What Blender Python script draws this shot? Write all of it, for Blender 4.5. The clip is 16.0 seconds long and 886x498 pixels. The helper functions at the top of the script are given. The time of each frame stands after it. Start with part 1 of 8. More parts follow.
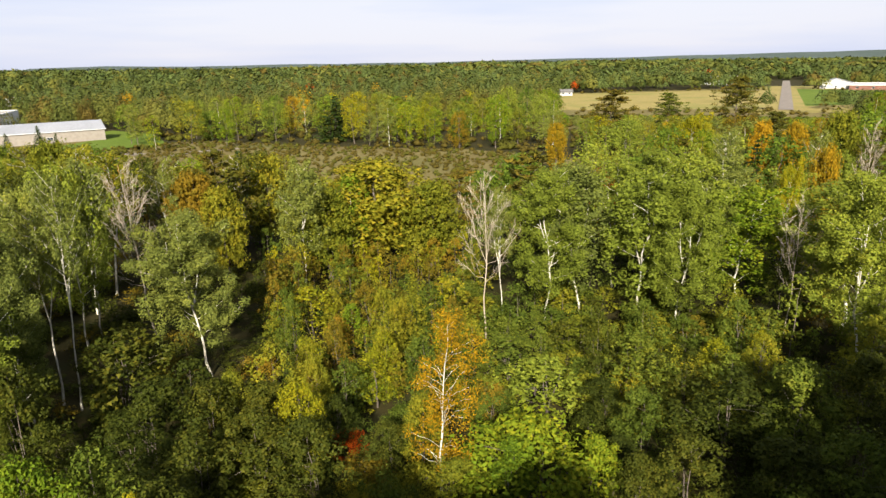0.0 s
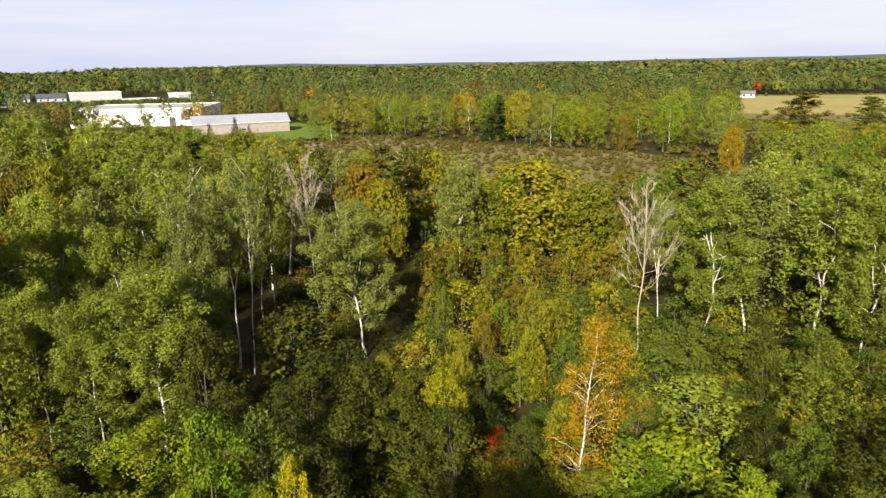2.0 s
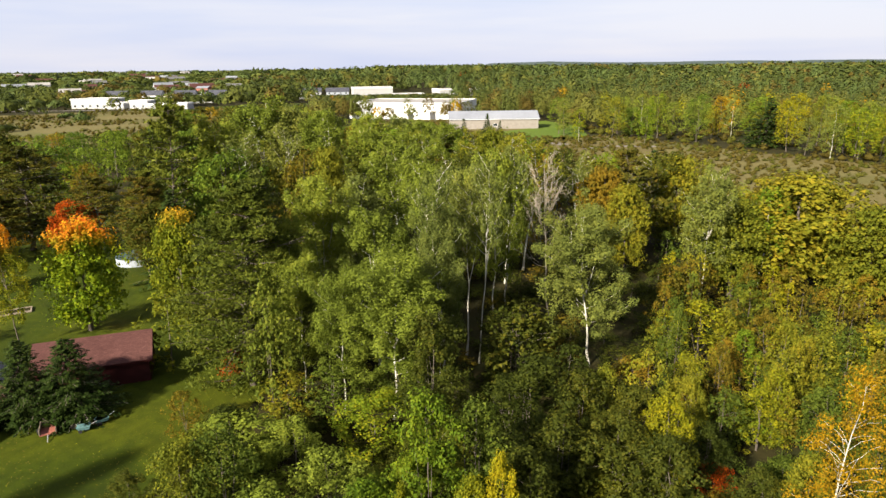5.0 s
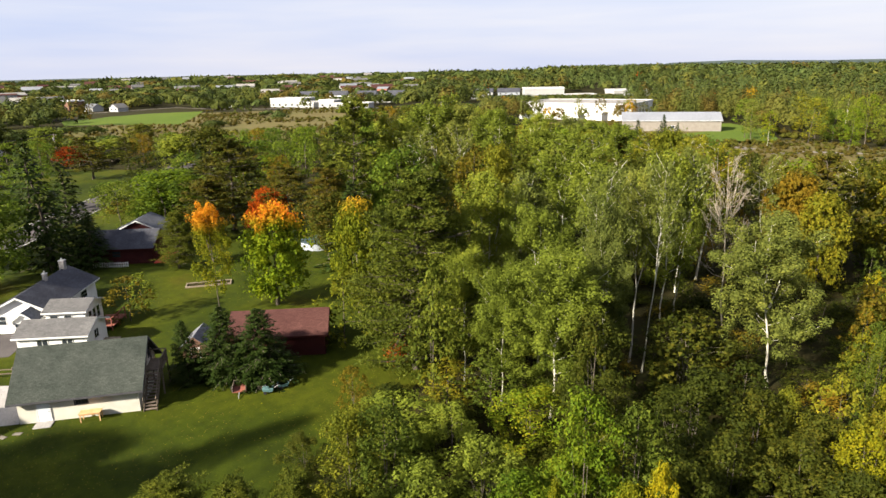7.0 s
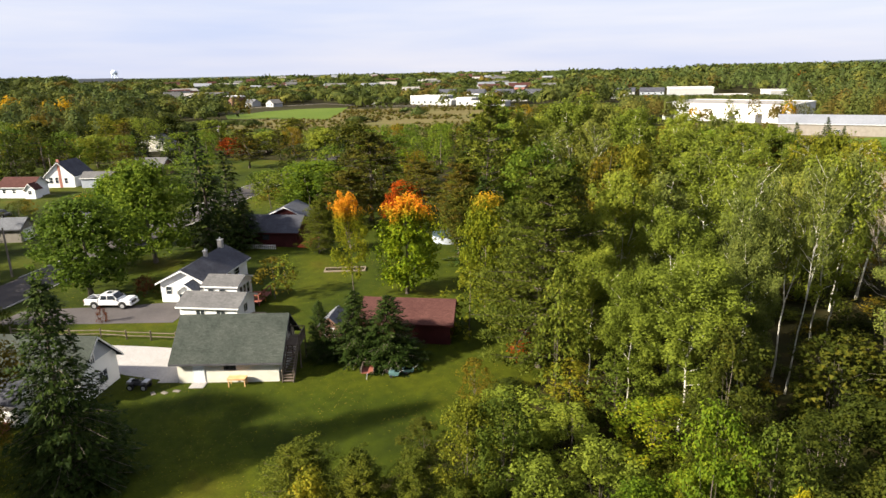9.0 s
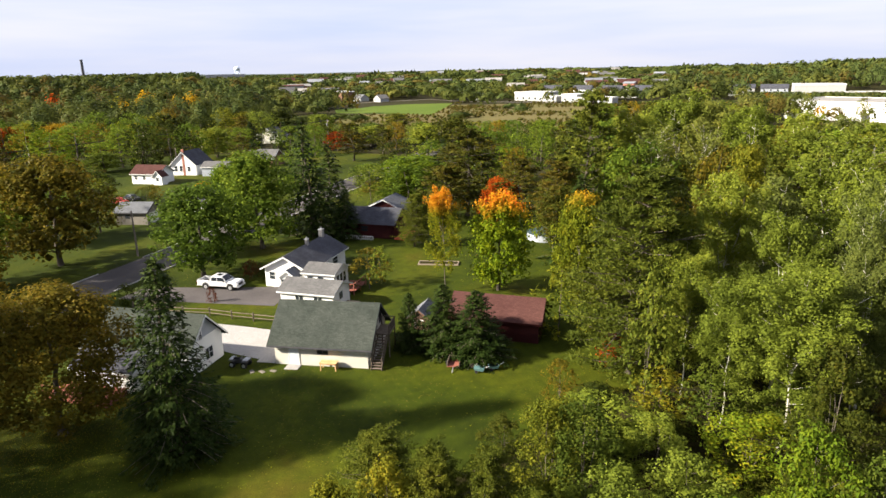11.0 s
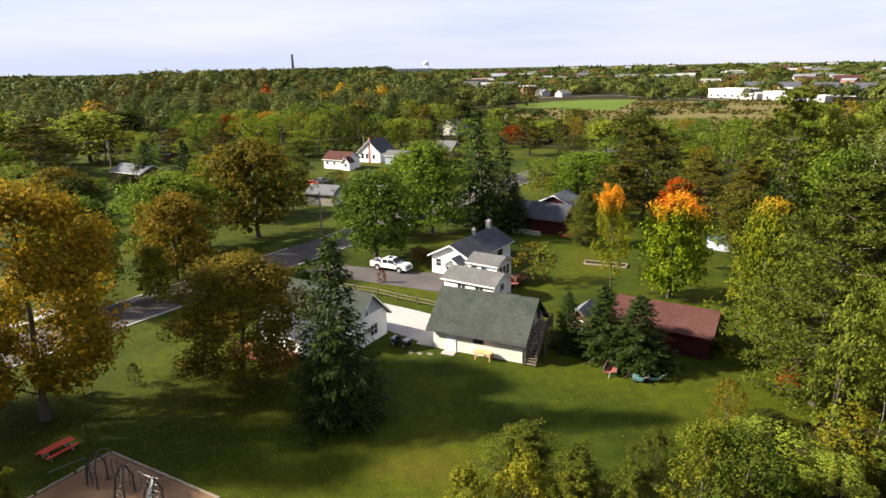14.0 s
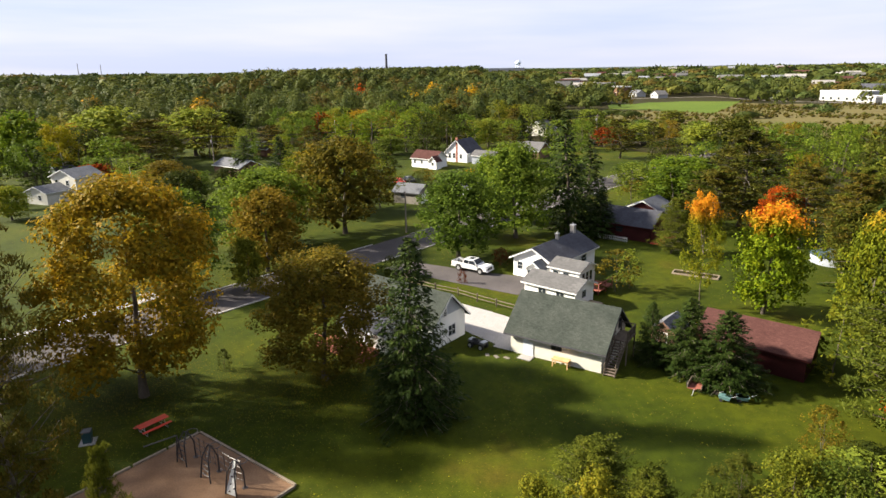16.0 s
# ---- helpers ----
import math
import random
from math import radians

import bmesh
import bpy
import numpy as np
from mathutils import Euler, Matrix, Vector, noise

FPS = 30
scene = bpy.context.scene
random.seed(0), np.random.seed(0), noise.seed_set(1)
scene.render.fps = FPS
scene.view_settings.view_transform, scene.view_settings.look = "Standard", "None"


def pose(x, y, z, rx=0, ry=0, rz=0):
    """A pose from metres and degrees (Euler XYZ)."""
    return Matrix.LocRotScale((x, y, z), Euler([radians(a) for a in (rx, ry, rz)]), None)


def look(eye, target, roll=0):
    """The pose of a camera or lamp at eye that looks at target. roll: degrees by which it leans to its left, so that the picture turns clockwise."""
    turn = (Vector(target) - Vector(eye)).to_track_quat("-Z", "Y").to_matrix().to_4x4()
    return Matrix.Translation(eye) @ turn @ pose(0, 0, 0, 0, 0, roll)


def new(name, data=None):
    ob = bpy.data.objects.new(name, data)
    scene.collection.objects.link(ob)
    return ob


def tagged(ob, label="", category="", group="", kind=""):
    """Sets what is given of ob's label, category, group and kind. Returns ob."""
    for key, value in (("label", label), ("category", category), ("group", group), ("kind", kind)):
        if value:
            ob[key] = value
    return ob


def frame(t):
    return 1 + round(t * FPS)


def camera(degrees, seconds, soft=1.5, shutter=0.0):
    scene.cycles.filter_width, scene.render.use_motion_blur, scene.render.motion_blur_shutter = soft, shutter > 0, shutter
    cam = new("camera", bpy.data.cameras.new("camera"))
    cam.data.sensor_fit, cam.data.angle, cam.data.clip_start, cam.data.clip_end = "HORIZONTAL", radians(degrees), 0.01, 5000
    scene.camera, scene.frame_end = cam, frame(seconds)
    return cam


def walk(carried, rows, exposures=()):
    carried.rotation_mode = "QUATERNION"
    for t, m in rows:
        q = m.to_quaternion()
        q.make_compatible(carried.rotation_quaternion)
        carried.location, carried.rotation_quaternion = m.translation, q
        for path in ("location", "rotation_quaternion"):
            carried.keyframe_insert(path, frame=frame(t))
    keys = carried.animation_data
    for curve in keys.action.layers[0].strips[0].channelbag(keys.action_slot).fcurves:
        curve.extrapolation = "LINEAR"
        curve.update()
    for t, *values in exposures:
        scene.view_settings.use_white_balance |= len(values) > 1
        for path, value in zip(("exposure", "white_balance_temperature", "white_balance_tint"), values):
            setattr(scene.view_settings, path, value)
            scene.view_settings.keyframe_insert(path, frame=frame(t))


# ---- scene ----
cam = camera(69.7, 16.0, soft=1.5)
PATH = [
    (0, pose(-0.00, 0.00, 28.00, 73.70, 1.07, -3.32)),
    (0.5, pose(-0.02, -0.08, 28.04, 73.71, 0.99, -0.54)),
    (1, pose(-0.02, -0.16, 28.07, 73.75, 0.96, 2.99)),
    (1.5, pose(-0.02, -0.21, 28.12, 73.77, 0.92, 6.64)),
    (2, pose(-0.06, -0.26, 28.19, 73.80, 0.86, 11.00)),
    (2.5, pose(-0.08, -0.26, 28.27, 73.82, 0.84, 15.05)),
    (3, pose(-0.08, -0.15, 28.34, 73.78, 0.86, 18.85)),
    (3.5, pose(-0.01, -0.01, 28.45, 73.75, 0.90, 22.03)),
    (4, pose(-0.02, 0.08, 28.53, 73.81, 0.77, 25.79)),
    (6.5, pose(-0.21, -0.40, 28.30, 74.12, 0.99, 43.45)),
    (7, pose(-0.24, -0.53, 28.16, 74.22, 1.12, 47.64)),
    (7.5, pose(-0.19, -0.60, 28.03, 74.26, 1.03, 51.63)),
    (8, pose(-0.10, -0.68, 27.98, 74.29, 0.97, 54.78)),
    (8.5, pose(-0.04, -0.76, 27.96, 74.32, 0.98, 56.98)),
    (9, pose(-0.03, -0.81, 27.94, 74.34, 1.06, 59.60)),
    (11.5, pose(0.39, 0.10, 27.89, 74.16, 1.09, 71.46)),
    (12, pose(0.45, 0.24, 27.80, 74.17, 1.04, 74.43)),
    (12.5, pose(0.44, 0.36, 27.72, 74.13, 1.05, 77.11)),
    (13, pose(0.31, 0.48, 27.65, 74.13, 1.04, 79.96)),
    (13.5, pose(0.19, 0.58, 27.61, 74.05, 1.01, 82.48)),
    (14, pose(0.08, 0.66, 27.66, 74.03, 1.00, 84.66)),
    (14.5, pose(0.01, 0.74, 27.76, 74.03, 1.05, 86.13)),
    (15, pose(-0.02, 0.81, 27.84, 74.03, 1.10, 87.97)),
    (15.5, pose(-0.04, 0.90, 27.88, 74.08, 0.91, 90.50)),
    (16, pose(-0.04, 1.02, 27.90, 74.10, 0.84, 92.59)),
]
walk(cam, PATH, [(0, 1.9), (3, 1.87), (7, 1.9), (9, 1.94), (12.5, 2.02), (16, 2.03)])

# ---- sky and sun ----
SUN_EL = radians(29)
TO_SUN = Vector((-0.12 * math.cos(SUN_EL), -0.99 * math.cos(SUN_EL), math.sin(SUN_EL))).normalized()
world = bpy.data.worlds.new("sky")
scene.world = world
world.use_nodes = True
wn, wl = world.node_tree.nodes, world.node_tree.links
wn.clear()
w_out, w_bg, w_sky = wn.new("ShaderNodeOutputWorld"), wn.new("ShaderNodeBackground"), wn.new("ShaderNodeTexSky")
w_sky.sky_type, w_sky.sun_disc = "NISHITA", False
w_sky.sun_elevation, w_sky.sun_rotation = SUN_EL, math.atan2(TO_SUN.x, TO_SUN.y)
w_sky.air_density, w_sky.dust_density, w_sky.ozone_density = 1.0, 1.2, 1.4
w_tc, w_map, w_noise, w_ramp, w_mix = (wn.new("ShaderNodeTexCoord"), wn.new("ShaderNodeMapping"), wn.new("ShaderNodeTexNoise"),
                                       wn.new("ShaderNodeValToRGB"), wn.new("ShaderNodeMix"))
# a thin high overcast in long streaks, bluer where it thins
w_map.inputs["Scale"].default_value = (1.0, 1.0, 11.0)
w_noise.inputs["Scale"].default_value, w_noise.inputs["Detail"].default_value, w_noise.inputs["Roughness"].default_value = 1.5, 5.0, 0.5
w_ramp.color_ramp.elements[0].position, w_ramp.color_ramp.elements[1].position = 0.36, 0.62
w_ramp.color_ramp.elements[0].color, w_ramp.color_ramp.elements[1].color = (5.4, 6.0, 8.1, 1), (7.2, 7.2, 8.1, 1)
w_mix.data_type = "RGBA"
w_mix.inputs["Factor"].default_value = 0.86
wl.new(w_tc.outputs["Generated"], w_map.inputs["Vector"])
wl.new(w_map.outputs["Vector"], w_noise.inputs["Vector"])
wl.new(w_noise.outputs["Fac"], w_ramp.inputs["Fac"])
wl.new(w_sky.outputs["Color"], w_mix.inputs["A"])
wl.new(w_ramp.outputs["Color"], w_mix.inputs["B"])
wl.new(w_mix.outputs["Result"], w_bg.inputs["Color"])
wl.new(w_bg.outputs["Background"], w_out.inputs["Surface"])
w_bg.inputs["Strength"].default_value = 0.034

sun = new("sun", bpy.data.lights.new("sun", "SUN"))
sun.data.energy, sun.data.angle, sun.data.color = 5.0, radians(2.6), (1.0, 0.91, 0.76)
sun.matrix_world = look(TO_SUN * 200, (0, 0, 0))


# ---- materials ----
def mat(name, rough=0.8, metal=0.0):
    m = bpy.data.materials.new(name)
    m.use_nodes = True
    b = m.node_tree.nodes["Principled BSDF"]
    b.inputs["Roughness"].default_value, b.inputs["Metallic"].default_value = rough, metal
    if rough > 0.55:
        b.inputs["Specular IOR Level"].default_value = 0.08
    return m, m.node_tree.nodes, m.node_tree.links, b


def ramp(n, stops):
    r = n.new("ShaderNodeValToRGB")
    while len(r.color_ramp.elements) < len(stops):
        r.color_ramp.elements.new(0.5)
    for e, (p, c) in zip(r.color_ramp.elements, stops):
        e.position, e.color = p, (*c, 1)
    return r


def noise_fac(n, l, scale, detail=4.0, coords="Object", stretch=(1, 1, 1), rough=0.55):
    tc, mp, nz = n.new("ShaderNodeTexCoord"), n.new("ShaderNodeMapping"), n.new("ShaderNodeTexNoise")
    mp.inputs["Scale"].default_value = stretch
    nz.inputs["Scale"].default_value, nz.inputs["Detail"].default_value, nz.inputs["Roughness"].default_value = scale, detail, rough
    l.new(tc.outputs[coords], mp.inputs["Vector"])
    l.new(mp.outputs["Vector"], nz.inputs["Vector"])
    return nz.outputs["Fac"]


def mix_colour(n, l, fac, a, b, blend="MIX"):
    x = n.new("ShaderNodeMix")
    x.data_type, x.blend_type = "RGBA", blend
    for key, v in (("Factor", fac), ("A", a), ("B", b)):
        if isinstance(v, (int, float)):
            x.inputs[key].default_value = v
        elif isinstance(v, tuple):
            x.inputs[key].default_value = (*v, 1)
        else:
            l.new(v, x.inputs[key])
    return x.outputs["Result"]


def bump(n, l, b, fac, strength=0.3, dist=0.02):
    k = n.new("ShaderNodeBump")
    k.inputs["Strength"].default_value, k.inputs["Distance"].default_value = strength, dist
    l.new(fac, k.inputs["Height"])
    l.new(k.outputs["Normal"], b.inputs["Normal"])


def surface(name, c1, c2, scale=3.0, rough=0.8, metal=0.0, fine=40.0, relief=0.25, stretch=(1, 1, 1), coords="Object", c3=None):
    """A worn surface: a broad change between two colours, fine grain and relief."""
    m, n, l, b = mat(name, rough, metal)
    broad = noise_fac(n, l, scale, 4, coords, stretch)
    r = ramp(n, [(0.3, c1), (0.7, c2)] if c3 is None else [(0.28, c1), (0.5, c2), (0.72, c3)])
    l.new(broad, r.inputs["Fac"])
    grain = noise_fac(n, l, fine, 3, coords, stretch)
    g = ramp(n, [(0.3, (0.78, 0.78, 0.78)), (0.7, (1.12, 1.12, 1.12))])
    l.new(grain, g.inputs["Fac"])
    l.new(mix_colour(n, l, 1.0, r.outputs["Color"], g.outputs["Color"], "MULTIPLY"), b.inputs["Base Color"])
    if relief:
        bump(n, l, b, grain, relief)
    return m


def leafy(name, cols, zone=None, zone_cols=None, through_light=0.38, patch=0.9, fleck=0.5, grain=5.0, patch_size=0.35):
    """Leaves: colour by leaf, by tree and by bough; zone mixes a second set of colours in towards the top."""
    cols = [tuple(min(0.6, k * v) for v, k in zip(c, (0.97, 0.88, 0.55))) for c in cols]
    m, n, l, b = mat(name, 0.55)
    geo, info = n.new("ShaderNodeNewGeometry"), n.new("ShaderNodeObjectInfo")
    r = ramp(n, [(i / (len(cols) - 1), c) for i, c in enumerate(cols)])
    add = n.new("ShaderNodeMath")
    add.operation = "MULTIPLY_ADD"
    add.inputs[1].default_value = fleck
    sub = n.new("ShaderNodeMath")
    sub.operation = "MULTIPLY_ADD"
    sub.inputs[1].default_value = 0.45
    sub.inputs[2].default_value = -0.16
    l.new(info.outputs["Random"], sub.inputs[0])
    l.new(geo.outputs["Random Per Island"], add.inputs[0])
    l.new(sub.outputs[0], add.inputs[2])
    tot = n.new("ShaderNodeMath")
    tot.operation = "MULTIPLY_ADD"
    tot.inputs[1].default_value = patch
    nz = noise_fac(n, l, patch_size, 2)
    l.new(nz, tot.inputs[0])
    l.new(add.outputs[0], tot.inputs[2])
    sh = n.new("ShaderNodeMath")
    sh.operation = "SUBTRACT"
    sh.inputs[1].default_value = patch * 0.5 - 0.12
    l.new(tot.outputs[0], sh.inputs[0])
    l.new(sh.outputs[0], r.inputs["Fac"])
    col = r.outputs["Color"]
    if zone:
        r2 = ramp(n, [(i / (len(zone_cols) - 1), c) for i, c in enumerate(zone_cols)])
        l.new(geo.outputs["Random Per Island"], r2.inputs["Fac"])
        tc, sp = n.new("ShaderNodeTexCoord"), n.new("ShaderNodeSeparateXYZ")
        l.new(tc.outputs["Object"], sp.inputs[0])
        ma = n.new("ShaderNodeMath")
        ma.operation = "MULTIPLY_ADD"
        ma.inputs[1].default_value = 1.0 / (zone[1] - zone[0])
        ma.inputs[2].default_value = -zone[0] / (zone[1] - zone[0]) - 0.5
        l.new(sp.outputs["Z"], ma.inputs[0])
        mb = n.new("ShaderNodeMath")
        mb.operation, mb.use_clamp = "ADD", True
        big = noise_fac(n, l, 0.32, 4, rough=0.65)
        l.new(ma.outputs[0], mb.inputs[0])
        l.new(big, mb.inputs[1])
        rr = ramp(n, [(0.36, (0, 0, 0)), (0.78, (1, 1, 1))])
        l.new(mb.outputs[0], rr.inputs["Fac"])
        col = mix_colour(n, l, rr.outputs["Color"], col, r2.outputs["Color"])
    fine = noise_fac(n, l, grain, 3, rough=0.7)
    g = ramp(n, [(0.32, (0.78, 0.80, 0.76)), (0.66, (1.24, 1.22, 1.24))])
    l.new(fine, g.inputs["Fac"])
    col = mix_colour(n, l, 1.0, col, g.outputs["Color"], "MULTIPLY")
    l.new(col, b.inputs["Base Color"])
    bump(n, l, b, fine, 0.3, 0.4 / grain)
    b.inputs["Specular IOR Level"].default_value = 0.03
    tr, mx = n.new("ShaderNodeBsdfTranslucent"), n.new("ShaderNodeMixShader")
    l.new(col, tr.inputs["Color"])
    mx.inputs["Fac"].default_value = through_light
    out = n["Material Output"]
    l.new(b.outputs["BSDF"], mx.inputs[1])
    l.new(tr.outputs["BSDF"], mx.inputs[2])
    l.new(mx.outputs["Shader"], out.inputs["Surface"])
    return m


M_ASPEN = leafy("aspen_leaves", [(0.06764, 0.09728, 0.02034), (0.1092, 0.1515, 0.02959), (0.1578, 0.2033, 0.03699), (0.2168, 0.2353, 0.03884)])
M_ASPEN_PALE = leafy("pale_aspen_leaves", [(0.06424, 0.08974, 0.03275), (0.1022, 0.1338, 0.04401), (0.1449, 0.1745, 0.05118), (0.1936, 0.2039, 0.05118)])
M_DARK = leafy("dark_leaves", [(0.01661, 0.02592, 0.0072), (0.03234, 0.04536, 0.0108), (0.05244, 0.0648, 0.0135), (0.08565, 0.08586, 0.0153)])
M_LIME = leafy("lime_leaves", [(0.04439, 0.08569, 0.012), (0.08386, 0.1381, 0.014), (0.1381, 0.1809, 0.018), (0.2269, 0.2094, 0.015)])
M_OLIVE = leafy("olive_oak_leaves", [(0.05934, 0.081, 0.014), (0.1068, 0.1278, 0.018), (0.1622, 0.1665, 0.021), (0.2136, 0.1755, 0.02)])
M_BROWN = leafy("brown_oak_leaves", [(0.0594, 0.062, 0.013), (0.1037, 0.09, 0.015), (0.1534, 0.112, 0.017), (0.2052, 0.135, 0.02)])
M_GOLD = leafy("golden_oak_leaves", [(0.1066, 0.09937, 0.0132), (0.1944, 0.1427, 0.0143), (0.2948, 0.1847, 0.0154), (0.3763, 0.223, 0.0165)])
M_YELLOW = leafy("yellow_leaves", [(0.0828, 0.1097, 0.012), (0.1408, 0.1568, 0.013), (0.2153, 0.209, 0.013), (0.2815, 0.2299, 0.012)])
M_ORANGE = leafy("orange_birch_leaves", [(0.15, 0.11, 0.012), (0.24, 0.155, 0.011), (0.33, 0.20, 0.011), (0.40, 0.26, 0.012)])
M_RED = leafy("red_leaves", [(0.09, 0.0225, 0.008), (0.2025, 0.0375, 0.0096), (0.315, 0.05625, 0.0096), (0.3375, 0.105, 0.012)])
M_MAPLE = leafy("turning_maple_leaves", [(0.05693, 0.1035, 0.0108), (0.1081, 0.1688, 0.0117), (0.1764, 0.2232, 0.0135), (0.2619, 0.2559, 0.0135)], (8.9, 14.6),
                [(0.42, 0.25, 0.012), (0.50, 0.17, 0.010), (0.46, 0.095, 0.010)])
M_YMAPLE = leafy("yellow_green_maple_leaves", [(0.052, 0.080, 0.012), (0.092, 0.125, 0.014), (0.145, 0.168, 0.016), (0.23, 0.205, 0.016)], (10.2, 16.4),
                 [(0.36, 0.22, 0.012), (0.46, 0.20, 0.010)])
M_SLENDER = leafy("slender_maple_leaves", [(0.052, 0.080, 0.012), (0.092, 0.125, 0.014), (0.145, 0.168, 0.016), (0.23, 0.205, 0.016)], (10.0, 16.5),
                 [(0.42, 0.22, 0.012), (0.50, 0.16, 0.010)])
M_DEEP = leafy("deep_green_leaves", [(0.03059, 0.05154, 0.0121), (0.0571, 0.08722, 0.0176), (0.09176, 0.1229, 0.0242), (0.1428, 0.1606, 0.0286)])
M_GMAPLE = leafy("green_maple_leaves", [(0.03569, 0.06611, 0.0132), (0.06719, 0.1152, 0.0198), (0.1103, 0.1652, 0.0253), (0.1679, 0.2133, 0.0275)])
M_MARSHLEAF = leafy("marsh_shrub_leaves", [(0.050, 0.046, 0.016), (0.078, 0.068, 0.022), (0.112, 0.086, 0.028)], fleck=0.25)
M_MARSHGREEN = leafy("marsh_willow_leaves", [(0.044, 0.052, 0.015), (0.070, 0.078, 0.020), (0.100, 0.102, 0.026)], fleck=0.25)
M_MAROON = leafy("maroon_leaves", [(0.030, 0.012, 0.010), (0.055, 0.020, 0.016), (0.085, 0.028, 0.020), (0.12, 0.04, 0.02)])
M_SPRUCE = leafy("spruce_needles", [(0.00952, 0.0204, 0.00616), (0.01768, 0.03264, 0.00968), (0.0306, 0.0476, 0.01496), (0.0476, 0.0612, 0.0198)], through_light=0.12)
M_PINE = leafy("pine_needles", [(0.03296, 0.04866, 0.01037), (0.064, 0.08392, 0.01555), (0.1018, 0.1174, 0.01987), (0.1455, 0.1385, 0.0216)], through_light=0.15)
M_DPINE = leafy("dark_pine_needles", [(0.024, 0.032, 0.008), (0.046, 0.052, 0.011), (0.076, 0.068, 0.014), (0.12, 0.080, 0.018)], through_light=0.15)
M_BARK = surface("grey_bark", (0.055, 0.045, 0.036), (0.13, 0.11, 0.09), 2.0, 0.95, fine=14, relief=0.6, stretch=(1, 1, 0.3))
M_DRYBARK = surface("bleached_bark", (0.20, 0.165, 0.12), (0.36, 0.31, 0.24), 2.0, 0.9, fine=14, relief=0.4, stretch=(1, 1, 0.4))


def pale_bark():
    m, n, l, b = mat("white_aspen_bark", 0.85)
    broad = noise_fac(n, l, 1.2, 4, stretch=(1, 1, 0.5))
    r = ramp(n, [(0.3, (0.26, 0.24, 0.19)), (0.65, (0.45, 0.43, 0.36))])
    l.new(broad, r.inputs["Fac"])
    scar = noise_fac(n, l, 2.2, 3, stretch=(1, 1, 3.5))
    s = ramp(n, [(0.60, (1, 1, 1)), (0.68, (0.14, 0.12, 0.10))])
    l.new(scar, s.inputs["Fac"])
    l.new(mix_colour(n, l, 1.0, r.outputs["Color"], s.outputs["Color"], "MULTIPLY"), b.inputs["Base Color"])
    return m


M_PALEBARK = pale_bark()


# ---- mesh helpers ----
def mesh_np(name, verts, faces, material=None, smooth=False):
    verts, faces = np.asarray(verts, np.float32), np.asarray(faces, np.int32)
    me = bpy.data.meshes.new(name)
    me.vertices.add(len(verts))
    me.vertices.foreach_set("co", verts.ravel())
    me.loops.add(faces.size)
    me.loops.foreach_set("vertex_index", faces.ravel())
    me.polygons.add(len(faces))
    me.polygons.foreach_set("loop_start", np.arange(len(faces), dtype=np.int32) * faces.shape[1])
    if smooth is not False:
        me.polygons.foreach_set("use_smooth", np.ones(len(faces), bool) if smooth is True else np.asarray(smooth, bool))
    me.update(calc_edges=True)
    if material:
        me.materials.append(material)
    return me


def unit(v):
    return v / np.maximum(np.linalg.norm(v, axis=-1, keepdims=True), 1e-6)


def leaves(rng, centres, normals, size, slim=0.75, along=None):
    """A small pointed leaf at each centre."""
    n = unit(normals)
    ref = along if along is not None else unit(rng.normal(size=n.shape))
    u = unit(ref - n * (ref * n).sum(1, keepdims=True))
    v = np.cross(n, u)
    s = (size * rng.uniform(0.6, 1.4, len(n)))[:, None]
    tri = np.stack([centres + u * s * 1.1, centres - u * s * 0.6 + v * s * slim, centres - u * s * 0.6 - v * s * slim], 1)
    return tri.reshape(-1, 3), np.arange(len(n) * 3, dtype=np.int32).reshape(-1, 3)


OCTA = np.array([(1, 0, 0), (0, 1, 0), (-1, 0, 0), (0, -1, 0), (0, 0, 1), (0, 0, -1)], float)
OCTA_F = np.array([(0, 1, 4), (1, 2, 4), (2, 3, 4), (3, 0, 4), (1, 0, 5), (2, 1, 5), (3, 2, 5), (0, 3, 5)], np.int32)


def masses(rng, centres, radii, flat=1.0):
    """The dense leafy heart of each bough: a small uneven lump."""
    k = len(centres)
    a = rng.uniform(0, np.pi, k)
    turned = OCTA[None] * np.ones((k, 1, 1))
    x, y = turned[..., 0].copy(), turned[..., 1].copy()
    turned[..., 0], turned[..., 1] = x * np.cos(a)[:, None] - y * np.sin(a)[:, None], x * np.sin(a)[:, None] + y * np.cos(a)[:, None]
    turned = turned * rng.uniform(0.72, 1.28, (k, 6, 1)) * np.array([1, 1, flat])
    v = centres[:, None] + turned * np.asarray(radii).reshape(k, 1, 1)
    return v.reshape(-1, 3), (OCTA_F[None] + 6 * np.arange(k)[:, None, None]).reshape(-1, 3).astype(np.int32)


def tube(path, radii, sides=6):
    path, radii = np.asarray(path, float), np.asarray(radii, float)
    t = unit(np.gradient(path, axis=0))
    ref = np.where(np.abs(t[:, 2:3]) > 0.9, np.array([[1.0, 0, 0]]), np.array([[0, 0, 1.0]]))
    a = unit(np.cross(t, ref))
    b = np.cross(t, a)
    w = np.linspace(0, 2 * np.pi, sides, endpoint=False)
    ring = path[:, None] + radii[:, None, None] * (np.cos(w)[None, :, None] * a[:, None] + np.sin(w)[None, :, None] * b[:, None])
    k = np.arange(len(path) - 1)[:, None] * sides
    j = np.arange(sides)[None, :]
    f = np.stack([k + j, k + (j + 1) % sides, k + sides + (j + 1) % sides, k + sides + j], -1).reshape(-1, 4)
    return ring.reshape(-1, 3), f


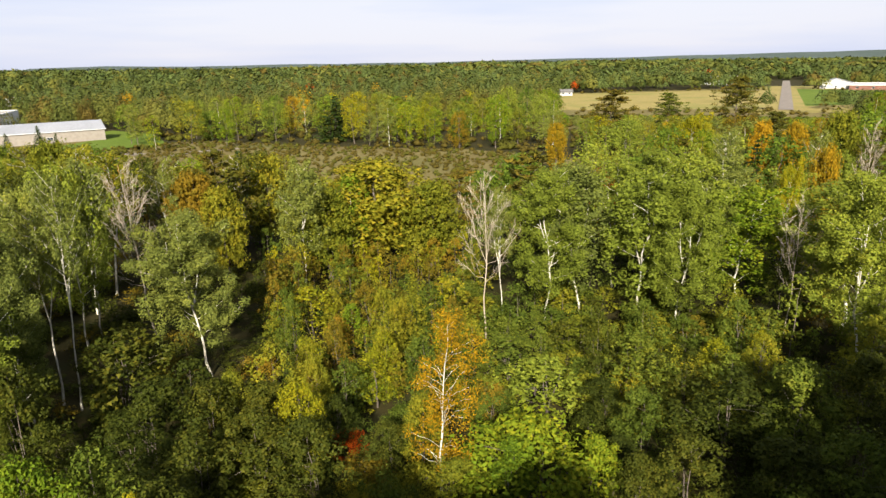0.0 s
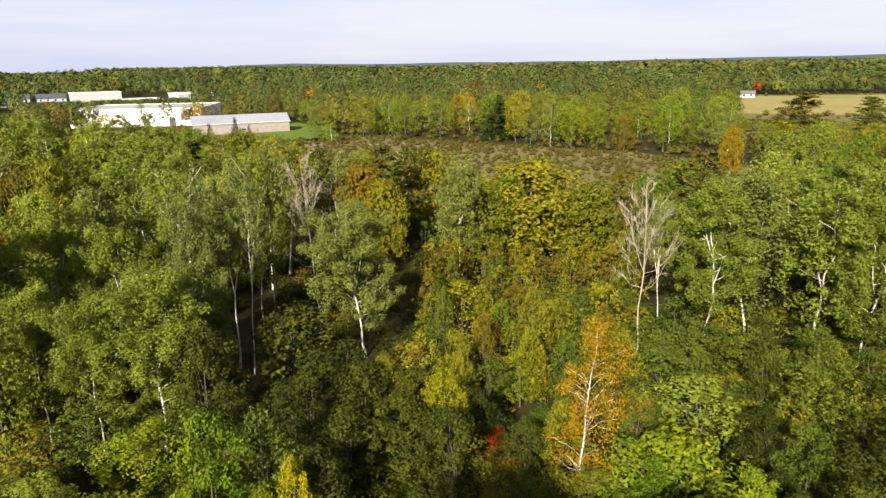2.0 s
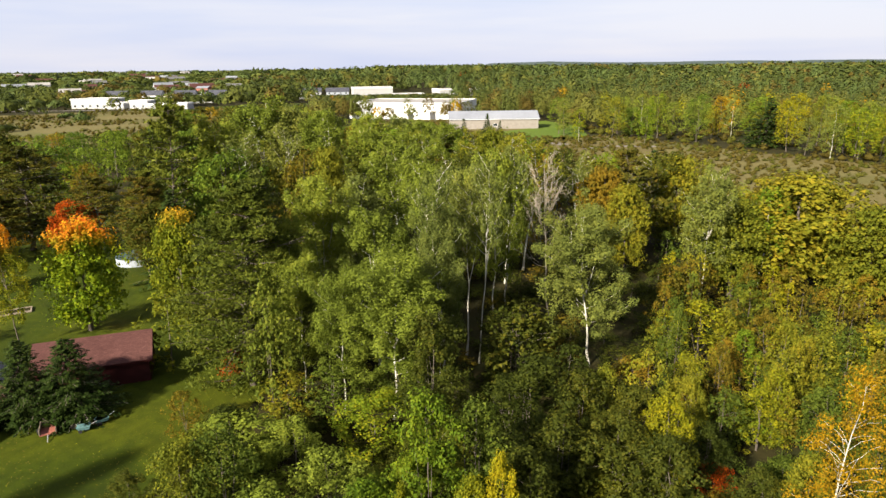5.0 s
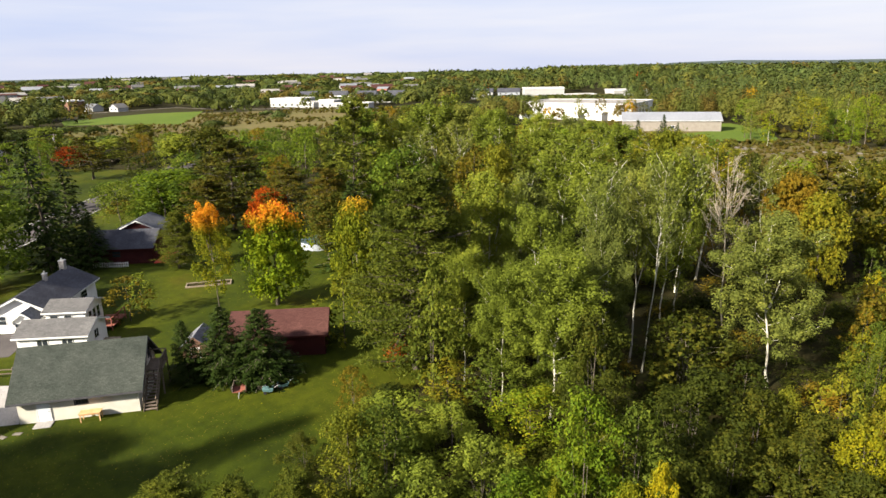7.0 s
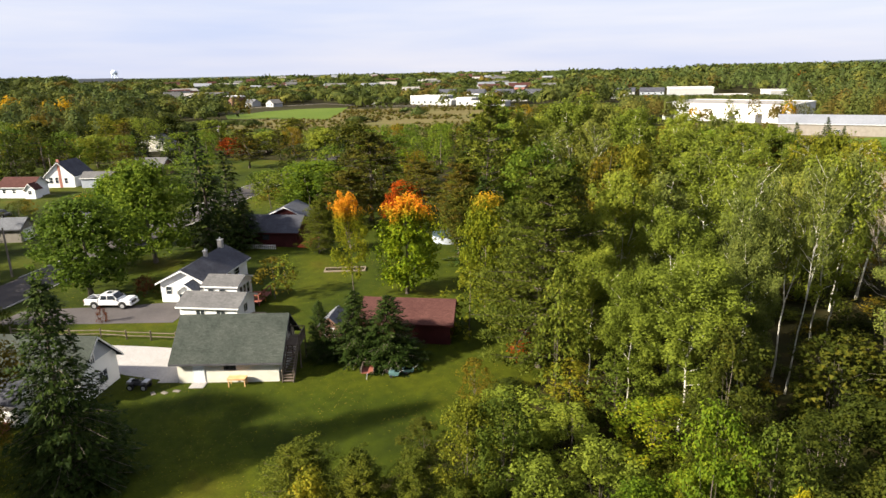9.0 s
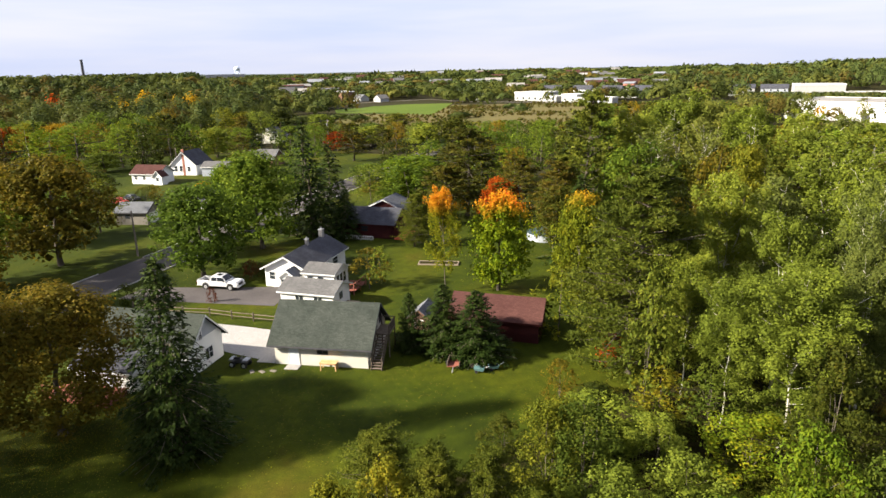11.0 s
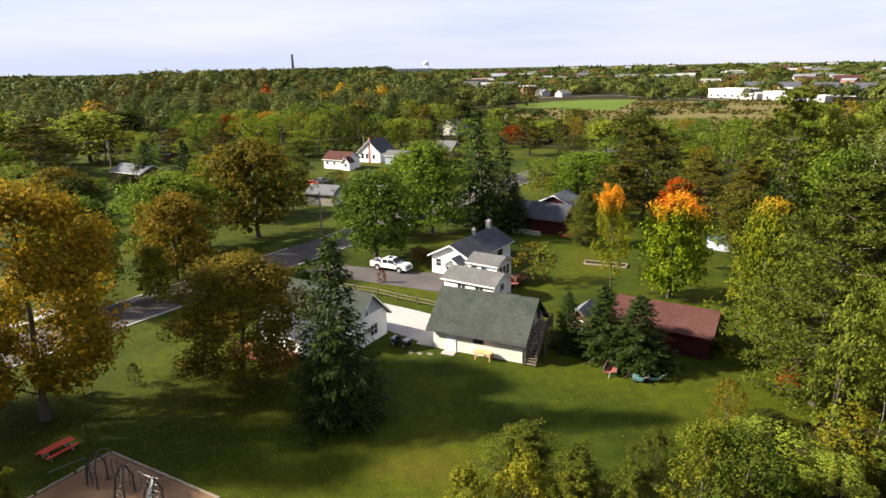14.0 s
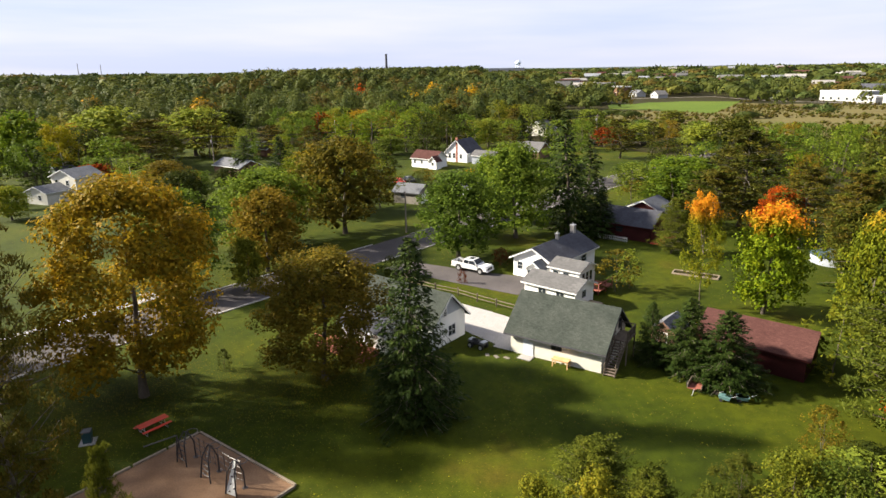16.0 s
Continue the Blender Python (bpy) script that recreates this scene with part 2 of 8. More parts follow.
def join(chunks):
    vs, fs, o = [], [], 0
    for v, f in chunks:
        vs.append(v)
        fs.append(f + o)
        o += len(v)
    return np.concatenate(vs), np.concatenate(fs)


def part(name, bm, material, parent, label=""):
    me = bpy.data.meshes.new(name)
    bm.to_mesh(me)
    bm.free()
    me.materials.append(material)
    ob = new(name, me)
    ob.parent = parent
    if label:
        ob["label"] = label
    return ob


def thing(name, m, label, category, group="", kind=""):
    ob = new(name)
    ob.matrix_basis = m
    return tagged(ob, label, category, group, kind)


def box(bm, x0, y0, z0, x1, y1, z1, bevel=0.0):
    r = bmesh.ops.create_cube(bm, size=1.0, matrix=Matrix.LocRotScale(((x0 + x1) / 2, (y0 + y1) / 2, (z0 + z1) / 2), None, (x1 - x0, y1 - y0, z1 - z0)))
    if bevel:
        bmesh.ops.bevel(bm, geom=list({e for v in r["verts"] for e in v.link_edges}), offset=bevel, segments=1, affect="EDGES")
    return bm


def boxes(*rows, bevel=0.0):
    bm = bmesh.new()
    for r in rows:
        box(bm, *r, bevel=bevel)
    return bm


def rod(bm, a, b, r, sides=8, r2=None):
    a, b = Vector(a), Vector(b)
    d = b - a
    m = Matrix.Translation((a + b) / 2) @ d.to_track_quat("Z", "Y").to_matrix().to_4x4()
    bmesh.ops.create_cone(bm, cap_ends=True, segments=sides, radius1=r, radius2=r if r2 is None else r2, depth=d.length, matrix=m)
    return bm


def prism(bm, outline, y0, y1):
    """An outline in x, z drawn out from y0 to y1."""
    lo = [bm.verts.new((x, y0, z)) for x, z in outline]
    hi = [bm.verts.new((x, y1, z)) for x, z in outline]
    n = len(outline)
    bm.faces.new(lo)
    bm.faces.new(hi[::-1])
    for i in range(n):
        bm.faces.new((lo[i], hi[i], hi[(i + 1) % n], lo[(i + 1) % n]))
    bmesh.ops.recalc_face_normals(bm, faces=bm.faces)
    return bm


def sheet(name, outline, z, material, label, category, kind="structure", thick=0.0, cuts=0):
    bm = bmesh.new()
    f = bm.faces.new([bm.verts.new((x, y, z)) for x, y in outline])
    if f.normal.z < 0:
        f.normal_flip()
    if thick:
        bmesh.ops.solidify(bm, geom=[f], thickness=thick)
    me = bpy.data.meshes.new(name)
    bm.to_mesh(me)
    bm.free()
    me.materials.append(material)
    return tagged(new(name, me), label, category, kind=kind)


# ---- tree meshes: every kind has a few shapes, which its trees share ----
def spread(rng, n):
    return unit(rng.normal(size=(n, 3)))


def clumps(rng, centres, radii, per, size, slim=0.7, flat=0.95, up=0.38):
    """Leaves in the shells of many small boughs."""
    k = len(centres)
    d = spread(rng, k * per)
    r = np.repeat(radii, per)[:, None] * (rng.uniform(0.35, 1.0, (k * per, 1)) ** 0.6)
    off = d * r * np.array([1, 1, flat])
    pos = np.repeat(centres, per, 0) + off
    nrm = d + rng.normal(size=d.shape) * 0.34 + np.array([0, 0, up])
    return leaves(rng, pos, nrm, size, slim)


def bough(rng, a, b, r0, r1=0.012, sag=0.08, sides=4, n=5):
    a, b = np.asarray(a, float), np.asarray(b, float)
    s = np.linspace(0, 1, n)[:, None]
    ln = np.linalg.norm(b - a)
    p = a + (b - a) * s + np.array([0, 0, 1]) * (np.sin(s * np.pi) * ln * sag) + rng.normal(size=(n, 3)) * ln * 0.025 * np.sin(s * np.pi)
    return tube(p, r0 + (r1 - r0) * s[:, 0] ** 0.8, sides)


def stem(rng, h, r0, lean=0.03, n=9, sides=7, flare=True):
    s = np.linspace(0, 1, n)
    w = np.cumsum(rng.normal(size=(n, 2)) * h * 0.010, 0)
    w -= w[0]
    d = rng.normal(size=2) * lean * h
    p = np.stack([w[:, 0] + d[0] * s, w[:, 1] + d[1] * s, h * s], 1)
    r = r0 * (1 - 0.88 * s ** 0.9)
    if flare:
        r[0] *= 1.35
    return p, r, tube(p, r, sides)


def on_stem(p, z):
    return np.array([np.interp(z, p[:, 2], p[:, 0]), np.interp(z, p[:, 2], p[:, 1]), z])


def round_tree(seed, h, w, low, n_clump, per, size, shape=(0.55, 1.0, 0.25), r_clump=0.16, limbs=16, trunk_r=0.16, lean=0.02, stems=1, core=0.42, mass=0.0):
    """A leafy tree: h high, w wide, its crown from low * h up. shape: the crown's half widths at its foot, belly and top."""
    rng = np.random.default_rng(seed)
    wood, lv = [], []
    p, r, t = stem(rng, h * 0.93, trunk_r, lean)
    wood.append(t)
    for k in range(stems - 1):
        p2, r2, t2 = stem(rng, h * rng.uniform(0.6, 0.85), trunk_r * 0.75, 0.10)
        wood.append(t2)
    zb = low * h
    lobes = rng.uniform(0, 2 * np.pi, 5)
    amp = rng.uniform(0.05, 0.2, 5)
    cz = zb + (h * 0.96 - zb) * rng.uniform(0, 1, n_clump) ** 0.85
    u = (cz - zb) / (h * 0.96 - zb)
    env = np.interp(u, [0, 0.2, 0.45, 0.75, 0.92, 1.0], [shape[0] * 0.8, shape[0] + 0.25 * (shape[1] - shape[0]) + 0.12, shape[1], 0.5 * (shape[1] + shape[2]) + 0.12, shape[2] + 0.14, shape[2] * 0.5])
    ang = rng.uniform(0, 2 * np.pi, n_clump)
    wob = 1 + sum(a * np.sin(ang * (i + 1) + ph + u * 4 * (i % 3)) for i, (a, ph) in enumerate(zip(amp, lobes)))
    rad = w / 2 * env * wob * np.sqrt(rng.uniform(core ** 2, 1.0, n_clump))
    base = np.stack([on_stem(p, z) for z in cz])
    cen = base + np.stack([np.cos(ang) * rad, np.sin(ang) * rad, np.zeros(n_clump)], 1)
    rc = w * r_clump * rng.uniform(0.6, 1.3, n_clump)
    lv.append(clumps(rng, cen, rc, per, size))
    if mass:
        # the dense heart of the crown, well inside its leaves
        lv.append(masses(rng, base + (cen - base) * 0.55 + np.array([0, 0, -0.02 * h]), rc * mass))
    pick = rng.choice(n_clump, min(limbs, n_clump), replace=False)
    for i in pick:
        za = max(h * 0.12, cz[i] - rad[i] * rng.uniform(0.5, 0.95))
        a = on_stem(p, min(za, h * 0.88))
        wood.append(bough(rng, a, cen[i], np.interp(za, p[:, 2], r) * 0.30, 0.010))
    return join(wood), join(lv)


def aspen_tree(seed, h, w, low, n_clump, per, size, mass=0.0):
    """An aspen: a white trunk that forks, steep limbs, and upright sprays of leaves round them with gaps between."""
    rng = np.random.default_rng(seed)
    p, r, t = stem(rng, h * 0.95, 0.10, 0.02, 11)
    wood, axes = [t], [(p, r, h * low, h * 0.95)]
    for k in range(2):
        z = h * rng.uniform(0.36, 0.55)
        a = on_stem(p, z)
        ang = rng.uniform(0, 2 * np.pi)
        b = a + np.array([np.cos(ang) * w * 0.17, np.sin(ang) * w * 0.17, h * rng.uniform(0.30, 0.42)])
        s = np.linspace(0, 1, 6)[:, None]
        q = a + (b - a) * s + np.array([np.cos(ang), np.sin(ang), 0]) * np.sin(s * np.pi) * w * 0.05
        rr = np.linspace(0.055, 0.015, 6)
        wood.append(tube(q, rr, 6))
        axes.append((q, rr, q[0, 2] + 0.1 * h, q[-1, 2]))
    cen, rc = [], []
    limbs = 26
    for i in range(limbs):
        q, rr, z0, z1 = axes[0] if i % 3 else axes[1 + (i // 3) % 2]
        z = z0 + (z1 - z0) * (i + rng.uniform(0, 1)) / limbs * 0.97
        u = (z - h * low) / (h * (1 - low))
        ln = w / 2 * np.interp(u, [0, 0.2, 0.5, 0.8, 1.0], [0.75, 0.95, 0.95, 0.62, 0.25]) * rng.uniform(0.7, 1.2) * (1.0 if i % 3 else 0.7)
        ang = i * 2.4 + rng.uniform(-0.5, 0.5)
        a = on_stem(q, min(z, q[-1, 2]))
        b = a + np.array([np.cos(ang) * ln, np.sin(ang) * ln, ln * rng.uniform(0.5, 1.15)])
        wood.append(bough(rng, a, b, 0.034, 0.012, -0.06, 4))
        m = max(2, int(n_clump / limbs * (0.6 + 0.8 * ln / (w / 2))))
        s = rng.uniform(0.3, 1.08, m)
        c = a + (b - a) * s[:, None] + rng.normal(size=(m, 3)) * np.array([0.36, 0.36, 0.5]) * w * 0.10
        cen.append(c)
        rc.append(w * 0.085 * rng.uniform(0.7, 1.35, m))
    m = n_clump // 2
    u, ang = rng.uniform(0, 1, m), rng.uniform(0, 2 * np.pi, m)
    rad = w / 2 * np.interp(u, [0, 0.2, 0.5, 0.8, 1.0], [0.6, 0.95, 1.0, 0.75, 0.3]) * rng.uniform(0.6, 1.0, m)
    cen.append(np.stack([np.cos(ang) * rad + p[5, 0], np.sin(ang) * rad + p[5, 1], h * (low + (0.97 - low) * u)], 1))
    rc.append(w * 0.085 * rng.uniform(0.7, 1.3, m))
    cen, rc = np.concatenate(cen), np.concatenate(rc)
    keep = cen[:, 2] < h
    cen, rc = cen[keep], rc[keep]
    lv = [clumps(rng, cen, rc, per, size, 0.75, 1.25, 0.3)]
    if mass:
        lv.append(masses(rng, cen, rc * mass, 1.2))
    return join(wood), join(lv)


def bare_tree(seed, h, w, trunk_r=0.15, limbs=26, twigs=7, low=0.34, forks=1):
    """A leafless tree: a trunk that forks, steep limbs that curve upwards, and fine twigs along them."""
    rng = np.random.default_rng(seed)
    p, r, t = stem(rng, h, trunk_r, 0.02, 12)
    wood, axes = [t], [(p, r, h * low, h * 0.97, 1.0)]
    for k in range(forks):
        z = h * rng.uniform(0.30, 0.50)
        a, ang = on_stem(p, z), rng.uniform(0, 2 * np.pi)
        out = np.array([np.cos(ang), np.sin(ang), 0.0])
        b = a + out * w * rng.uniform(0.26, 0.36) + np.array([0, 0, h * rng.uniform(0.32, 0.42)])
        u = np.linspace(0, 1, 8)[:, None]
        q = a + (b - a) * u + out * np.sin(u * np.pi) * w * 0.06
        rr = np.linspace(np.interp(z, p[:, 2], r) * 0.5, 0.02, 8)
        wood.append(tube(q, rr, 6))
        axes.append((q, rr, q[1, 2], q[-1, 2], 0.6))
    for i in range(limbs):
        q, rr, z0, z1, k = axes[0] if i % 2 else axes[(i // 2) % len(axes)]
        z = z0 + (z1 - z0) * (i + rng.uniform(0, 1)) / limbs
        a = on_stem(q, z)
        ang = i * 2.4 + rng.uniform(-0.6, 0.6)
        ln = w / 2 * k * np.interp(z / h, [low, low + 0.2, 1], [0.8, 1.0, 0.25]) * rng.uniform(0.6, 1.15)
        out = np.array([np.cos(ang), np.sin(ang), 0.0])
        b = a + out * ln + np.array([0, 0, ln * rng.uniform(0.5, 1.15)])
        r0 = np.interp(z, q[:, 2], rr) * 0.32
        wood.append(bough(rng, a, b, r0, 0.018, -0.12, 5))
        for j in range(twigs):
            c = a + (b - a) * rng.uniform(0.2, 1.0)
            d = unit((b - a)[None] / ln + rng.normal(size=(1, 3)) * 0.55)[0] + np.array([0, 0, 0.25])
            e = c + d * ln * rng.uniform(0.25, 0.6)
            wood.append(bough(rng, c, e, max(0.018, r0 * 0.35), 0.010, -0.06, 3, 4))
            for q2 in range(3):
                c2 = c + (e - c) * rng.uniform(0.3, 1.0)
                wood.append(bough(rng, c2, c2 + unit(d + rng.normal(size=3) * 0.5) * ln * rng.uniform(0.14, 0.34), 0.012, 0.007, 0, 3, 3))
    return join(wood), None


def spruce_tree(seed, h, w, tiers=26, per=9, size=0.2, low=0.03, power=0.85, trunk_r=0.17, dense=7):
    rng = np.random.default_rng(seed)
    p, r, t = stem(rng, h, trunk_r, 0.005, 8)
    cen, along, nr = [], [], []
    wood = [t]
    for i in range(tiers):
        u = low + (0.985 - low) * i / (tiers - 1)
        z = h * u
        rad = w / 2 * (1 - u) ** power + 0.08
        n = max(4, int(per * (0.45 + 0.75 * (1 - u))))
        for j in range(n):
            ang = 2 * np.pi * (j + rng.uniform(-0.45, 0.45)) / n + i * 1.7
            ln = rad * rng.uniform(0.72, 1.12)
            d = np.array([np.cos(ang), np.sin(ang), 0.0])
            droop = np.interp(u, [0, 0.6, 1], [-0.30, -0.05, 0.7])
            a = on_stem(p, z)
            tip = a + d * ln + np.array([0, 0, ln * droop + 0.12 * ln])
            if j % 3 == 0 and u < 0.9:
                wood.append(bough(rng, a, tip, 0.035, 0.01, 0.05, 3, 3))
            m = max(3, int(dense * (0.4 + ln / (w / 2))))
            s = rng.uniform(0.18, 1.0, m) ** 0.7
            side = np.cross(d, [0, 0, 1])
            wd = 0.26 * ln * (1.15 - s) + 0.10
            q = a + (tip - a) * s[:, None] + side * (rng.uniform(-1, 1, m) * wd)[:, None] + np.array([0, 0, 1]) * rng.uniform(-0.16, 0.06, m)[:, None]
            cen.append(q)
            along.append(np.repeat((d + np.array([0, 0, droop - 0.25]))[None], m, 0) + rng.normal(size=(m, 3)) * 0.4)
            nr.append(np.array([0, 0, 0.9]) + d * 0.45 + rng.normal(size=(m, 3)) * 0.4)
    return join(wood), leaves(rng, np.concatenate(cen), np.concatenate(nr), size, 0.42, unit(np.concatenate(along)))


def pine_tree(seed, h, w, whorls=14, per=6, low=0.25, size=0.22, tuft=16, trunk_r=0.2, full=1.0, top=0.25):
    """A pine: whorls of long boughs with flat tufts of needles at their ends, gaps between."""
    rng = np.random.default_rng(seed)
    p, r, t = stem(rng, h * 0.98, trunk_r, 0.015, 9)
    wood, cen, rad = [t], [], []
    for i in range(whorls):
        u = low + (0.98 - low) * (i + rng.uniform(-0.2, 0.2)) / (whorls - 1)
        u = min(max(u, low), 0.98)
        z0 = h * u
        env = np.interp(u, [low, low + 0.2, 0.7, 1.0], [0.75, 1.0, 0.75, top]) * w / 2
        n = max(3, int(per * rng.uniform(0.7, 1.2)))
        for j in range(n):
            ang = 2 * np.pi * (j + rng.uniform(-0.4, 0.4)) / n + i * 2.1
            ln = env * rng.uniform(0.5, 1.2)
            z = min(h * 0.97, max(h * 0.04, z0 + rng.normal() * h * 0.028))
            a = on_stem(p, z)
            tip = a + np.array([np.cos(ang) * ln, np.sin(ang) * ln, ln * rng.uniform(0.0, 0.55)])
            wood.append(bough(rng, a, tip, 0.05, 0.015, 0.0, 4, 4))
            for s in (0.45, 0.7, 0.88, 1.0):
                if rng.uniform() < full or s > 0.8:
                    cen.append(a + (tip - a) * s + rng.normal(size=3) * ln * 0.10 + np.array([0, 0, 0.15]))
                    rad.append((0.30 + 0.16 * ln) * rng.uniform(0.7, 1.2))
    cen, rad = np.array(cen), np.array(rad)
    k = len(cen)
    d = spread(rng, k * tuft)
    d[:, 2] = np.abs(d[:, 2]) * 0.8 - 0.15
    pos = np.repeat(cen, tuft, 0) + d * np.repeat(rad, tuft)[:, None] * rng.uniform(0.3, 1.0, (k * tuft, 1)) * np.array([1, 1, 0.85])
    return join(wood), leaves(rng, pos, spread(rng, k * tuft) + np.array([0, 0, 0.5]), size, 0.32, unit(d + np.array([0, 0, 0.5])))


SHAPES = {}


def shape(key, made, height, leaf_mat, wood_mat):
    (wv, wf), lv = made
    body = lv[0] if lv is not None else wv
    wide = 2 * np.percentile(np.hypot(body[:, 0], body[:, 1]), 93)
    SHAPES.setdefault(key, []).append((height, wide, mesh_np(key + "_wood", wv, wf, wood_mat, True), mesh_np(key + "_leaves", lv[0], lv[1], leaf_mat) if lv is not None else None))


def recolour(src, key, leaf_mat, wood_mat=None):
    """The shapes of one kind with other leaves."""
    for h, wide, w, l in SHAPES[src]:
        w2, l2 = w, l
        if wood_mat:
            w2 = w.copy()
            w2.materials[0] = wood_mat
        if l is not None:
            l2 = l.copy()
            l2.materials[0] = leaf_mat
        SHAPES.setdefault(key, []).append((h, wide, w2, l2))


def kind(key, count, seed, h, w, low, dense, form, r_clump, limbs, trunk_r, lean, leaf_mat, wood_mat, stems=1):
    """The shapes of a leafy kind, and for further off the same with fewer, larger leaves. dense: boughs, leaves on each, leaf size."""
    n, per, size = dense
    for s in range(count):
        shape(key, round_tree(seed + s, h, w, low, n, per, size, form, r_clump, limbs, trunk_r, lean, stems, mass=0.0), h, leaf_mat, wood_mat)
        shape("mid_" + key, round_tree(seed + s, h, w, low, int(n * 1.2), max(8, int(per * 0.23)), size * 1.45, form, r_clump * 0.9, limbs // 2, trunk_r, lean, stems, 0.5, 0.42 if h > 9 else 0.0), h, leaf_mat, wood_mat)
        if h > 9:
            shape("low_" + key, round_tree(seed + s, h, w, low, int(n * 0.6), max(8, int(per * 0.14)), size * 2.1, form, r_clump, 0, trunk_r, lean, 1, 0.5, 0.5), h, leaf_mat, wood_mat)
        else:
            shape("low_" + key, round_tree(seed + s, h, w, low, int(n * 0.7), max(6, int(per * 0.16)), size * 2.0, form, r_clump, 0, trunk_r, lean, 1, 0.5), h, leaf_mat, wood_mat)


def also(src, key, leaf_mat):
    recolour(src, key, leaf_mat)
    for far in ("mid_", "low_"):
        if far + src in SHAPES:
            recolour(far + src, far + key, leaf_mat)


for s in range(4):
    shape("aspen", aspen_tree(10 + s, 17, 6.8, 0.24, 200, 112, 0.084), 17, M_ASPEN, M_PALEBARK)
    shape("mid_aspen", aspen_tree(10 + s, 17, 6.8, 0.22, 190, 40, 0.128), 17, M_ASPEN, M_PALEBARK)
also("aspen", "pale_aspen", M_ASPEN_PALE)
also("aspen", "lime_aspen", M_LIME)
also("aspen", "yellow_aspen", M_YELLOW)
for s in range(2):
    shape("thin_aspen", aspen_tree(30 + s, 17, 5.4, 0.52, 90, 70, 0.085), 17, M_ASPEN_PALE, M_PALEBARK)
    shape("mid_thin_aspen", aspen_tree(30 + s, 17, 5.4, 0.48, 80, 26, 0.13), 17, M_ASPEN_PALE, M_PALEBARK)
also("thin_aspen", "gold_aspen", M_OLIVE)
kind("maple", 4, 40, 14, 10, 0.13, (185, 170, 0.132), (0.78, 1.0, 0.5), 0.118, 16, 0.26, 0.01, M_DARK, M_BARK)
for key, leaf in (("green_maple", M_GMAPLE), ("bright_maple", M_ASPEN), ("olive_oak", M_OLIVE), ("brown_oak", M_BROWN), ("gold_oak", M_GOLD), ("yellow_maple", M_YMAPLE), ("turning_maple", M_MAPLE), ("lime_maple", M_LIME), ("red_maple", M_RED)):
    also("maple", key, leaf)
kind("orange_birch", 2, 60, 14, 4.8, 0.16, (95, 80, 0.070), (0.8, 1.0, 0.35), 0.17, 44, 0.10, 0.02, M_ORANGE, M_PALEBARK)
kind("sapling", 4, 70, 8, 4.6, 0.05, (90, 74, 0.092), (0.8, 1.0, 0.3), 0.125, 16, 0.06, 0.03, M_DARK, M_BARK, stems=3)
for key, leaf in (("green_sapling", M_DEEP), ("pale_sapling", M_ASPEN), ("lime_sapling", M_LIME), ("yellow_sapling", M_YELLOW), ("olive_sapling", M_OLIVE), ("brown_sapling", M_BROWN), ("red_sapling", M_RED)):
    also("sapling", key, leaf)
kind("bush", 3, 80, 3, 4.0, 0.02, (56, 110, 0.075), (0.9, 1.0, 0.5), 0.17, 8, 0.05, 0.03, M_DARK, M_BARK, stems=4)
for key, leaf in (("green_bush", M_DEEP), ("lime_bush", M_LIME), ("brown_bush", M_BROWN), ("olive_bush", M_OLIVE), ("red_bush", M_MAROON)):
    also("bush", key, leaf)
for s in range(2):
    shape("bare", bare_tree(96 + s, 17, 7.0, 0.12, 24, 8), 17, None, M_DRYBARK)
for s in range(3):
    shape("spruce", spruce_tree(100 + s, 10, 5.6, 34, 12, 0.135, dense=34, power=0.72), 10, M_SPRUCE, M_BARK)
for s in range(2):
    shape("pine", pine_tree(110 + s, 18, 8.5, 20, 8, 0.16, 0.15, 48), 18, M_PINE, M_BARK)
    shape("mid_pine", pine_tree(110 + s, 18, 8.5, 16, 7, 0.16, 0.27, 20), 18, M_PINE, M_BARK)
    shape("mid_spruce", spruce_tree(100 + s, 10, 5.2, 26, 10, 0.26, dense=10), 10, M_SPRUCE, M_BARK)
recolour("aspen", "slender_maple", M_SLENDER, M_BARK)
recolour("mid_aspen", "mid_slender_maple", M_SLENDER, M_BARK)
recolour("pine", "dark_pine", M_DPINE)
recolour("mid_pine", "mid_dark_pine", M_DPINE)
for s in range(2):
    shape("full_pine", pine_tree(120 + s, 15, 8.0, 26, 10, 0.05, 0.125, 62, 0.2, 1.0, 0.14), 15, M_PINE, M_BARK)

shape("shade_aspen", round_tree(200, 17, 6.8, 0.2, 100, 30, 0.36, (0.7, 1.0, 0.5), 0.16, 0, 0.12), 17, M_ASPEN, M_PALEBARK)
# far shapes: the same kinds with fewer, larger leaves
for s in range(4):
    shape("far_aspen", round_tree(210 + s, 15, 7.4, 0.13, 92, 24, 0.20, (0.7, 1.0, 0.5), 0.13, 5, 0.12, core=0.5), 15, M_ASPEN, M_PALEBARK if s == 1 else M_BARK)
recolour("far_aspen", "far_pale", M_ASPEN_PALE)
recolour("far_aspen", "far_lime", M_LIME)
recolour("far_aspen", "far_yellow", M_YELLOW)
recolour("far_aspen", "far_olive", M_OLIVE)
for s in range(3):
    shape("far_maple", round_tree(230 + s, 13, 10, 0.06, 100, 25, 0.235, (0.75, 1.0, 0.55), 0.11, 0, 0.22, core=0.5), 13, M_DARK, M_BARK)
recolour("far_maple", "far_green", M_GMAPLE)
recolour("far_maple", "far_brown", M_BROWN)
recolour("far_maple", "far_gold", M_GOLD)
recolour("far_maple", "far_red", M_RED)
recolour("far_maple", "far_orange", M_ORANGE)
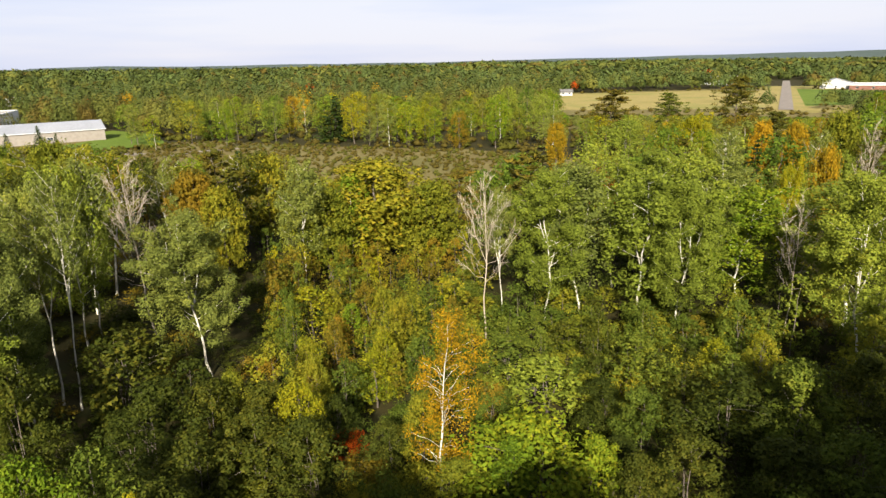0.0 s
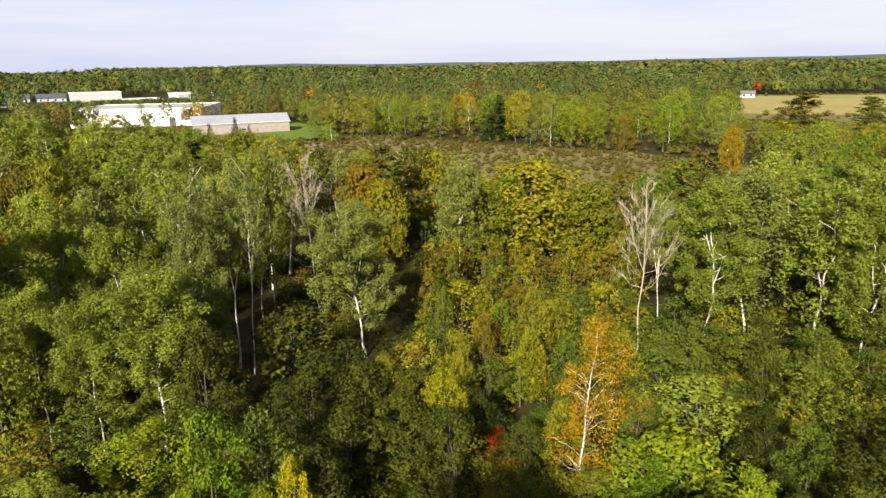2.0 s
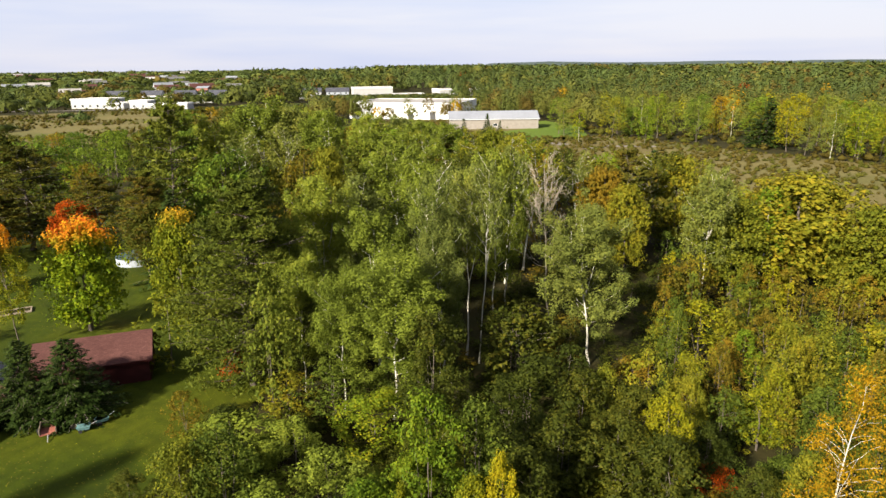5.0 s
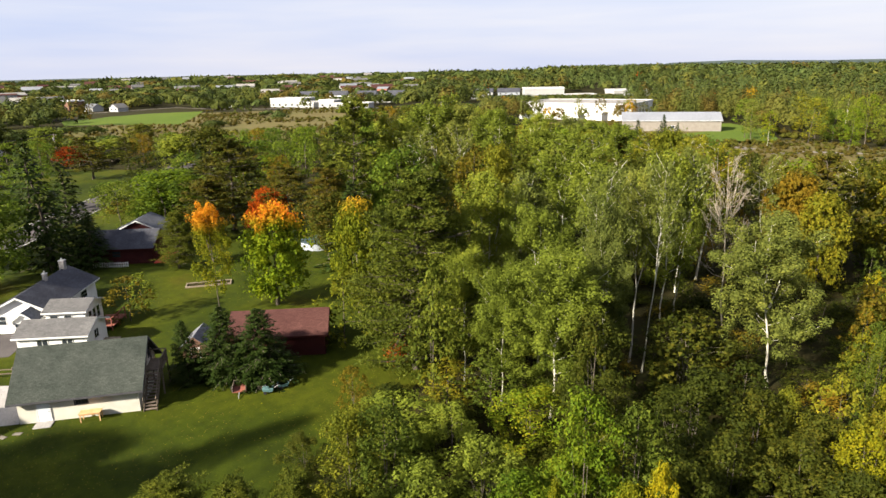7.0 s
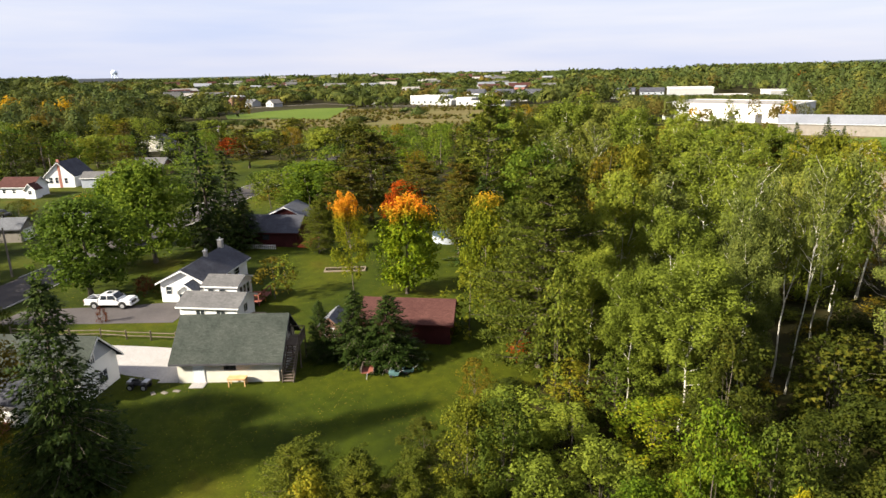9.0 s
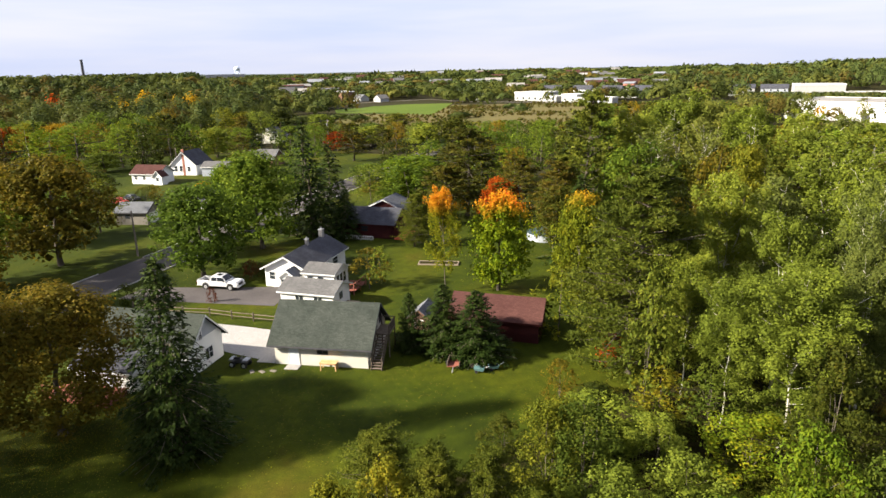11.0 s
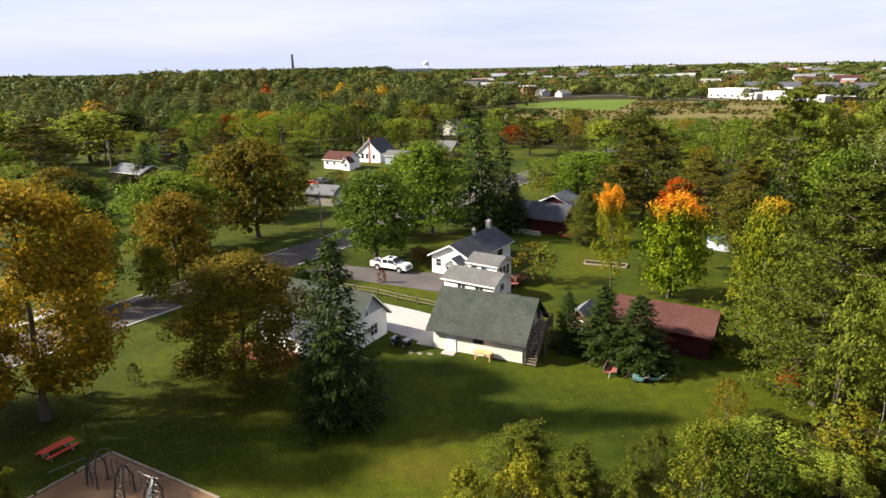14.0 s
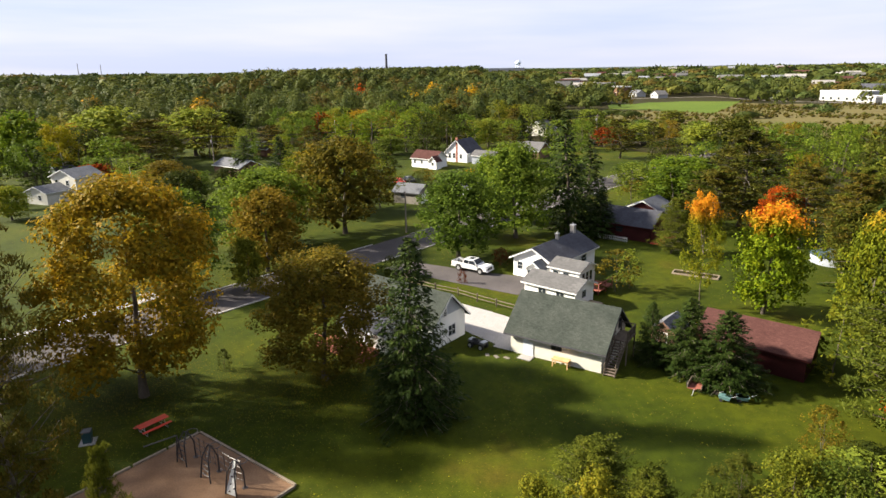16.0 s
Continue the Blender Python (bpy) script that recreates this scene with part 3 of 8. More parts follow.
for s in range(2):
    shape("far_spruce", spruce_tree(240 + s, 14, 5.5, 18, 8, 0.36, dense=9), 14, M_SPRUCE, M_BARK)
    shape("far_pine", pine_tree(250 + s, 18, 8, 11, 6, 0.2, 0.38, 13), 18, M_DPINE, M_BARK)

NAMES = {"aspen": ("aspen_tree", "tall aspen with a pale trunk and green leaves"),
         "pale_aspen": ("aspen_tree", "tall aspen with a white trunk and grey-green leaves"),
         "lime_aspen": ("aspen_tree", "tall aspen with a white trunk and yellow-green leaves"),
         "yellow_aspen": ("aspen_tree", "aspen turned autumn yellow"),
         "thin_aspen": ("aspen_tree", "half-bare aspen with a thin pale crown"),
         "gold_aspen": ("aspen_tree", "thin aspen with olive-gold autumn leaves"),
         "maple": ("maple_tree", "broad dark green deciduous tree"),
         "green_maple": ("maple_tree", "broad round green maple in a yard"),
         "bright_maple": ("maple_tree", "broad light green maple behind the houses"),
         "slender_maple": ("maple_tree", "slender maple with an orange top"),
         "olive_oak": ("oak_tree", "large oak with olive and gold leaves"),
         "brown_oak": ("oak_tree", "large oak turning brown"),
         "gold_oak": ("oak_tree", "large oak with golden-orange autumn leaves"),
         "yellow_maple": ("maple_tree", "maple with yellow-green leaves and a golden top"),
         "turning_maple": ("maple_tree", "green maple whose top has turned orange and red"),
         "lime_maple": ("maple_tree", "broad maple with bright lime leaves"),
         "red_maple": ("maple_tree", "maple turned deep autumn red"),
         "orange_birch": ("birch_tree", "slender birch with a white trunk and orange leaves"),
         "sapling": ("young_tree", "dark green young tree of the wood's edge"),
         "green_sapling": ("young_tree", "green young aspen among the undergrowth"),
         "pale_sapling": ("young_tree", "grey-green young aspen among the undergrowth"),
         "lime_sapling": ("young_tree", "bright lime-green young tree"),
         "yellow_sapling": ("young_tree", "young tree with yellow autumn leaves"),
         "olive_sapling": ("young_tree", "young tree with olive-yellow leaves"),
         "brown_sapling": ("young_tree", "young tree with brown autumn leaves"),
         "red_sapling": ("young_tree", "young maple with red autumn leaves"),
         "bush": ("bush", "dark green bush in the undergrowth"), "green_bush": ("bush", "leafy green bush in the undergrowth"), "lime_bush": ("bush", "spreading bright lime-green bush"),
         "brown_bush": ("bush", "brown autumn bush in the undergrowth"), "olive_bush": ("bush", "olive-yellow bush in the undergrowth"), "red_bush": ("bush", "small dark red ornamental shrub"),
         "shade_aspen": ("aspen_tree", "aspen of the wood below the camera"),
         "far_aspen": ("aspen_tree", "green aspen in the wood further off"), "far_pale": ("aspen_tree", "grey-green aspen in the wood further off"), "far_lime": ("aspen_tree", "yellow-green aspen in the wood further off"),
         "far_yellow": ("aspen_tree", "yellow autumn aspen in the wood further off"), "far_olive": ("ash_tree", "olive-gold tree in the wood further off"), "far_maple": ("maple_tree", "dark green maple in the wood further off"),
         "far_green": ("maple_tree", "broad green maple in the wood further off"), "far_brown": ("oak_tree", "brown autumn oak in the wood further off"), "far_gold": ("oak_tree", "golden autumn oak in the wood further off"),
         "far_red": ("maple_tree", "red autumn maple in the wood further off"), "far_orange": ("maple_tree", "orange autumn maple in the wood further off"), "far_spruce": ("spruce_tree", "dark spruce in the wood further off"),
         "far_pine": ("pine_tree", "dark pine in the wood further off"),
         "bare": ("dead_tree", "leafless tree with bleached pale branches"),
         "spruce": ("spruce_tree", "dense dark green conical spruce"),
         "pine": ("pine_tree", "tall white pine with layered boughs"),
         "dark_pine": ("pine_tree", "tall dark pine with rusty needles"),
         "full_pine": ("pine_tree", "full soft green pine branched to the ground")}
turn = np.random.default_rng(5)


def tree(key, x, y, h, w=None, z=0.0, variant=None, label=""):
    """A tree of that kind, h high and w wide."""
    name, text = NAMES[key.removeprefix("mid_")]
    away = math.hypot(x, y)
    if "mid_" + key in SHAPES and away > (46 if "low_" + key in SHAPES and SHAPES[key][0][0] < 9 else 90 if "pine" in key else 68):
        key = ("low_" if "low_" + key in SHAPES and away > (62 if SHAPES[key][0][0] < 9 else 170) else "mid_") + key
    opts = SHAPES[key]
    h0, w0, wood, lf = opts[int(turn.integers(len(opts))) if variant is None else variant % len(opts)]
    k = h / h0
    kw = k if w is None else w / w0
    ob = new(name)
    ob.matrix_basis = pose(x, y, z, 0, 0, float(turn.uniform(0, 360))) @ Matrix.Diagonal((kw, kw, k, 1))
    tagged(ob, label or text, "tree" if "bush" not in name else "bush", group=name.replace("_", " ") + "s")
    t = new("trunk", wood)
    t.parent = ob
    if lf is not None:
        c = new("crown", lf)
        c.parent = ob
    else:
        tagged(ob, category="dead tree")
    return ob


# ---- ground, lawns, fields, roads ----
# litter colours darkened further: the canopy's shade is put into them
M_FLOOR = surface("shade_toned_forest_floor", (0.012, 0.013, 0.004), (0.024, 0.020, 0.006), 0.25, 1.0, fine=3.0, relief=0.5, c3=(0.014, 0.020, 0.004))


def lawn_material():
    m, n, l, b = mat("mown_grass", 0.9)
    broad = noise_fac(n, l, 0.06, 5)
    r = ramp(n, [(0.33, (0.0165, 0.0245, 0.0009)), (0.47, (0.026, 0.0365, 0.0012)), (0.60, (0.040, 0.048, 0.0017)), (0.73, (0.062, 0.048, 0.005))])
    l.new(broad, r.inputs["Fac"])
    mid = noise_fac(n, l, 0.9, 5)
    g = ramp(n, [(0.3, (0.72, 0.75, 0.7)), (0.7, (1.2, 1.18, 1.15))])
    l.new(mid, g.inputs["Fac"])
    col = mix_colour(n, l, 1.0, r.outputs["Color"], g.outputs["Color"], "MULTIPLY")
    fine = noise_fac(n, l, 14.0, 3)
    g2 = ramp(n, [(0.3, (0.7, 0.7, 0.7)), (0.7, (1.25, 1.25, 1.25))])
    l.new(fine, g2.inputs["Fac"])
    col = mix_colour(n, l, 1.0, col, g2.outputs["Color"], "MULTIPLY")
    vor, tc = n.new("ShaderNodeTexVoronoi"), n.new("ShaderNodeTexCoord")
    vor.inputs["Scale"].default_value = 3.4
    l.new(tc.outputs["Object"], vor.inputs["Vector"])
    fallen = ramp(n, [(0.10, (1, 1, 1)), (0.13, (0, 0, 0))])
    l.new(vor.outputs["Distance"], fallen.inputs["Fac"])
    where = noise_fac(n, l, 0.10, 3)
    wr = ramp(n, [(0.40, (0.05, 0.05, 0.05)), (0.60, (0.9, 0.9, 0.9))])
    l.new(where, wr.inputs["Fac"])
    fac = mix_colour(n, l, 1.0, fallen.outputs["Color"], wr.outputs["Color"], "MULTIPLY")
    l.new(mix_colour(n, l, fac, col, (0.22, 0.15, 0.025)), b.inputs["Base Color"])
    bump(n, l, b, fine, 0.6, 0.06)
    return m


M_LAWN = lawn_material()
M_MEADOW = surface("hay_field", (0.13, 0.115, 0.034), (0.19, 0.155, 0.055), 0.02, 1.0, fine=0.8, relief=0.4, c3=(0.09, 0.11, 0.022))
M_GREENFIELD = surface("green_field", (0.055, 0.088, 0.010), (0.078, 0.108, 0.014), 0.02, 1.0, fine=0.8, relief=0.4)
M_MARSH = surface("brown_marsh", (0.068, 0.068, 0.020), (0.105, 0.088, 0.032), 0.03, 1.0, fine=0.7, relief=0.5, c3=(0.080, 0.062, 0.024))
M_ASPHALT = surface("worn_asphalt", (0.055, 0.050, 0.050), (0.090, 0.080, 0.078), 0.12, 0.9, fine=9.0, relief=0.3)
M_CONCRETE = surface("pale_concrete", (0.25, 0.238, 0.228), (0.32, 0.305, 0.292), 0.3, 0.85, fine=8.0, relief=0.2)
M_GRAVEL = surface("gravel_lane", (0.12, 0.105, 0.09), (0.17, 0.15, 0.13), 0.2, 0.95, fine=6.0, relief=0.4)
M_CHIPS = surface("wood_chips", (0.125, 0.072, 0.042), (0.185, 0.115, 0.07), 0.35, 1.0, fine=11.0, relief=0.7)

RISES = [(103, 760, 11, 190, 17), (90, 980, 9, 220, 14), (34, 900, 10, 200, 17), (20, 1100, 16, 260, 10), (62, 1500, 25, 400, 12), (122, 1500, 14, 500, 10), (-10, 1700, 30, 500, 12)]


def terrain(x, y):
    """The ground's height: flat near by, with low rises far off. Each rise: bearing, distance, its widths, its height."""
    d = math.hypot(x, y)
    if d < 430:
        return 0.0
    az = math.degrees(math.atan2(-x, y))
    z = sum(h * math.exp(-((az - a) / wa) ** 2 - ((d - r) / wr) ** 2) for a, r, wa, wr, h in RISES)
    start = 430 + 300 * min(1.0, max(0.0, (2 - az) / 8)) if az > -120 else 430
    return z * min(1.0, max(0.0, (d - start) / 150))


gv, gf = [(0.0, 0.0, 0.0)], []
radii, gseg = [60, 150, 300, 430, 480, 540, 600, 680, 760, 840, 930, 1030, 1150, 1300, 1500, 1750, 2050, 2400, 2900, 3600, 4900], 120
for rr in radii:
    for i in range(gseg):
        x, y = rr * math.cos(2 * math.pi * i / gseg), rr * math.sin(2 * math.pi * i / gseg)
        gv.append((x, y, terrain(x, y)))
for i in range(gseg):
    gf.append((0, 1 + i, 1 + (i + 1) % gseg, 0))
for k in range(len(radii) - 1):
    for i in range(gseg):
        a0, a1 = 1 + k * gseg + i, 1 + k * gseg + (i + 1) % gseg
        gf.append((a0, a0 + gseg, a1 + gseg, a1))
me = bpy.data.meshes.new("ground")
me.from_pydata(gv, [], [f[:3] if f[3] == 0 else f for f in gf])
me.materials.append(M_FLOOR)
tagged(new("ground", me), "forest floor with leaf litter and undergrowth, canopy shade in its dark colour", "ground", kind="structure")

LAWN = [(-26, -75), (-31, -20), (-34, 0), (-36, 15), (-40, 28), (-43, 37), (-54, 43), (-66, 50), (-84, 60), (-120, 84), (-185, 80), (-232, 44), (-250, -30), (-235, -110), (-150, -150), (-60, -120)]
sheet("lawn", LAWN, 0.02, M_LAWN, "mown green lawn with scattered fallen leaves", "lawn")
SHED_LAWN = [(-136, 244), (-118, 240), (-96, 236), (-92, 252), (-112, 292), (-140, 316), (-146, 300), (-128, 280)]
sheet("lawn", SHED_LAWN, 0.02, M_GREENFIELD, "green lawn beside the long metal shed", "lawn")
SCRUB = [(-212, 246), (-160, 218), (-96, 214), (-92, 236), (-96, 236), (-136, 244), (-128, 280), (-146, 300), (-170, 330), (-230, 300)]
sheet("meadow", SCRUB, 0.014, M_MARSH, "rough grass with shrubs before the warehouse", "meadow")
SWAMP = [(-112, 236), (-92, 176), (-56, 132), (-10, 118), (38, 126), (62, 176), (20, 214), (-30, 232), (-84, 262)]
sheet("marsh", SWAMP, 0.02, M_MARSH, "brown shrubby marsh clearing inside the wood", "marsh")
ROUGH = [(30, 300), (80, 262), (220, 262), (420, 340), (520, 520), (420, 640), (300, 600), (120, 580), (40, 470)]
sheet("meadow", ROUGH, 0.012, M_MARSH, "rough olive grassland round the fields", "meadow")
HAY = [(84, 380), (205, 352), (308, 530), (285, 575), (130, 560)]
sheet("hay_field", HAY, 0.02, M_MEADOW, "pale mown hay field", "field")
HAY_GREEN = [(60, 420), (84, 400), (130, 540), (96, 556)]
sheet("green_field", HAY_GREEN, 0.03, M_GREENFIELD, "green strip of field", "field")
VERGE = [(232, 366), (300, 372), (400, 490), (345, 560)]
sheet("green_field", VERGE, 0.03, M_GREENFIELD, "green verge between the road and the warehouse", "field")
CORRIDOR = [(176, 320), (236, 320), (470, 730), (415, 745)]
sheet("verge", CORRIDOR, 0.025, M_MEADOW, "grassy verges of the straight road", "verge")
GREEN = [(-440, 92), (-385, 142), (-520, 212), (-590, 205), (-590, 120)]
sheet("green_field", GREEN, 0.03, M_GREENFIELD, "bright green playing field", "field")
MARSH = [(-340, 62), (-262, 112), (-238, 172), (-290, 262), (-440, 300), (-520, 230), (-440, 110)]
sheet("marsh", MARSH, 0.02, M_MARSH, "open brown marsh with low shrubs", "marsh")


def strip(name, line, width, z, material, label, category="road"):
    bm = bmesh.new()
    lo, hi = [], []
    for i, (x, y) in enumerate(line):
        a, b = line[max(0, i - 1)], line[min(len(line) - 1, i + 1)]
        d = Vector((b[0] - a[0], b[1] - a[1])).normalized()
        lift = terrain(x, y)
        lo.append(bm.verts.new((x + d.y * width / 2, y - d.x * width / 2, z + lift)))
        hi.append(bm.verts.new((x - d.y * width / 2, y + d.x * width / 2, z + lift)))
    for i in range(len(line) - 1):
        bm.faces.new((lo[i], lo[i + 1], hi[i + 1], hi[i]))
    bmesh.ops.recalc_face_normals(bm, faces=bm.faces)
    if bm.faces[:][0].normal.z < 0:
        bmesh.ops.reverse_faces(bm, faces=bm.faces)
    me = bpy.data.meshes.new(name)
    bm.to_mesh(me)
    bm.free()
    me.materials.append(material)
    return tagged(new(name, me), label, category, kind="structure")


def along(s, off=0.0):
    """A point of the street: s metres along its middle line, off metres to its right."""
    return (-76.6 - 0.785 * s + 0.62 * off, -29.1 + 0.62 * s + 0.785 * off)


strip("road", [along(-75), along(-30), along(20), along(70), along(130), along(190)], 8.0, 0.03, M_ASPHALT, "worn grey asphalt street with patches")
strip("road", [(205 + 240 * i / 16, 340 + 405 * i / 16) for i in range(17)], 7.5, 0.3, M_GRAVEL, "straight pale road running to the horizon")
strip("road", [(-560, 120), (-585, 212), (-520, 222), (-470, 262), (-380, 330), (-300, 372)], 7, 0.05, M_GRAVEL, "distant pale road past the field")
strip("driveway", [(-128, 236), (-108, 232), (-90, 222)], 5, 0.05, M_GRAVEL, "gravel yard track at the shed", "driveway")
strip("track", [(-80, 214), (-74, 226), (-60, 232)], 4, 0.06, M_GRAVEL, "sandy track at the wood's edge", "track")
sheet("driveway", [(-64.0, 0.9), (-60.2, 4.6), (-66.2, 8.3), (-70.6, 3.2), (-82.5, -12.4), (-79.0, -16.4), (-70.5, -4.6)], 0.045, M_CONCRETE, "pale concrete driveway behind the garage", "driveway")
sheet("driveway", [(-91.0, -8.6), (-87.6, -11.8), (-81.2, -1.6), (-76.4, 6.6), (-80.4, 9.3), (-83.6, 8.2), (-86.2, 1.4)], 0.05, M_ASPHALT, "grey asphalt driveway where the pickup stands", "driveway")
sheet("patio", [(-60.9, 3.0), (-59.9, 4.7), (-61.2, 5.6), (-62.2, 3.9)], 0.055, M_CONCRETE, "small concrete apron at the garage corner", "patio")


def kerb(s0, s1, off):
    bm = bmesh.new()
    a, b = along(s0, off - 0.12), along(s1, off - 0.12)
    c, d = along(s1, off + 0.12), along(s0, off + 0.12)
    vs = [bm.verts.new((*p, 0.0)) for p in (a, b, c, d)]
    f = bm.faces.new(vs)
    ext = bmesh.ops.extrude_face_region(bm, geom=[f])
    bmesh.ops.translate(bm, verts=[v for v in ext["geom"] if isinstance(v, bmesh.types.BMVert)], vec=(0, 0, 0.14))
    bmesh.ops.recalc_face_normals(bm, faces=bm.faces)
    me = bpy.data.meshes.new("kerb")
    bm.to_mesh(me)
    bm.free()
    me.materials.append(M_CONCRETE)
    tagged(new("kerb", me), "concrete kerb along the street", "kerb", kind="structure")


kerb(-75, 15.0, 4.05)
kerb(21.5, 130.0, 4.05)
kerb(-75, 27.0, -4.05)
kerb(36.0, 130.0, -4.05)
strip("pavement", [along(-8, -10.5), along(-7, -5.0)], 1.3, 0.04, M_CONCRETE, "short concrete walk from the street", "pavement")
strip("pavement", [along(-46, -7.6), along(-8, -7.6)], 1.4, 0.044, M_CONCRETE, "concrete pavement along the street", "pavement")


# ---- buildings ----
def shingles(name, c1, c2):
    """Asphalt shingles: thin courses with broken colour."""
    m, n, l, b = mat(name, 0.9)
    broad = noise_fac(n, l, 0.5, 4)
    r = ramp(n, [(0.3, c1), (0.7, c2)])
    l.new(broad, r.inputs["Fac"])
    br, tc = n.new("ShaderNodeTexBrick"), n.new("ShaderNodeTexCoord")
    br.inputs["Scale"].default_value = 1.0
    br.inputs["Brick Width"].default_value, br.inputs["Row Height"].default_value, br.inputs["Mortar Size"].default_value = 0.32, 0.14, 0.008
    br.inputs["Color1"].default_value, br.inputs["Color2"].default_value, br.inputs["Mortar"].default_value = (1.15, 1.15, 1.15, 1), (0.8, 0.8, 0.8, 1), (0.55, 0.55, 0.55, 1)
    l.new(tc.outputs["UV"], br.inputs["Vector"])
    fine = noise_fac(n, l, 9.0, 3)
    g = ramp(n, [(0.3, (0.75, 0.75, 0.75)), (0.7, (1.2, 1.2, 1.2))])
    l.new(fine, g.inputs["Fac"])
    col = mix_colour(n, l, 1.0, r.outputs["Color"], g.outputs["Color"], "MULTIPLY")
    l.new(mix_colour(n, l, 0.8, col, br.outputs["Color"], "MULTIPLY"), b.inputs["Base Color"])
    bump(n, l, b, br.outputs["Fac"], 0.3, -0.02)
    return m


def siding(name, c1, c2, board=0.12):
    """Lap siding: colour stained a little, with a step at each board."""
    m, n, l, b = mat(name, 0.6)
    broad = noise_fac(n, l, 0.8, 4)
    r = ramp(n, [(0.3, c1), (0.7, c2)])
    l.new(broad, r.inputs["Fac"])
    l.new(r.outputs["Color"], b.inputs["Base Color"])
    tc, sp, md = n.new("ShaderNodeTexCoord"), n.new("ShaderNodeSeparateXYZ"), n.new("ShaderNodeMath")
    l.new(tc.outputs["Object"], sp.inputs[0])
    md.operation = "FRACT"
    dv = n.new("ShaderNodeMath")
    dv.operation = "DIVIDE"
    dv.inputs[1].default_value = board
    l.new(sp.outputs["Z"], dv.inputs[0])
    l.new(dv.outputs[0], md.inputs[0])
    bump(n, l, b, md.outputs[0], 0.5, -0.012)
    return m


M_ROOF_GREEN = shingles("green_grey_shingles", (0.032, 0.038, 0.032), (0.050, 0.056, 0.048))
M_ROOF_DARK = shingles("charcoal_shingles", (0.040, 0.041, 0.050), (0.066, 0.068, 0.080))
M_ROOF_GREY = shingles("grey_shingles", (0.085, 0.083, 0.083), (0.118, 0.115, 0.113))
M_ROOF_RED = shingles("red_brown_shingles", (0.054, 0.023, 0.020), (0.074, 0.033, 0.028))
M_ROOF_MID = shingles("slate_grey_shingles", (0.090, 0.094, 0.104), (0.130, 0.134, 0.144))
M_WHITE = siding("white_siding", (0.60, 0.60, 0.585), (0.68, 0.68, 0.665))
M_CREAM = siding("cream_siding", (0.43, 0.415, 0.36), (0.50, 0.485, 0.43))
M_REDWALL = siding("dark_red_siding", (0.030, 0.008, 0.008), (0.048, 0.012, 0.011))
M_GREYWALL = siding("blue_grey_siding", (0.22, 0.24, 0.27), (0.28, 0.30, 0.33))
M_BROWNWALL = siding("brown_boards", (0.10, 0.055, 0.040), (0.17, 0.10, 0.07))
M_BEIGE = siding("beige_metal_siding", (0.155, 0.138, 0.12), (0.20, 0.182, 0.158), 0.5)
M_TRIM = surface("white_paint", (0.50, 0.50, 0.49), (0.58, 0.58, 0.57), 1.5, 0.5, relief=0.05)
M_DARKTRIM = surface("dark_trim", (0.045, 0.045, 0.050), (0.075, 0.075, 0.080), 1.5, 0.6, relief=0.05)
M_METALROOF = surface("pale_metal_roof", (0.15, 0.158, 0.175), (0.19, 0.198, 0.215), 0.08, 0.45, 0.0, fine=1.5, relief=0.1)
M_WOOD = surface("weathered_wood", (0.085, 0.066, 0.05), (0.16, 0.13, 0.10), 2.0, 0.9, fine=18, relief=0.4)
M_REDDECK = surface("red_stained_deck", (0.16, 0.055, 0.040), (0.26, 0.095, 0.07), 2.0, 0.8, fine=14, relief=0.3)
M_FARBRICK = surface("weathered_brick", (0.115, 0.055, 0.042), (0.16, 0.085, 0.066), 0.4, 0.9, fine=6, relief=0.3)
M_BRICK = surface("red_brick", (0.24, 0.10, 0.075), (0.34, 0.16, 0.12), 3.0, 0.9, fine=20, relief=0.4)
M_BLACK = surface("black_plastic", (0.015, 0.015, 0.016), (0.035, 0.035, 0.036), 3.0, 0.5, relief=0.1)
M_STEEL = surface("grey_steel", (0.35, 0.35, 0.36), (0.5, 0.5, 0.51), 3.0, 0.4, 0.6, relief=0.1)


def glass_material():
    m, n, l, b = mat("dark_window_glass", 0.08)
    b.inputs["Base Color"].default_value = (0.02, 0.025, 0.03, 1)
    b.inputs["Specular IOR Level"].default_value = 0.7
    return m


M_GLASS = glass_material()


def roof_uv(bm):
    uv = bm.loops.layers.uv.new("UVMap")
    for f in bm.faces:
        n = f.normal
        u = Vector((0, 0, 1)).cross(n)
        u = Vector((1, 0, 0)) if u.length < 0.01 else u.normalized()
        v = n.cross(u)
        for lp in f.loops:
            lp[uv].uv = (lp.vert.co.dot(u), lp.vert.co.dot(v))


def gable_roof(L, D, hw, hr, over, ridge, thick=0.16, gable_over=None):
    """Two roof slabs over a block L by D: x along the front, y to the back."""
    g = over if gable_over is None else gable_over
    W, R = (D, L) if ridge == "x" else (L, D)
    s = (hr - hw) / (W / 2)
    out = [(-over, hw - s * over), (W / 2, hr), (W + over, hw - s * over), (W + over, hw - s * over + thick), (W / 2, hr + thick * 1.15), (-over, hw - s * over + thick)]
    bm = bmesh.new()
    prism(bm, out, -g, R + g)
    if ridge == "x":
        bmesh.ops.transform(bm, matrix=Matrix(((0, 1, 0, 0), (1, 0, 0, 0), (0, 0, 1, 0), (0, 0, 0, 1))), verts=bm.verts)
        bmesh.ops.reverse_faces(bm, faces=bm.faces)
    bm.normal_update()
    roof_uv(bm)
    return bm


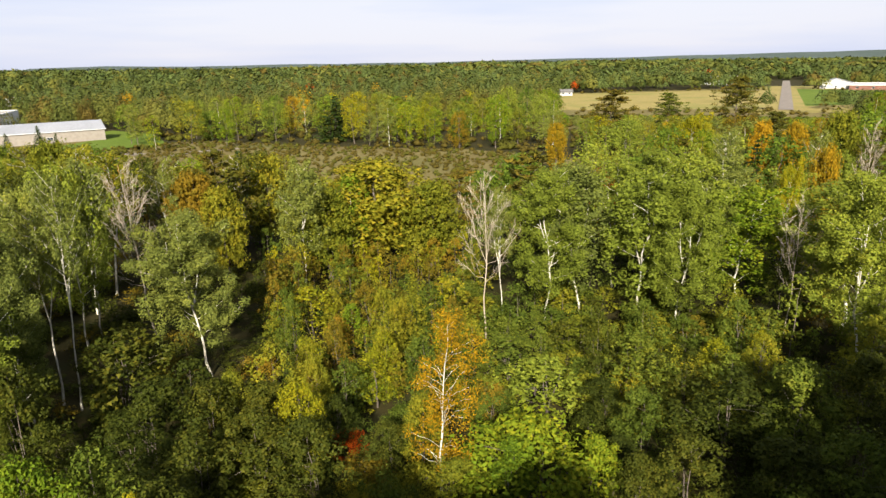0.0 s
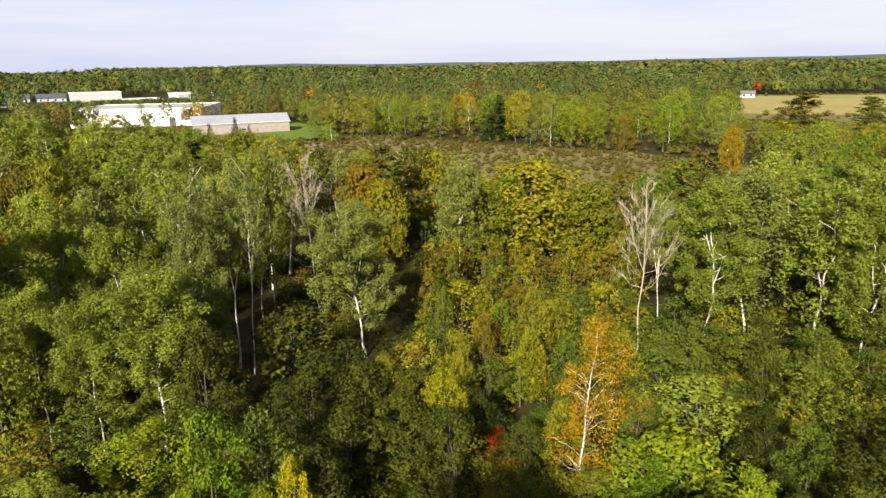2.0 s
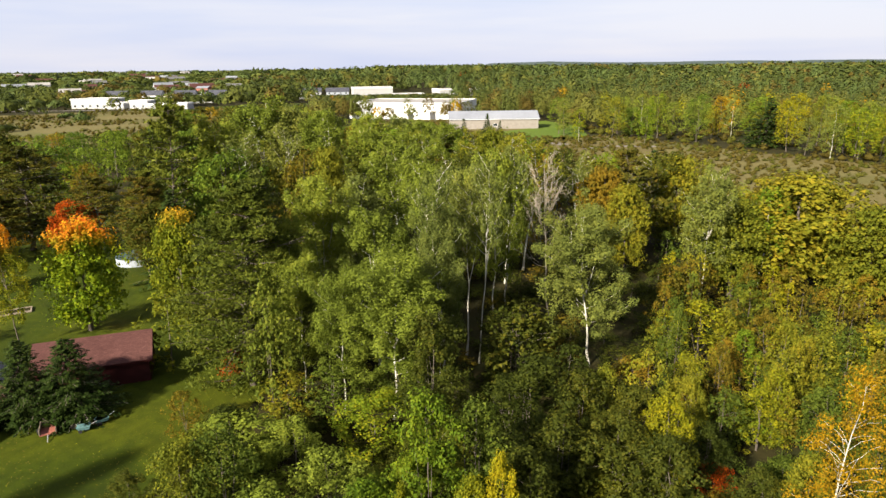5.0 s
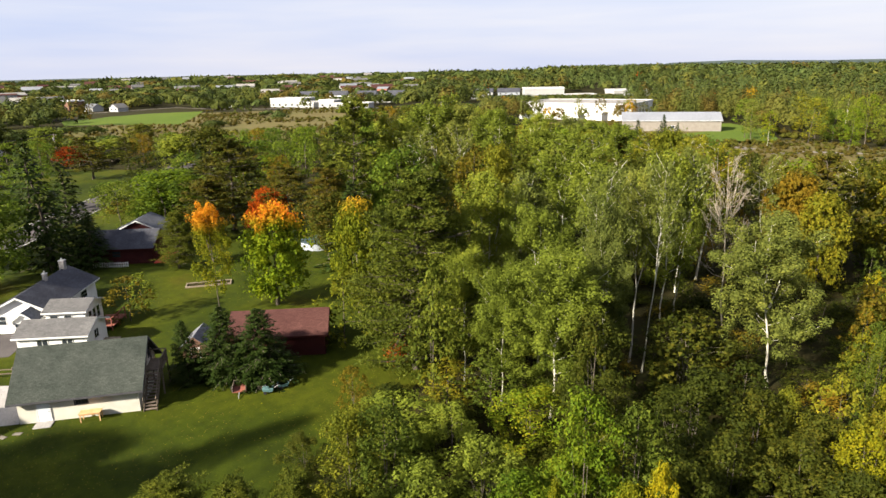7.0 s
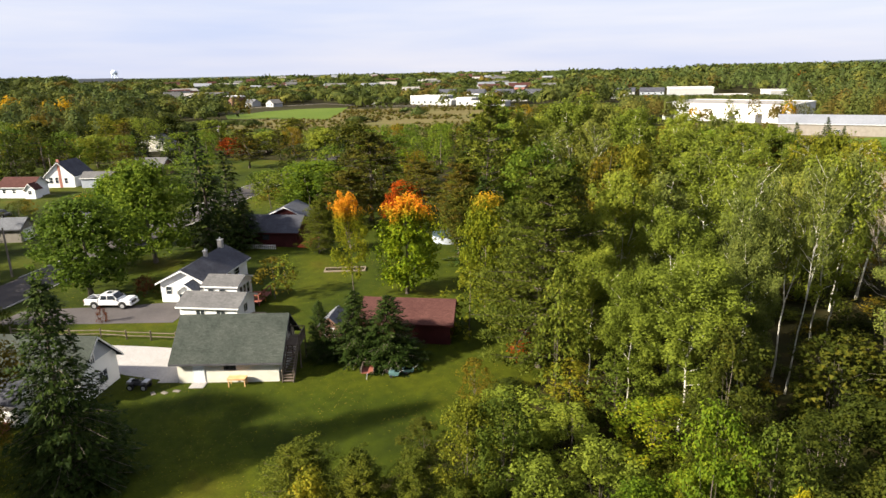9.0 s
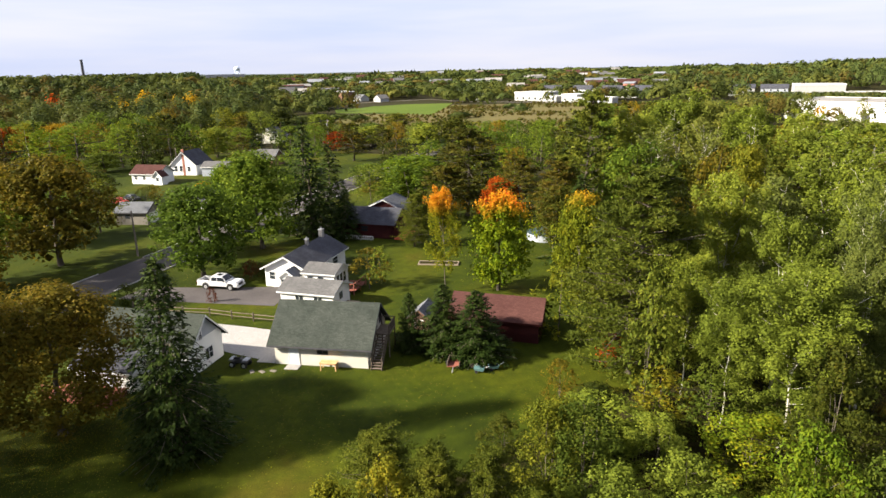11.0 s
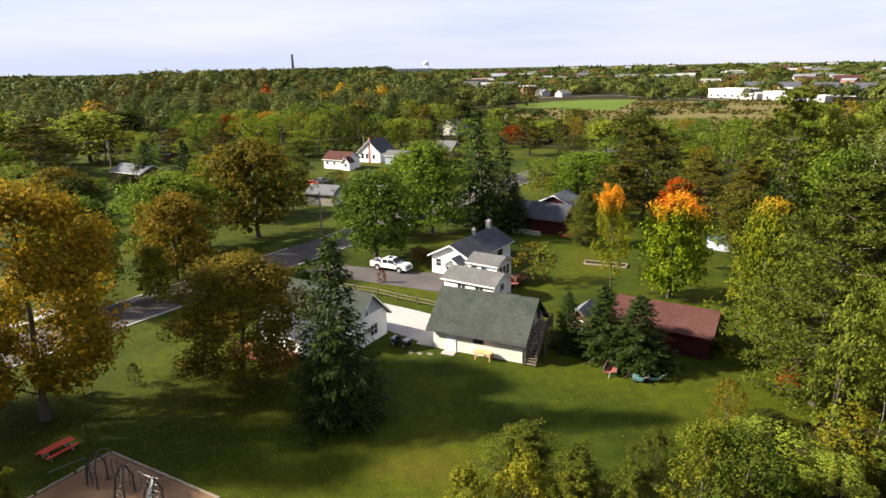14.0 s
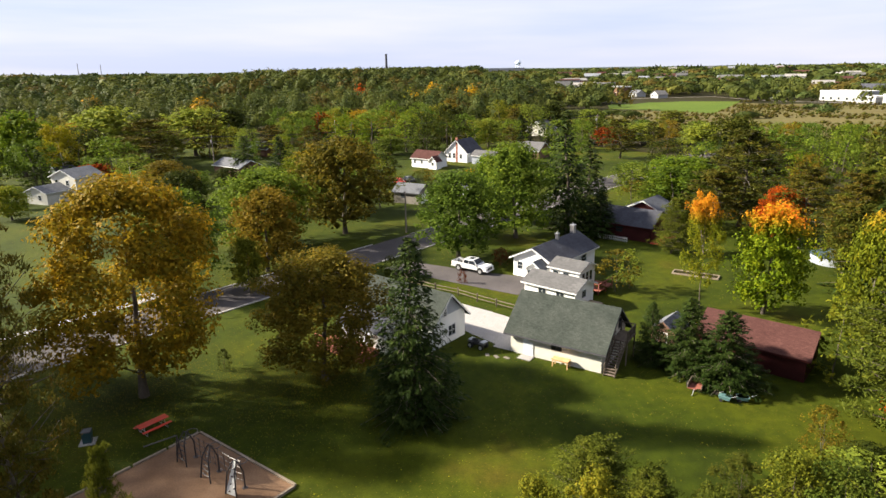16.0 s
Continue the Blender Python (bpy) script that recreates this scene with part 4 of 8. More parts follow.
def gable_walls(L, D, hw, hr, ridge):
    W, R = (D, L) if ridge == "x" else (L, D)
    bm = bmesh.new()
    prism(bm, [(0, 0), (W, 0), (W, hw), (W / 2, hr - 0.005), (0, hw)], 0, R)
    if ridge == "x":
        bmesh.ops.transform(bm, matrix=Matrix(((0, 1, 0, 0), (1, 0, 0, 0), (0, 0, 1, 0), (0, 0, 0, 1))), verts=bm.verts)
        bmesh.ops.reverse_faces(bm, faces=bm.faces)
    return bm


def on_face(face, L, D, u, z):
    """The pose of an opening's lower left corner on a face of a block; its own x runs along the wall, y into it."""
    return {"F": pose(u, 0, z), "R": pose(L, u, z, 0, 0, 90), "B": pose(L - u, D, z, 0, 0, 180), "L": pose(0, D - u, z, 0, 0, -90)}[face]


def window(parent, m, w, h, bars=(1, 1), trim=None, name="window"):
    """A framed window, proud of the wall, with its panes set back in the frame."""
    t = 0.07
    fr = part(name, boxes((-t, -0.05, -t, 0, 0.03, h + t), (w, -0.05, -t, w + t, 0.03, h + t), (0, -0.05, h, w, 0.03, h + t), (0, -0.07, -t, w, 0.03, 0)), trim or M_TRIM, parent)
    fr.matrix_basis = m
    nx, nz = bars
    bw, bh = w / nx, h / nz
    for i in range(nx):
        for k in range(nz):
            p = part("pane", boxes((i * bw + 0.012, -0.02, k * bh + 0.012, (i + 1) * bw - 0.012, -0.006, (k + 1) * bh - 0.012)), M_GLASS, fr)
    if nx * nz > 1:
        bm = bmesh.new()
        for i in range(1, nx):
            box(bm, i * bw - 0.022, -0.035, 0, i * bw + 0.022, 0.0, h)
        for k in range(1, nz):
            box(bm, 0, -0.034, k * bh - 0.022, w, 0.0, k * bh + 0.022)
        part("glazing_bar", bm, trim or M_TRIM, fr)
    return fr


def door_leaf(parent, m, w, h, material, panels=True):
    d = part("door", boxes((0, -0.05, 0, w, 0.02, h), bevel=0.008), material, parent)
    d.matrix_basis = m
    part("door_frame", boxes((-0.09, -0.06, 0, -0.005, 0.02, h + 0.09), (w + 0.005, -0.06, 0, w + 0.09, 0.02, h + 0.09), (-0.005, -0.06, h + 0.005, w + 0.005, 0.02, h + 0.09)), M_TRIM, d)
    bm = bmesh.new()
    bmesh.ops.create_uvsphere(bm, u_segments=8, v_segments=6, radius=0.04, matrix=Matrix.Translation((w * 0.88, -0.09, h * 0.48)))
    part("handle", bm, M_STEEL, d)
    return d


BUILT = []


def keep_clear(x, y, ang, L, D):
    q = Matrix.Rotation(radians(ang), 2) @ Vector((L / 2, D / 2))
    BUILT.append((x + q.x, y + q.y, 0.5 * math.hypot(L, D) + 2.0))


def building(label, x, y, ang, L, D, hw, hr, wall, roof, ridge="x", over=0.4, wins=(), doors=(), trim=None, category="house", name="house", gable_over=None, thick=0.16, bars=(1, 2), fascia=True):
    """A gabled block whose front left corner stands at x, y; ang turns its front; wins: (face, u, z, w, h), doors: (face, u, w, h, material)."""
    ob = thing(name, pose(x, y, terrain(x, y), 0, 0, ang), label, category, "houses" if category == "house" else "")
    keep_clear(x, y, ang, L, D)
    part("wall", gable_walls(L, D, hw, hr, ridge), wall, ob)
    part("roof", gable_roof(L, D, hw, hr, over, ridge, thick, gable_over), roof, ob)
    tr = trim or M_TRIM
    if fascia:
        s = (hr - hw) / ((D if ridge == "x" else L) / 2)
        ze, g = hw - s * over, over if gable_over is None else gable_over
        if ridge == "x":
            part("fascia", boxes((-g, -over - 0.03, ze - 0.06, L + g, -over - 0.003, ze + thick * 0.8)), tr, ob)
            part("fascia", boxes((-g, D + over + 0.003, ze - 0.06, L + g, D + over + 0.03, ze + thick * 0.8)), tr, ob)
        else:
            part("fascia", boxes((-over - 0.03, -g, ze - 0.06, -over - 0.003, D + g, ze + thick * 0.8)), tr, ob)
            part("fascia", boxes((L + over + 0.003, -g, ze - 0.06, L + over + 0.03, D + g, ze + thick * 0.8)), tr, ob)
        # barge boards on both gables
        W, R = (D, L) if ridge == "x" else (L, D)
        for end in (-g - 0.03, R + g + 0.003):
            bm = bmesh.new()
            prism(bm, [(-over, ze - 0.07), (W / 2, hr - 0.07), (W + over, ze - 0.07), (W + over, ze + thick * 0.8), (W / 2, hr + thick * 0.85), (-over, ze + thick * 0.8)], end, end + 0.027)
            if ridge == "x":
                bmesh.ops.transform(bm, matrix=Matrix(((0, 1, 0, 0), (1, 0, 0, 0), (0, 0, 1, 0), (0, 0, 0, 1))), verts=bm.verts)
                bmesh.ops.reverse_faces(bm, faces=bm.faces)
            part("barge_board", bm, tr, ob)
    for face, u, z, w, h in wins:
        window(ob, on_face(face, L, D, u, z), w, h, bars, tr)
    for face, u, w, h, material in doors:
        door_leaf(ob, on_face(face, L, D, u, 0.05), w, h, material)
    return ob


def ang_of(ax, ay):
    return math.degrees(math.atan2(ay, ax))


A1 = ang_of(0.505, 0.863)
A2 = ang_of(0.613, 0.79)

M_DOOR = surface("pale_door_paint", (0.50, 0.54, 0.58), (0.58, 0.62, 0.66), 1.5, 0.5, relief=0.05)
garage = building("cream garage with green-grey shingle roof and loft stairs", -59.8, 4.8, A1, 9.5, 6.9, 2.52, 5.4, M_CREAM, M_ROOF_GREEN, "x", 0.55,
                  wins=[("F", 4.45, 1.35, 1.0, 0.55), ("R", 4.6, 3.0, 0.7, 0.9)], doors=[("F", 1.5, 0.95, 1.95, M_DOOR), ("R", 2.6, 0.85, 1.9, M_WHITE)], trim=M_DARKTRIM, category="garage", name="garage", bars=(2, 1))

house = building("white house with charcoal shingle roof beside the driveway", -84.8, 6.6, A2, 6.4, 11.5, 2.7, 4.3, M_WHITE, M_ROOF_DARK, "y", 0.45,
                 wins=[("F", 0.7, 1.1, 0.8, 1.0), ("R", 7.4, 1.2, 1.5, 1.0), ("R", 4.6, 1.2, 1.0, 1.0)], doors=[])
building("white kitchen wing with a low grey roof", *(Matrix.Rotation(radians(A2), 2) @ Vector((6.45, -1.05)) + Vector((-84.8, 6.6))), A2, 4.3, 4.2, 2.75, 3.45, M_WHITE, M_ROOF_GREY, "x", 0.3,
                wins=[("F", 0.5, 1.1, 0.8, 1.2), ("F", 2.0, 1.1, 0.8, 1.2), ("R", 0.7, 1.0, 0.7, 1.3), ("R", 1.7, 1.0, 0.7, 1.3), ("R", 2.7, 1.0, 0.7, 1.3)], name="house_wing")
building("small white gabled entry porch", *(Matrix.Rotation(radians(A2), 2) @ Vector((3.3, -1.9)) + Vector((-84.8, 6.6))), A2, 2.4, 1.9, 2.2, 3.05, M_WHITE, M_ROOF_MID, "y", 0.25,
                 wins=[("F", 0.25, 1.0, 0.6, 0.9), ("L", 0.5, 1.0, 0.7, 0.9)], doors=[("F", 1.2, 0.85, 1.95, M_WHITE)], name="porch", category="porch")
ADD = building("low white garage with a grey shingle roof", -75.2, 7.4, A2, 7.0, 4.6, 2.35, 3.25, M_WHITE, M_ROOF_GREY, "x", 0.35,
               wins=[("F", 2.0, 1.25, 1.05, 0.65), ("F", 4.5, 1.25, 1.05, 0.65), ("R", 1.7, 1.15, 0.9, 0.9)], category="garage", name="garage", bars=(2, 1))
for u, v, hh, r in ((3.3, 6.0, 5.2, 0.22), (3.2, 10.6, 5.5, 0.32)):
    px, py = Matrix.Rotation(radians(A2), 2) @ Vector((u, v)) + Vector((-84.8, 6.6))
    ch = thing("chimney", pose(px, py, 0, 0, 0, A2), "grey block chimney on the white house", "chimney")
    part("shaft", boxes((-r, -r, 3.6, r, r, hh), bevel=0.02), M_CONCRETE, ch)
    part("cap", boxes((-r - 0.06, -r - 0.06, hh, r + 0.06, r + 0.06, hh + 0.08), bevel=0.02), M_STEEL, ch)
    part("flue", rod(bmesh.new(), (0, 0, hh + 0.05), (0, 0, hh + 0.35), 0.1), M_STEEL, ch)

GREYH = building("white house with grey gable and green-grey roof", -66.3, -12.6, ang_of(0.58, 0.81), 11.6, 5.6, 2.7, 5.4, M_WHITE, M_ROOF_GREEN, "x", 0.45,
                 wins=[("R", 2.7, 0.75, 1.15, 1.15), ("R", 1.9, 3.2, 0.5, 1.0), ("F", 8.6, 1.0, 1.0, 1.0)], trim=M_TRIM, bars=(2, 2))
part("gable_cladding", prism(bmesh.new(), [(0.55, 3.25), (2.8, 5.28), (5.05, 3.25)], 0, 0.02), M_GREYWALL, GREYH).matrix_basis = pose(11.6, 0, 0) @ Matrix(((0, 1, 0, 0), (1, 0, 0, 0), (0, 0, 1, 0), (0, 0, 0, 1)))
building("cream front room with a dark low roof", *(Matrix.Rotation(radians(ang_of(0.58, 0.81)), 2) @ Vector((2.2, -3.6)) + Vector((-66.3, -12.6))), ang_of(0.58, 0.81), 6.2, 3.6, 2.3, 3.3, M_CREAM, M_ROOF_DARK, "x", 0.4,
                 wins=[("F", 1.0, 0.9, 0.9, 0.9), ("F", 3.4, 0.9, 0.9, 0.9)], doors=[("F", 5.0, 0.85, 1.95, M_WHITE)], name="house_wing")

building("long dark red shed with a red-brown shingle roof", -59.2, 23.4, A2, 9.4, 5.2, 2.45, 4.05, M_REDWALL, M_ROOF_RED, "x", 0.4,
                   wins=[("F", 1.2, 1.2, 0.7, 0.6)], trim=M_REDWALL, category="shed", name="shed")
building("small brown garden shed with a grey roof", -61.2, 19.2, A2, 2.4, 3.4, 2.0, 2.95, M_BROWNWALL, M_ROOF_MID, "y", 0.2, doors=[("F", 0.8, 0.8, 1.75, M_BROWNWALL)], trim=M_BROWNWALL, category="shed", name="shed")
building("dark red house with a charcoal roof", -106.4, 22.5, A2, 9.0, 7.0, 2.6, 4.6, M_REDWALL, M_ROOF_DARK, "x", 0.4, wins=[("R", 1.2, 1.2, 0.8, 1.0), ("R", 4.4, 1.2, 0.8, 1.0), ("F", 3.0, 1.2, 1.2, 0.9)], trim=M_REDWALL)
building("grey-roofed wing of the red house", -113.5, 27.0, A2, 9.5, 6.0, 2.8, 5.0, M_REDWALL, M_ROOF_MID, "y", 0.4, trim=M_TRIM, name="house_wing")
building("small white cottage with a red-brown roof", -186.3, -17.0, ang_of(0.55, 0.83), 8.4, 6.0, 2.8, 4.6, M_WHITE, M_ROOF_RED, "x", 0.4, wins=[("F", 0.9, 1.2, 0.7, 0.9), ("F", 3.4, 1.2, 0.7, 0.9), ("R", 1.6, 1.2, 0.7, 0.9)], doors=[("F", 6.0, 0.9, 2.0, M_TRIM)])
building("white gabled entry of the cottage", -181.4, -11.6, ang_of(0.55, 0.83), 2.6, 2.4, 2.3, 3.6, M_WHITE, M_ROOF_RED, "y", 0.3, wins=[("F", 0.9, 1.1, 0.8, 0.9)], name="porch", category="porch")
building("white house with a steep dark roof", -197.0, -7.4, ang_of(0.5, 0.866), 7.6, 9.0, 3.1, 6.6, M_WHITE, M_ROOF_DARK, "y", 0.4, wins=[("F", 1.0, 1.2, 0.9, 1.5), ("F", 5.0, 1.2, 0.8, 1.3), ("F", 2.6, 1.2, 0.8, 1.5)])
ch = thing("chimney", pose(-195.2, -3.9, 0, 0, 0, 60), "red brick chimney on the gable wall", "chimney")
part("shaft", boxes((-0.35, -0.25, 0, 0.35, 0.25, 7.4), bevel=0.03), M_BRICK, ch)
building("low pale grey garage beside the white house", -191.0, 0.6, ang_of(0.5, 0.866), 7.6, 5.0, 2.6, 3.8, M_GREYWALL, M_ROOF_GREY, "x", 0.3, category="garage", name="garage")
building("grey garage with a white overhead door", -134.8, -16.2, ang_of(0.45, 0.89), 6.4, 5.0, 2.5, 3.9, M_BEIGE, M_ROOF_MID, "x", 0.35, wins=[("F", 2.0, 1.3, 0.8, 0.6)], doors=[("R", 1.0, 2.8, 2.0, M_TRIM)], category="garage", name="garage", trim=M_DARKTRIM)
building("house with a slate roof among the maples", -139.0, -3.5, ang_of(0.5, 0.866), 9.0, 7.0, 2.6, 4.6, M_CREAM, M_ROOF_DARK, "x", 0.4, wins=[("F", 1.5, 1.2, 1.0, 1.0)])
building("two-storey cream house with a slate roof", -141.0, -96.0, ang_of(0.35, 0.94), 8.0, 7.0, 5.2, 6.8, M_CREAM, M_ROOF_MID, "y", 0.4, wins=[("F", 1.3, 3.4, 0.9, 1.1), ("F", 4.8, 3.4, 0.9, 1.1), ("F", 4.8, 0.9, 0.9, 1.2)])
building("cream garage wing with a slate roof", -135.5, -98.5, ang_of(0.35, 0.94), 6.6, 5.5, 2.7, 3.9, M_CREAM, M_ROOF_MID, "y", 0.4, wins=[("F", 3.8, 1.0, 0.9, 1.1)], category="garage", name="garage")
building("white shed behind the two-storey house", -164.0, -112.0, 60, 5, 5, 2.4, 4.0, M_WHITE, M_ROOF_DARK, "y", 0.3, category="shed", name="shed")
building("tan house behind the trees", -272.0, 23.0, 58, 10, 9, 3.0, 6.0, M_CREAM, M_ROOF_GREY, "y", 0.4, wins=[("F", 2, 1.2, 1.0, 1.2), ("F", 6, 1.2, 1.0, 1.2)])
building("low house with a slate roof under the wires", -176.0, -72.0, 55, 12, 7, 2.6, 4.2, M_BROWNWALL, M_ROOF_MID, "x", 0.4)
building("low brown house under the trees", -216.0, -76.0, 55, 10, 7, 2.6, 4.4, M_FARBRICK, M_ROOF_GREY, "x", 0.4)
building("brown house with pale roof behind the white house", -205.0, 14.0, 55, 9, 7, 2.6, 4.8, M_BROWNWALL, M_ROOF_GREY, "x", 0.4)

# ---- distant buildings ----
building("long beige warehouse with a pale metal roof", -159.5, 252.5, ang_of(0.835, 0.55), 41, 16, 4.6, 7.6, M_BEIGE, M_METALROOF, "x", 0.5, category="warehouse", name="warehouse", wins=[("F", 20, 1.2, 2, 1.2)])


def flat_block(label, x, y, ang, L, D, h, wall, top, windows=0, category="commercial building", doors=0):
    ob = thing("commercial_building", pose(x, y, terrain(x, y), 0, 0, ang), label, category, "commercial buildings")
    keep_clear(x, y, ang, L, D)
    part("wall", boxes((0, 0, 0, L, D, h)), wall, ob)
    part("parapet", boxes((-0.2, -0.2, h - 0.5, L + 0.2, 0.3, h + 0.4), (-0.2, D - 0.3, h - 0.5, L + 0.2, D + 0.2, h + 0.4), (-0.2, 0.3, h - 0.5, 0.3, D - 0.3, h + 0.4), (L - 0.3, 0.3, h - 0.5, L + 0.2, D - 0.3, h + 0.4)), M_TRIM, ob)
    part("roof", boxes((0.3, 0.3, h, L - 0.3, D - 0.3, h + 0.15)), top, ob)
    for i in range(windows):
        u = L * (i + 0.5) / windows
        window(ob, on_face("F", L, D, u - 0.9, 1.2), 1.8, 1.6, (1, 1))
    for i in range(doors):
        d = part("dock_door", boxes((L * (0.55 + 0.2 * i), -0.08, 0, L * (0.55 + 0.2 * i) + 3.4, 0.05, 4.0)), M_BLACK, ob)
    return ob


M_FLATROOF = surface("grey_flat_roof", (0.19, 0.178, 0.165), (0.25, 0.238, 0.22), 0.1, 0.95, fine=1.5, relief=0.1)
flat_block("large white factory hall with dark loading doors", -246.0, 282.0, ang_of(0.955, 0.30), 64, 46, 8.6, M_WHITE, M_FLATROOF, 0, doors=2)


# ---- things in the yards, the street and the park ----
def loc2(x0, y0, ang, u, v):
    p = Matrix.Rotation(radians(ang), 2) @ Vector((u, v))
    return x0 + p.x, y0 + p.y


def paint(name, c, rough=0.35, metal=0.0):
    m, n, l, b = mat(name, rough, metal)
    f = noise_fac(n, l, 2.0, 4)
    r = ramp(n, [(0.3, tuple(0.88 * v for v in c)), (0.7, c)])
    l.new(f, r.inputs["Fac"])
    l.new(r.outputs["Color"], b.inputs["Base Color"])
    return m


M_WHITECAR = paint("white_car_paint", (0.58, 0.58, 0.58), 0.25)
M_RUBBER = paint("black_rubber", (0.02, 0.02, 0.02), 0.8)
M_RIM = paint("silver_rim", (0.6, 0.6, 0.62), 0.3, 0.7)
M_REDPAINT = paint("red_paint", (0.50, 0.055, 0.030), 0.5)
M_CART = paint("faded_teal_plastic", (0.09, 0.17, 0.17), 0.6)
M_TEAL = paint("dark_teal_plastic", (0.012, 0.045, 0.050), 0.5)
M_PLAYSTEEL = paint("dark_playground_steel", (0.035, 0.030, 0.032), 0.45)
M_BLUEPANEL = paint("pale_climbing_panel", (0.62, 0.62, 0.58), 0.5)
M_TIMBER = surface("border_timber", (0.17, 0.135, 0.10), (0.25, 0.205, 0.155), 1.5, 0.9, fine=12, relief=0.3)
M_TABLEWOOD = surface("new_pine_boards", (0.44, 0.26, 0.12), (0.58, 0.37, 0.19), 1.5, 0.8, fine=14, relief=0.3)
M_POLE = surface("utility_pole_wood", (0.16, 0.13, 0.11), (0.27, 0.23, 0.20), 1.5, 0.95, fine=10, relief=0.4, stretch=(1, 1, 0.2))
M_WIRE = paint("cable_black", (0.03, 0.03, 0.03), 0.6)
M_LAMP = paint("red_lens", (0.45, 0.02, 0.02), 0.2)
M_CLEARLENS = paint("headlight_lens", (0.7, 0.72, 0.75), 0.1)


def wheel(parent, x, y, r=0.40, w=0.26, name="wheel"):
    ty = part(name, rod(bmesh.new(), (x, y - w / 2, r), (x, y + w / 2, r), r, 18), M_RUBBER, parent)
    s = -1 if y < 0 else 1
    part("rim", rod(bmesh.new(), (x, y + s * (w / 2 - 0.03), r), (x, y + s * (w / 2 + 0.012), r), r * 0.62, 12), M_RIM, ty)
    part("hub", rod(bmesh.new(), (x, y + s * (w / 2), r), (x, y + s * (w / 2 + 0.03), r), r * 0.2, 8), M_STEEL, ty)


def taper_box(bm, x0, x1, y, z0, z1, xi0, xi1, yi):
    """A box whose top is drawn in: xi0, xi1 and yi give its top's extent."""
    lo = [bm.verts.new(c) for c in ((x0, -y, z0), (x1, -y, z0), (x1, y, z0), (x0, y, z0))]
    hi = [bm.verts.new(c) for c in ((xi0, -yi, z1), (xi1, -yi, z1), (xi1, yi, z1), (xi0, yi, z1))]
    bm.faces.new(lo[::-1])
    bm.faces.new(hi)
    for i in range(4):
        bm.faces.new((lo[i], lo[(i + 1) % 4], hi[(i + 1) % 4], hi[i]))
    return bm


# pickup
truck = thing("pickup_truck", pose(-86.5, 0.9, 0.05, 0, 0, ang_of(0.55, 0.835)), "white crew-cab pickup truck parked on the asphalt driveway", "pickup truck")
bm = bmesh.new()
taper_box(bm, -2.95, 2.95, 0.98, 0.48, 0.82, -2.97, 2.92, 1.0)
taper_box(bm, 1.35, 2.92, 1.0, 0.82, 1.16, 1.30, 2.72, 0.93)
bmesh.ops.bevel(bm, geom=bm.edges[:], offset=0.05, segments=2, affect="EDGES")
part("body", bm, M_WHITECAR, truck)
bm = bmesh.new()
taper_box(bm, -1.15, 1.45, 0.99, 0.80, 1.18, -1.15, 1.42, 0.97)
taper_box(bm, -1.12, 1.40, 0.965, 1.18, 1.86, -0.85, 0.62, 0.76)
bmesh.ops.bevel(bm, geom=bm.edges[:], offset=0.05, segments=2, affect="EDGES")
part("cab", bm, M_WHITECAR, truck)
part("bed", boxes((-2.95, -0.99, 0.80, -1.20, -0.89, 1.28), (-2.95, 0.89, 0.80, -1.20, 0.99, 1.28), (-2.96, -0.89, 0.62, -2.86, 0.89, 1.27), (-1.28, -0.89, 0.80, -1.20, 0.89, 1.28), bevel=0.02), M_WHITECAR, truck)
part("bed_liner", boxes((-2.85, -0.88, 0.78, -1.29, 0.88, 0.86)), M_BLACK, truck, "black bed liner")
for s in (-1, 1):
    for x0, x1 in ((-0.86, -0.08), (0.02, 0.92)):
        bm = bmesh.new()
        q = [(x0 - 0.04 if x0 < -0.5 else x0, 0.972, 1.24), (x1 + (0.22 if x1 > 0.5 else 0), 0.972, 1.24), (x1 - (0.16 if x1 > 0.5 else 0.0), 0.835, 1.70), (x0 + (0.08 if x0 < -0.5 else 0), 0.835, 1.70)]
        f = bm.faces.new([bm.verts.new((x, s * y, z)) for x, y, z in q])
        bmesh.ops.solidify(bm, geom=[f], thickness=0.015)
        part("side_window", bm, M_GLASS, truck)
    part("mirror", boxes((1.0, s * 1.0 if s > 0 else -1.2, 1.18, 1.12, s * 1.2 if s > 0 else -1.0, 1.40), bevel=0.02), M_BLACK, truck)
    part("headlight", boxes((2.80, s * 0.62 if s > 0 else -0.92, 0.82, 2.94, s * 0.92 if s > 0 else -0.62, 1.02), bevel=0.02), M_CLEARLENS, truck)
    part("tail_light", boxes((-2.985, s * 0.84 if s > 0 else -0.97, 0.85, -2.93, s * 0.97 if s > 0 else -0.84, 1.18)), M_LAMP, truck)
    part("wheel_arch", rod(bmesh.new(), (1.88, s * 0.93, 0.5), (1.88, s * 1.008, 0.5), 0.50, 20), M_BLACK, truck)
    part("wheel_arch", rod(bmesh.new(), (-1.72, s * 0.93, 0.5), (-1.72, s * 1.008, 0.5), 0.50, 20), M_BLACK, truck)
    wheel(truck, 1.88, s * 0.91)
    wheel(truck, -1.72, s * 0.91)
bm = bmesh.new()
f = bm.faces.new([bm.verts.new(c) for c in ((1.36, -0.86, 1.21), (1.36, 0.86, 1.21), (0.72, 0.72, 1.81), (0.72, -0.72, 1.81))])
bmesh.ops.solidify(bm, geom=[f], thickness=-0.04)
part("windshield", bm, M_GLASS, truck)
part("sunroof", boxes((-0.35, -0.45, 1.862, 0.35, 0.45, 1.875)), M_GLASS, truck)
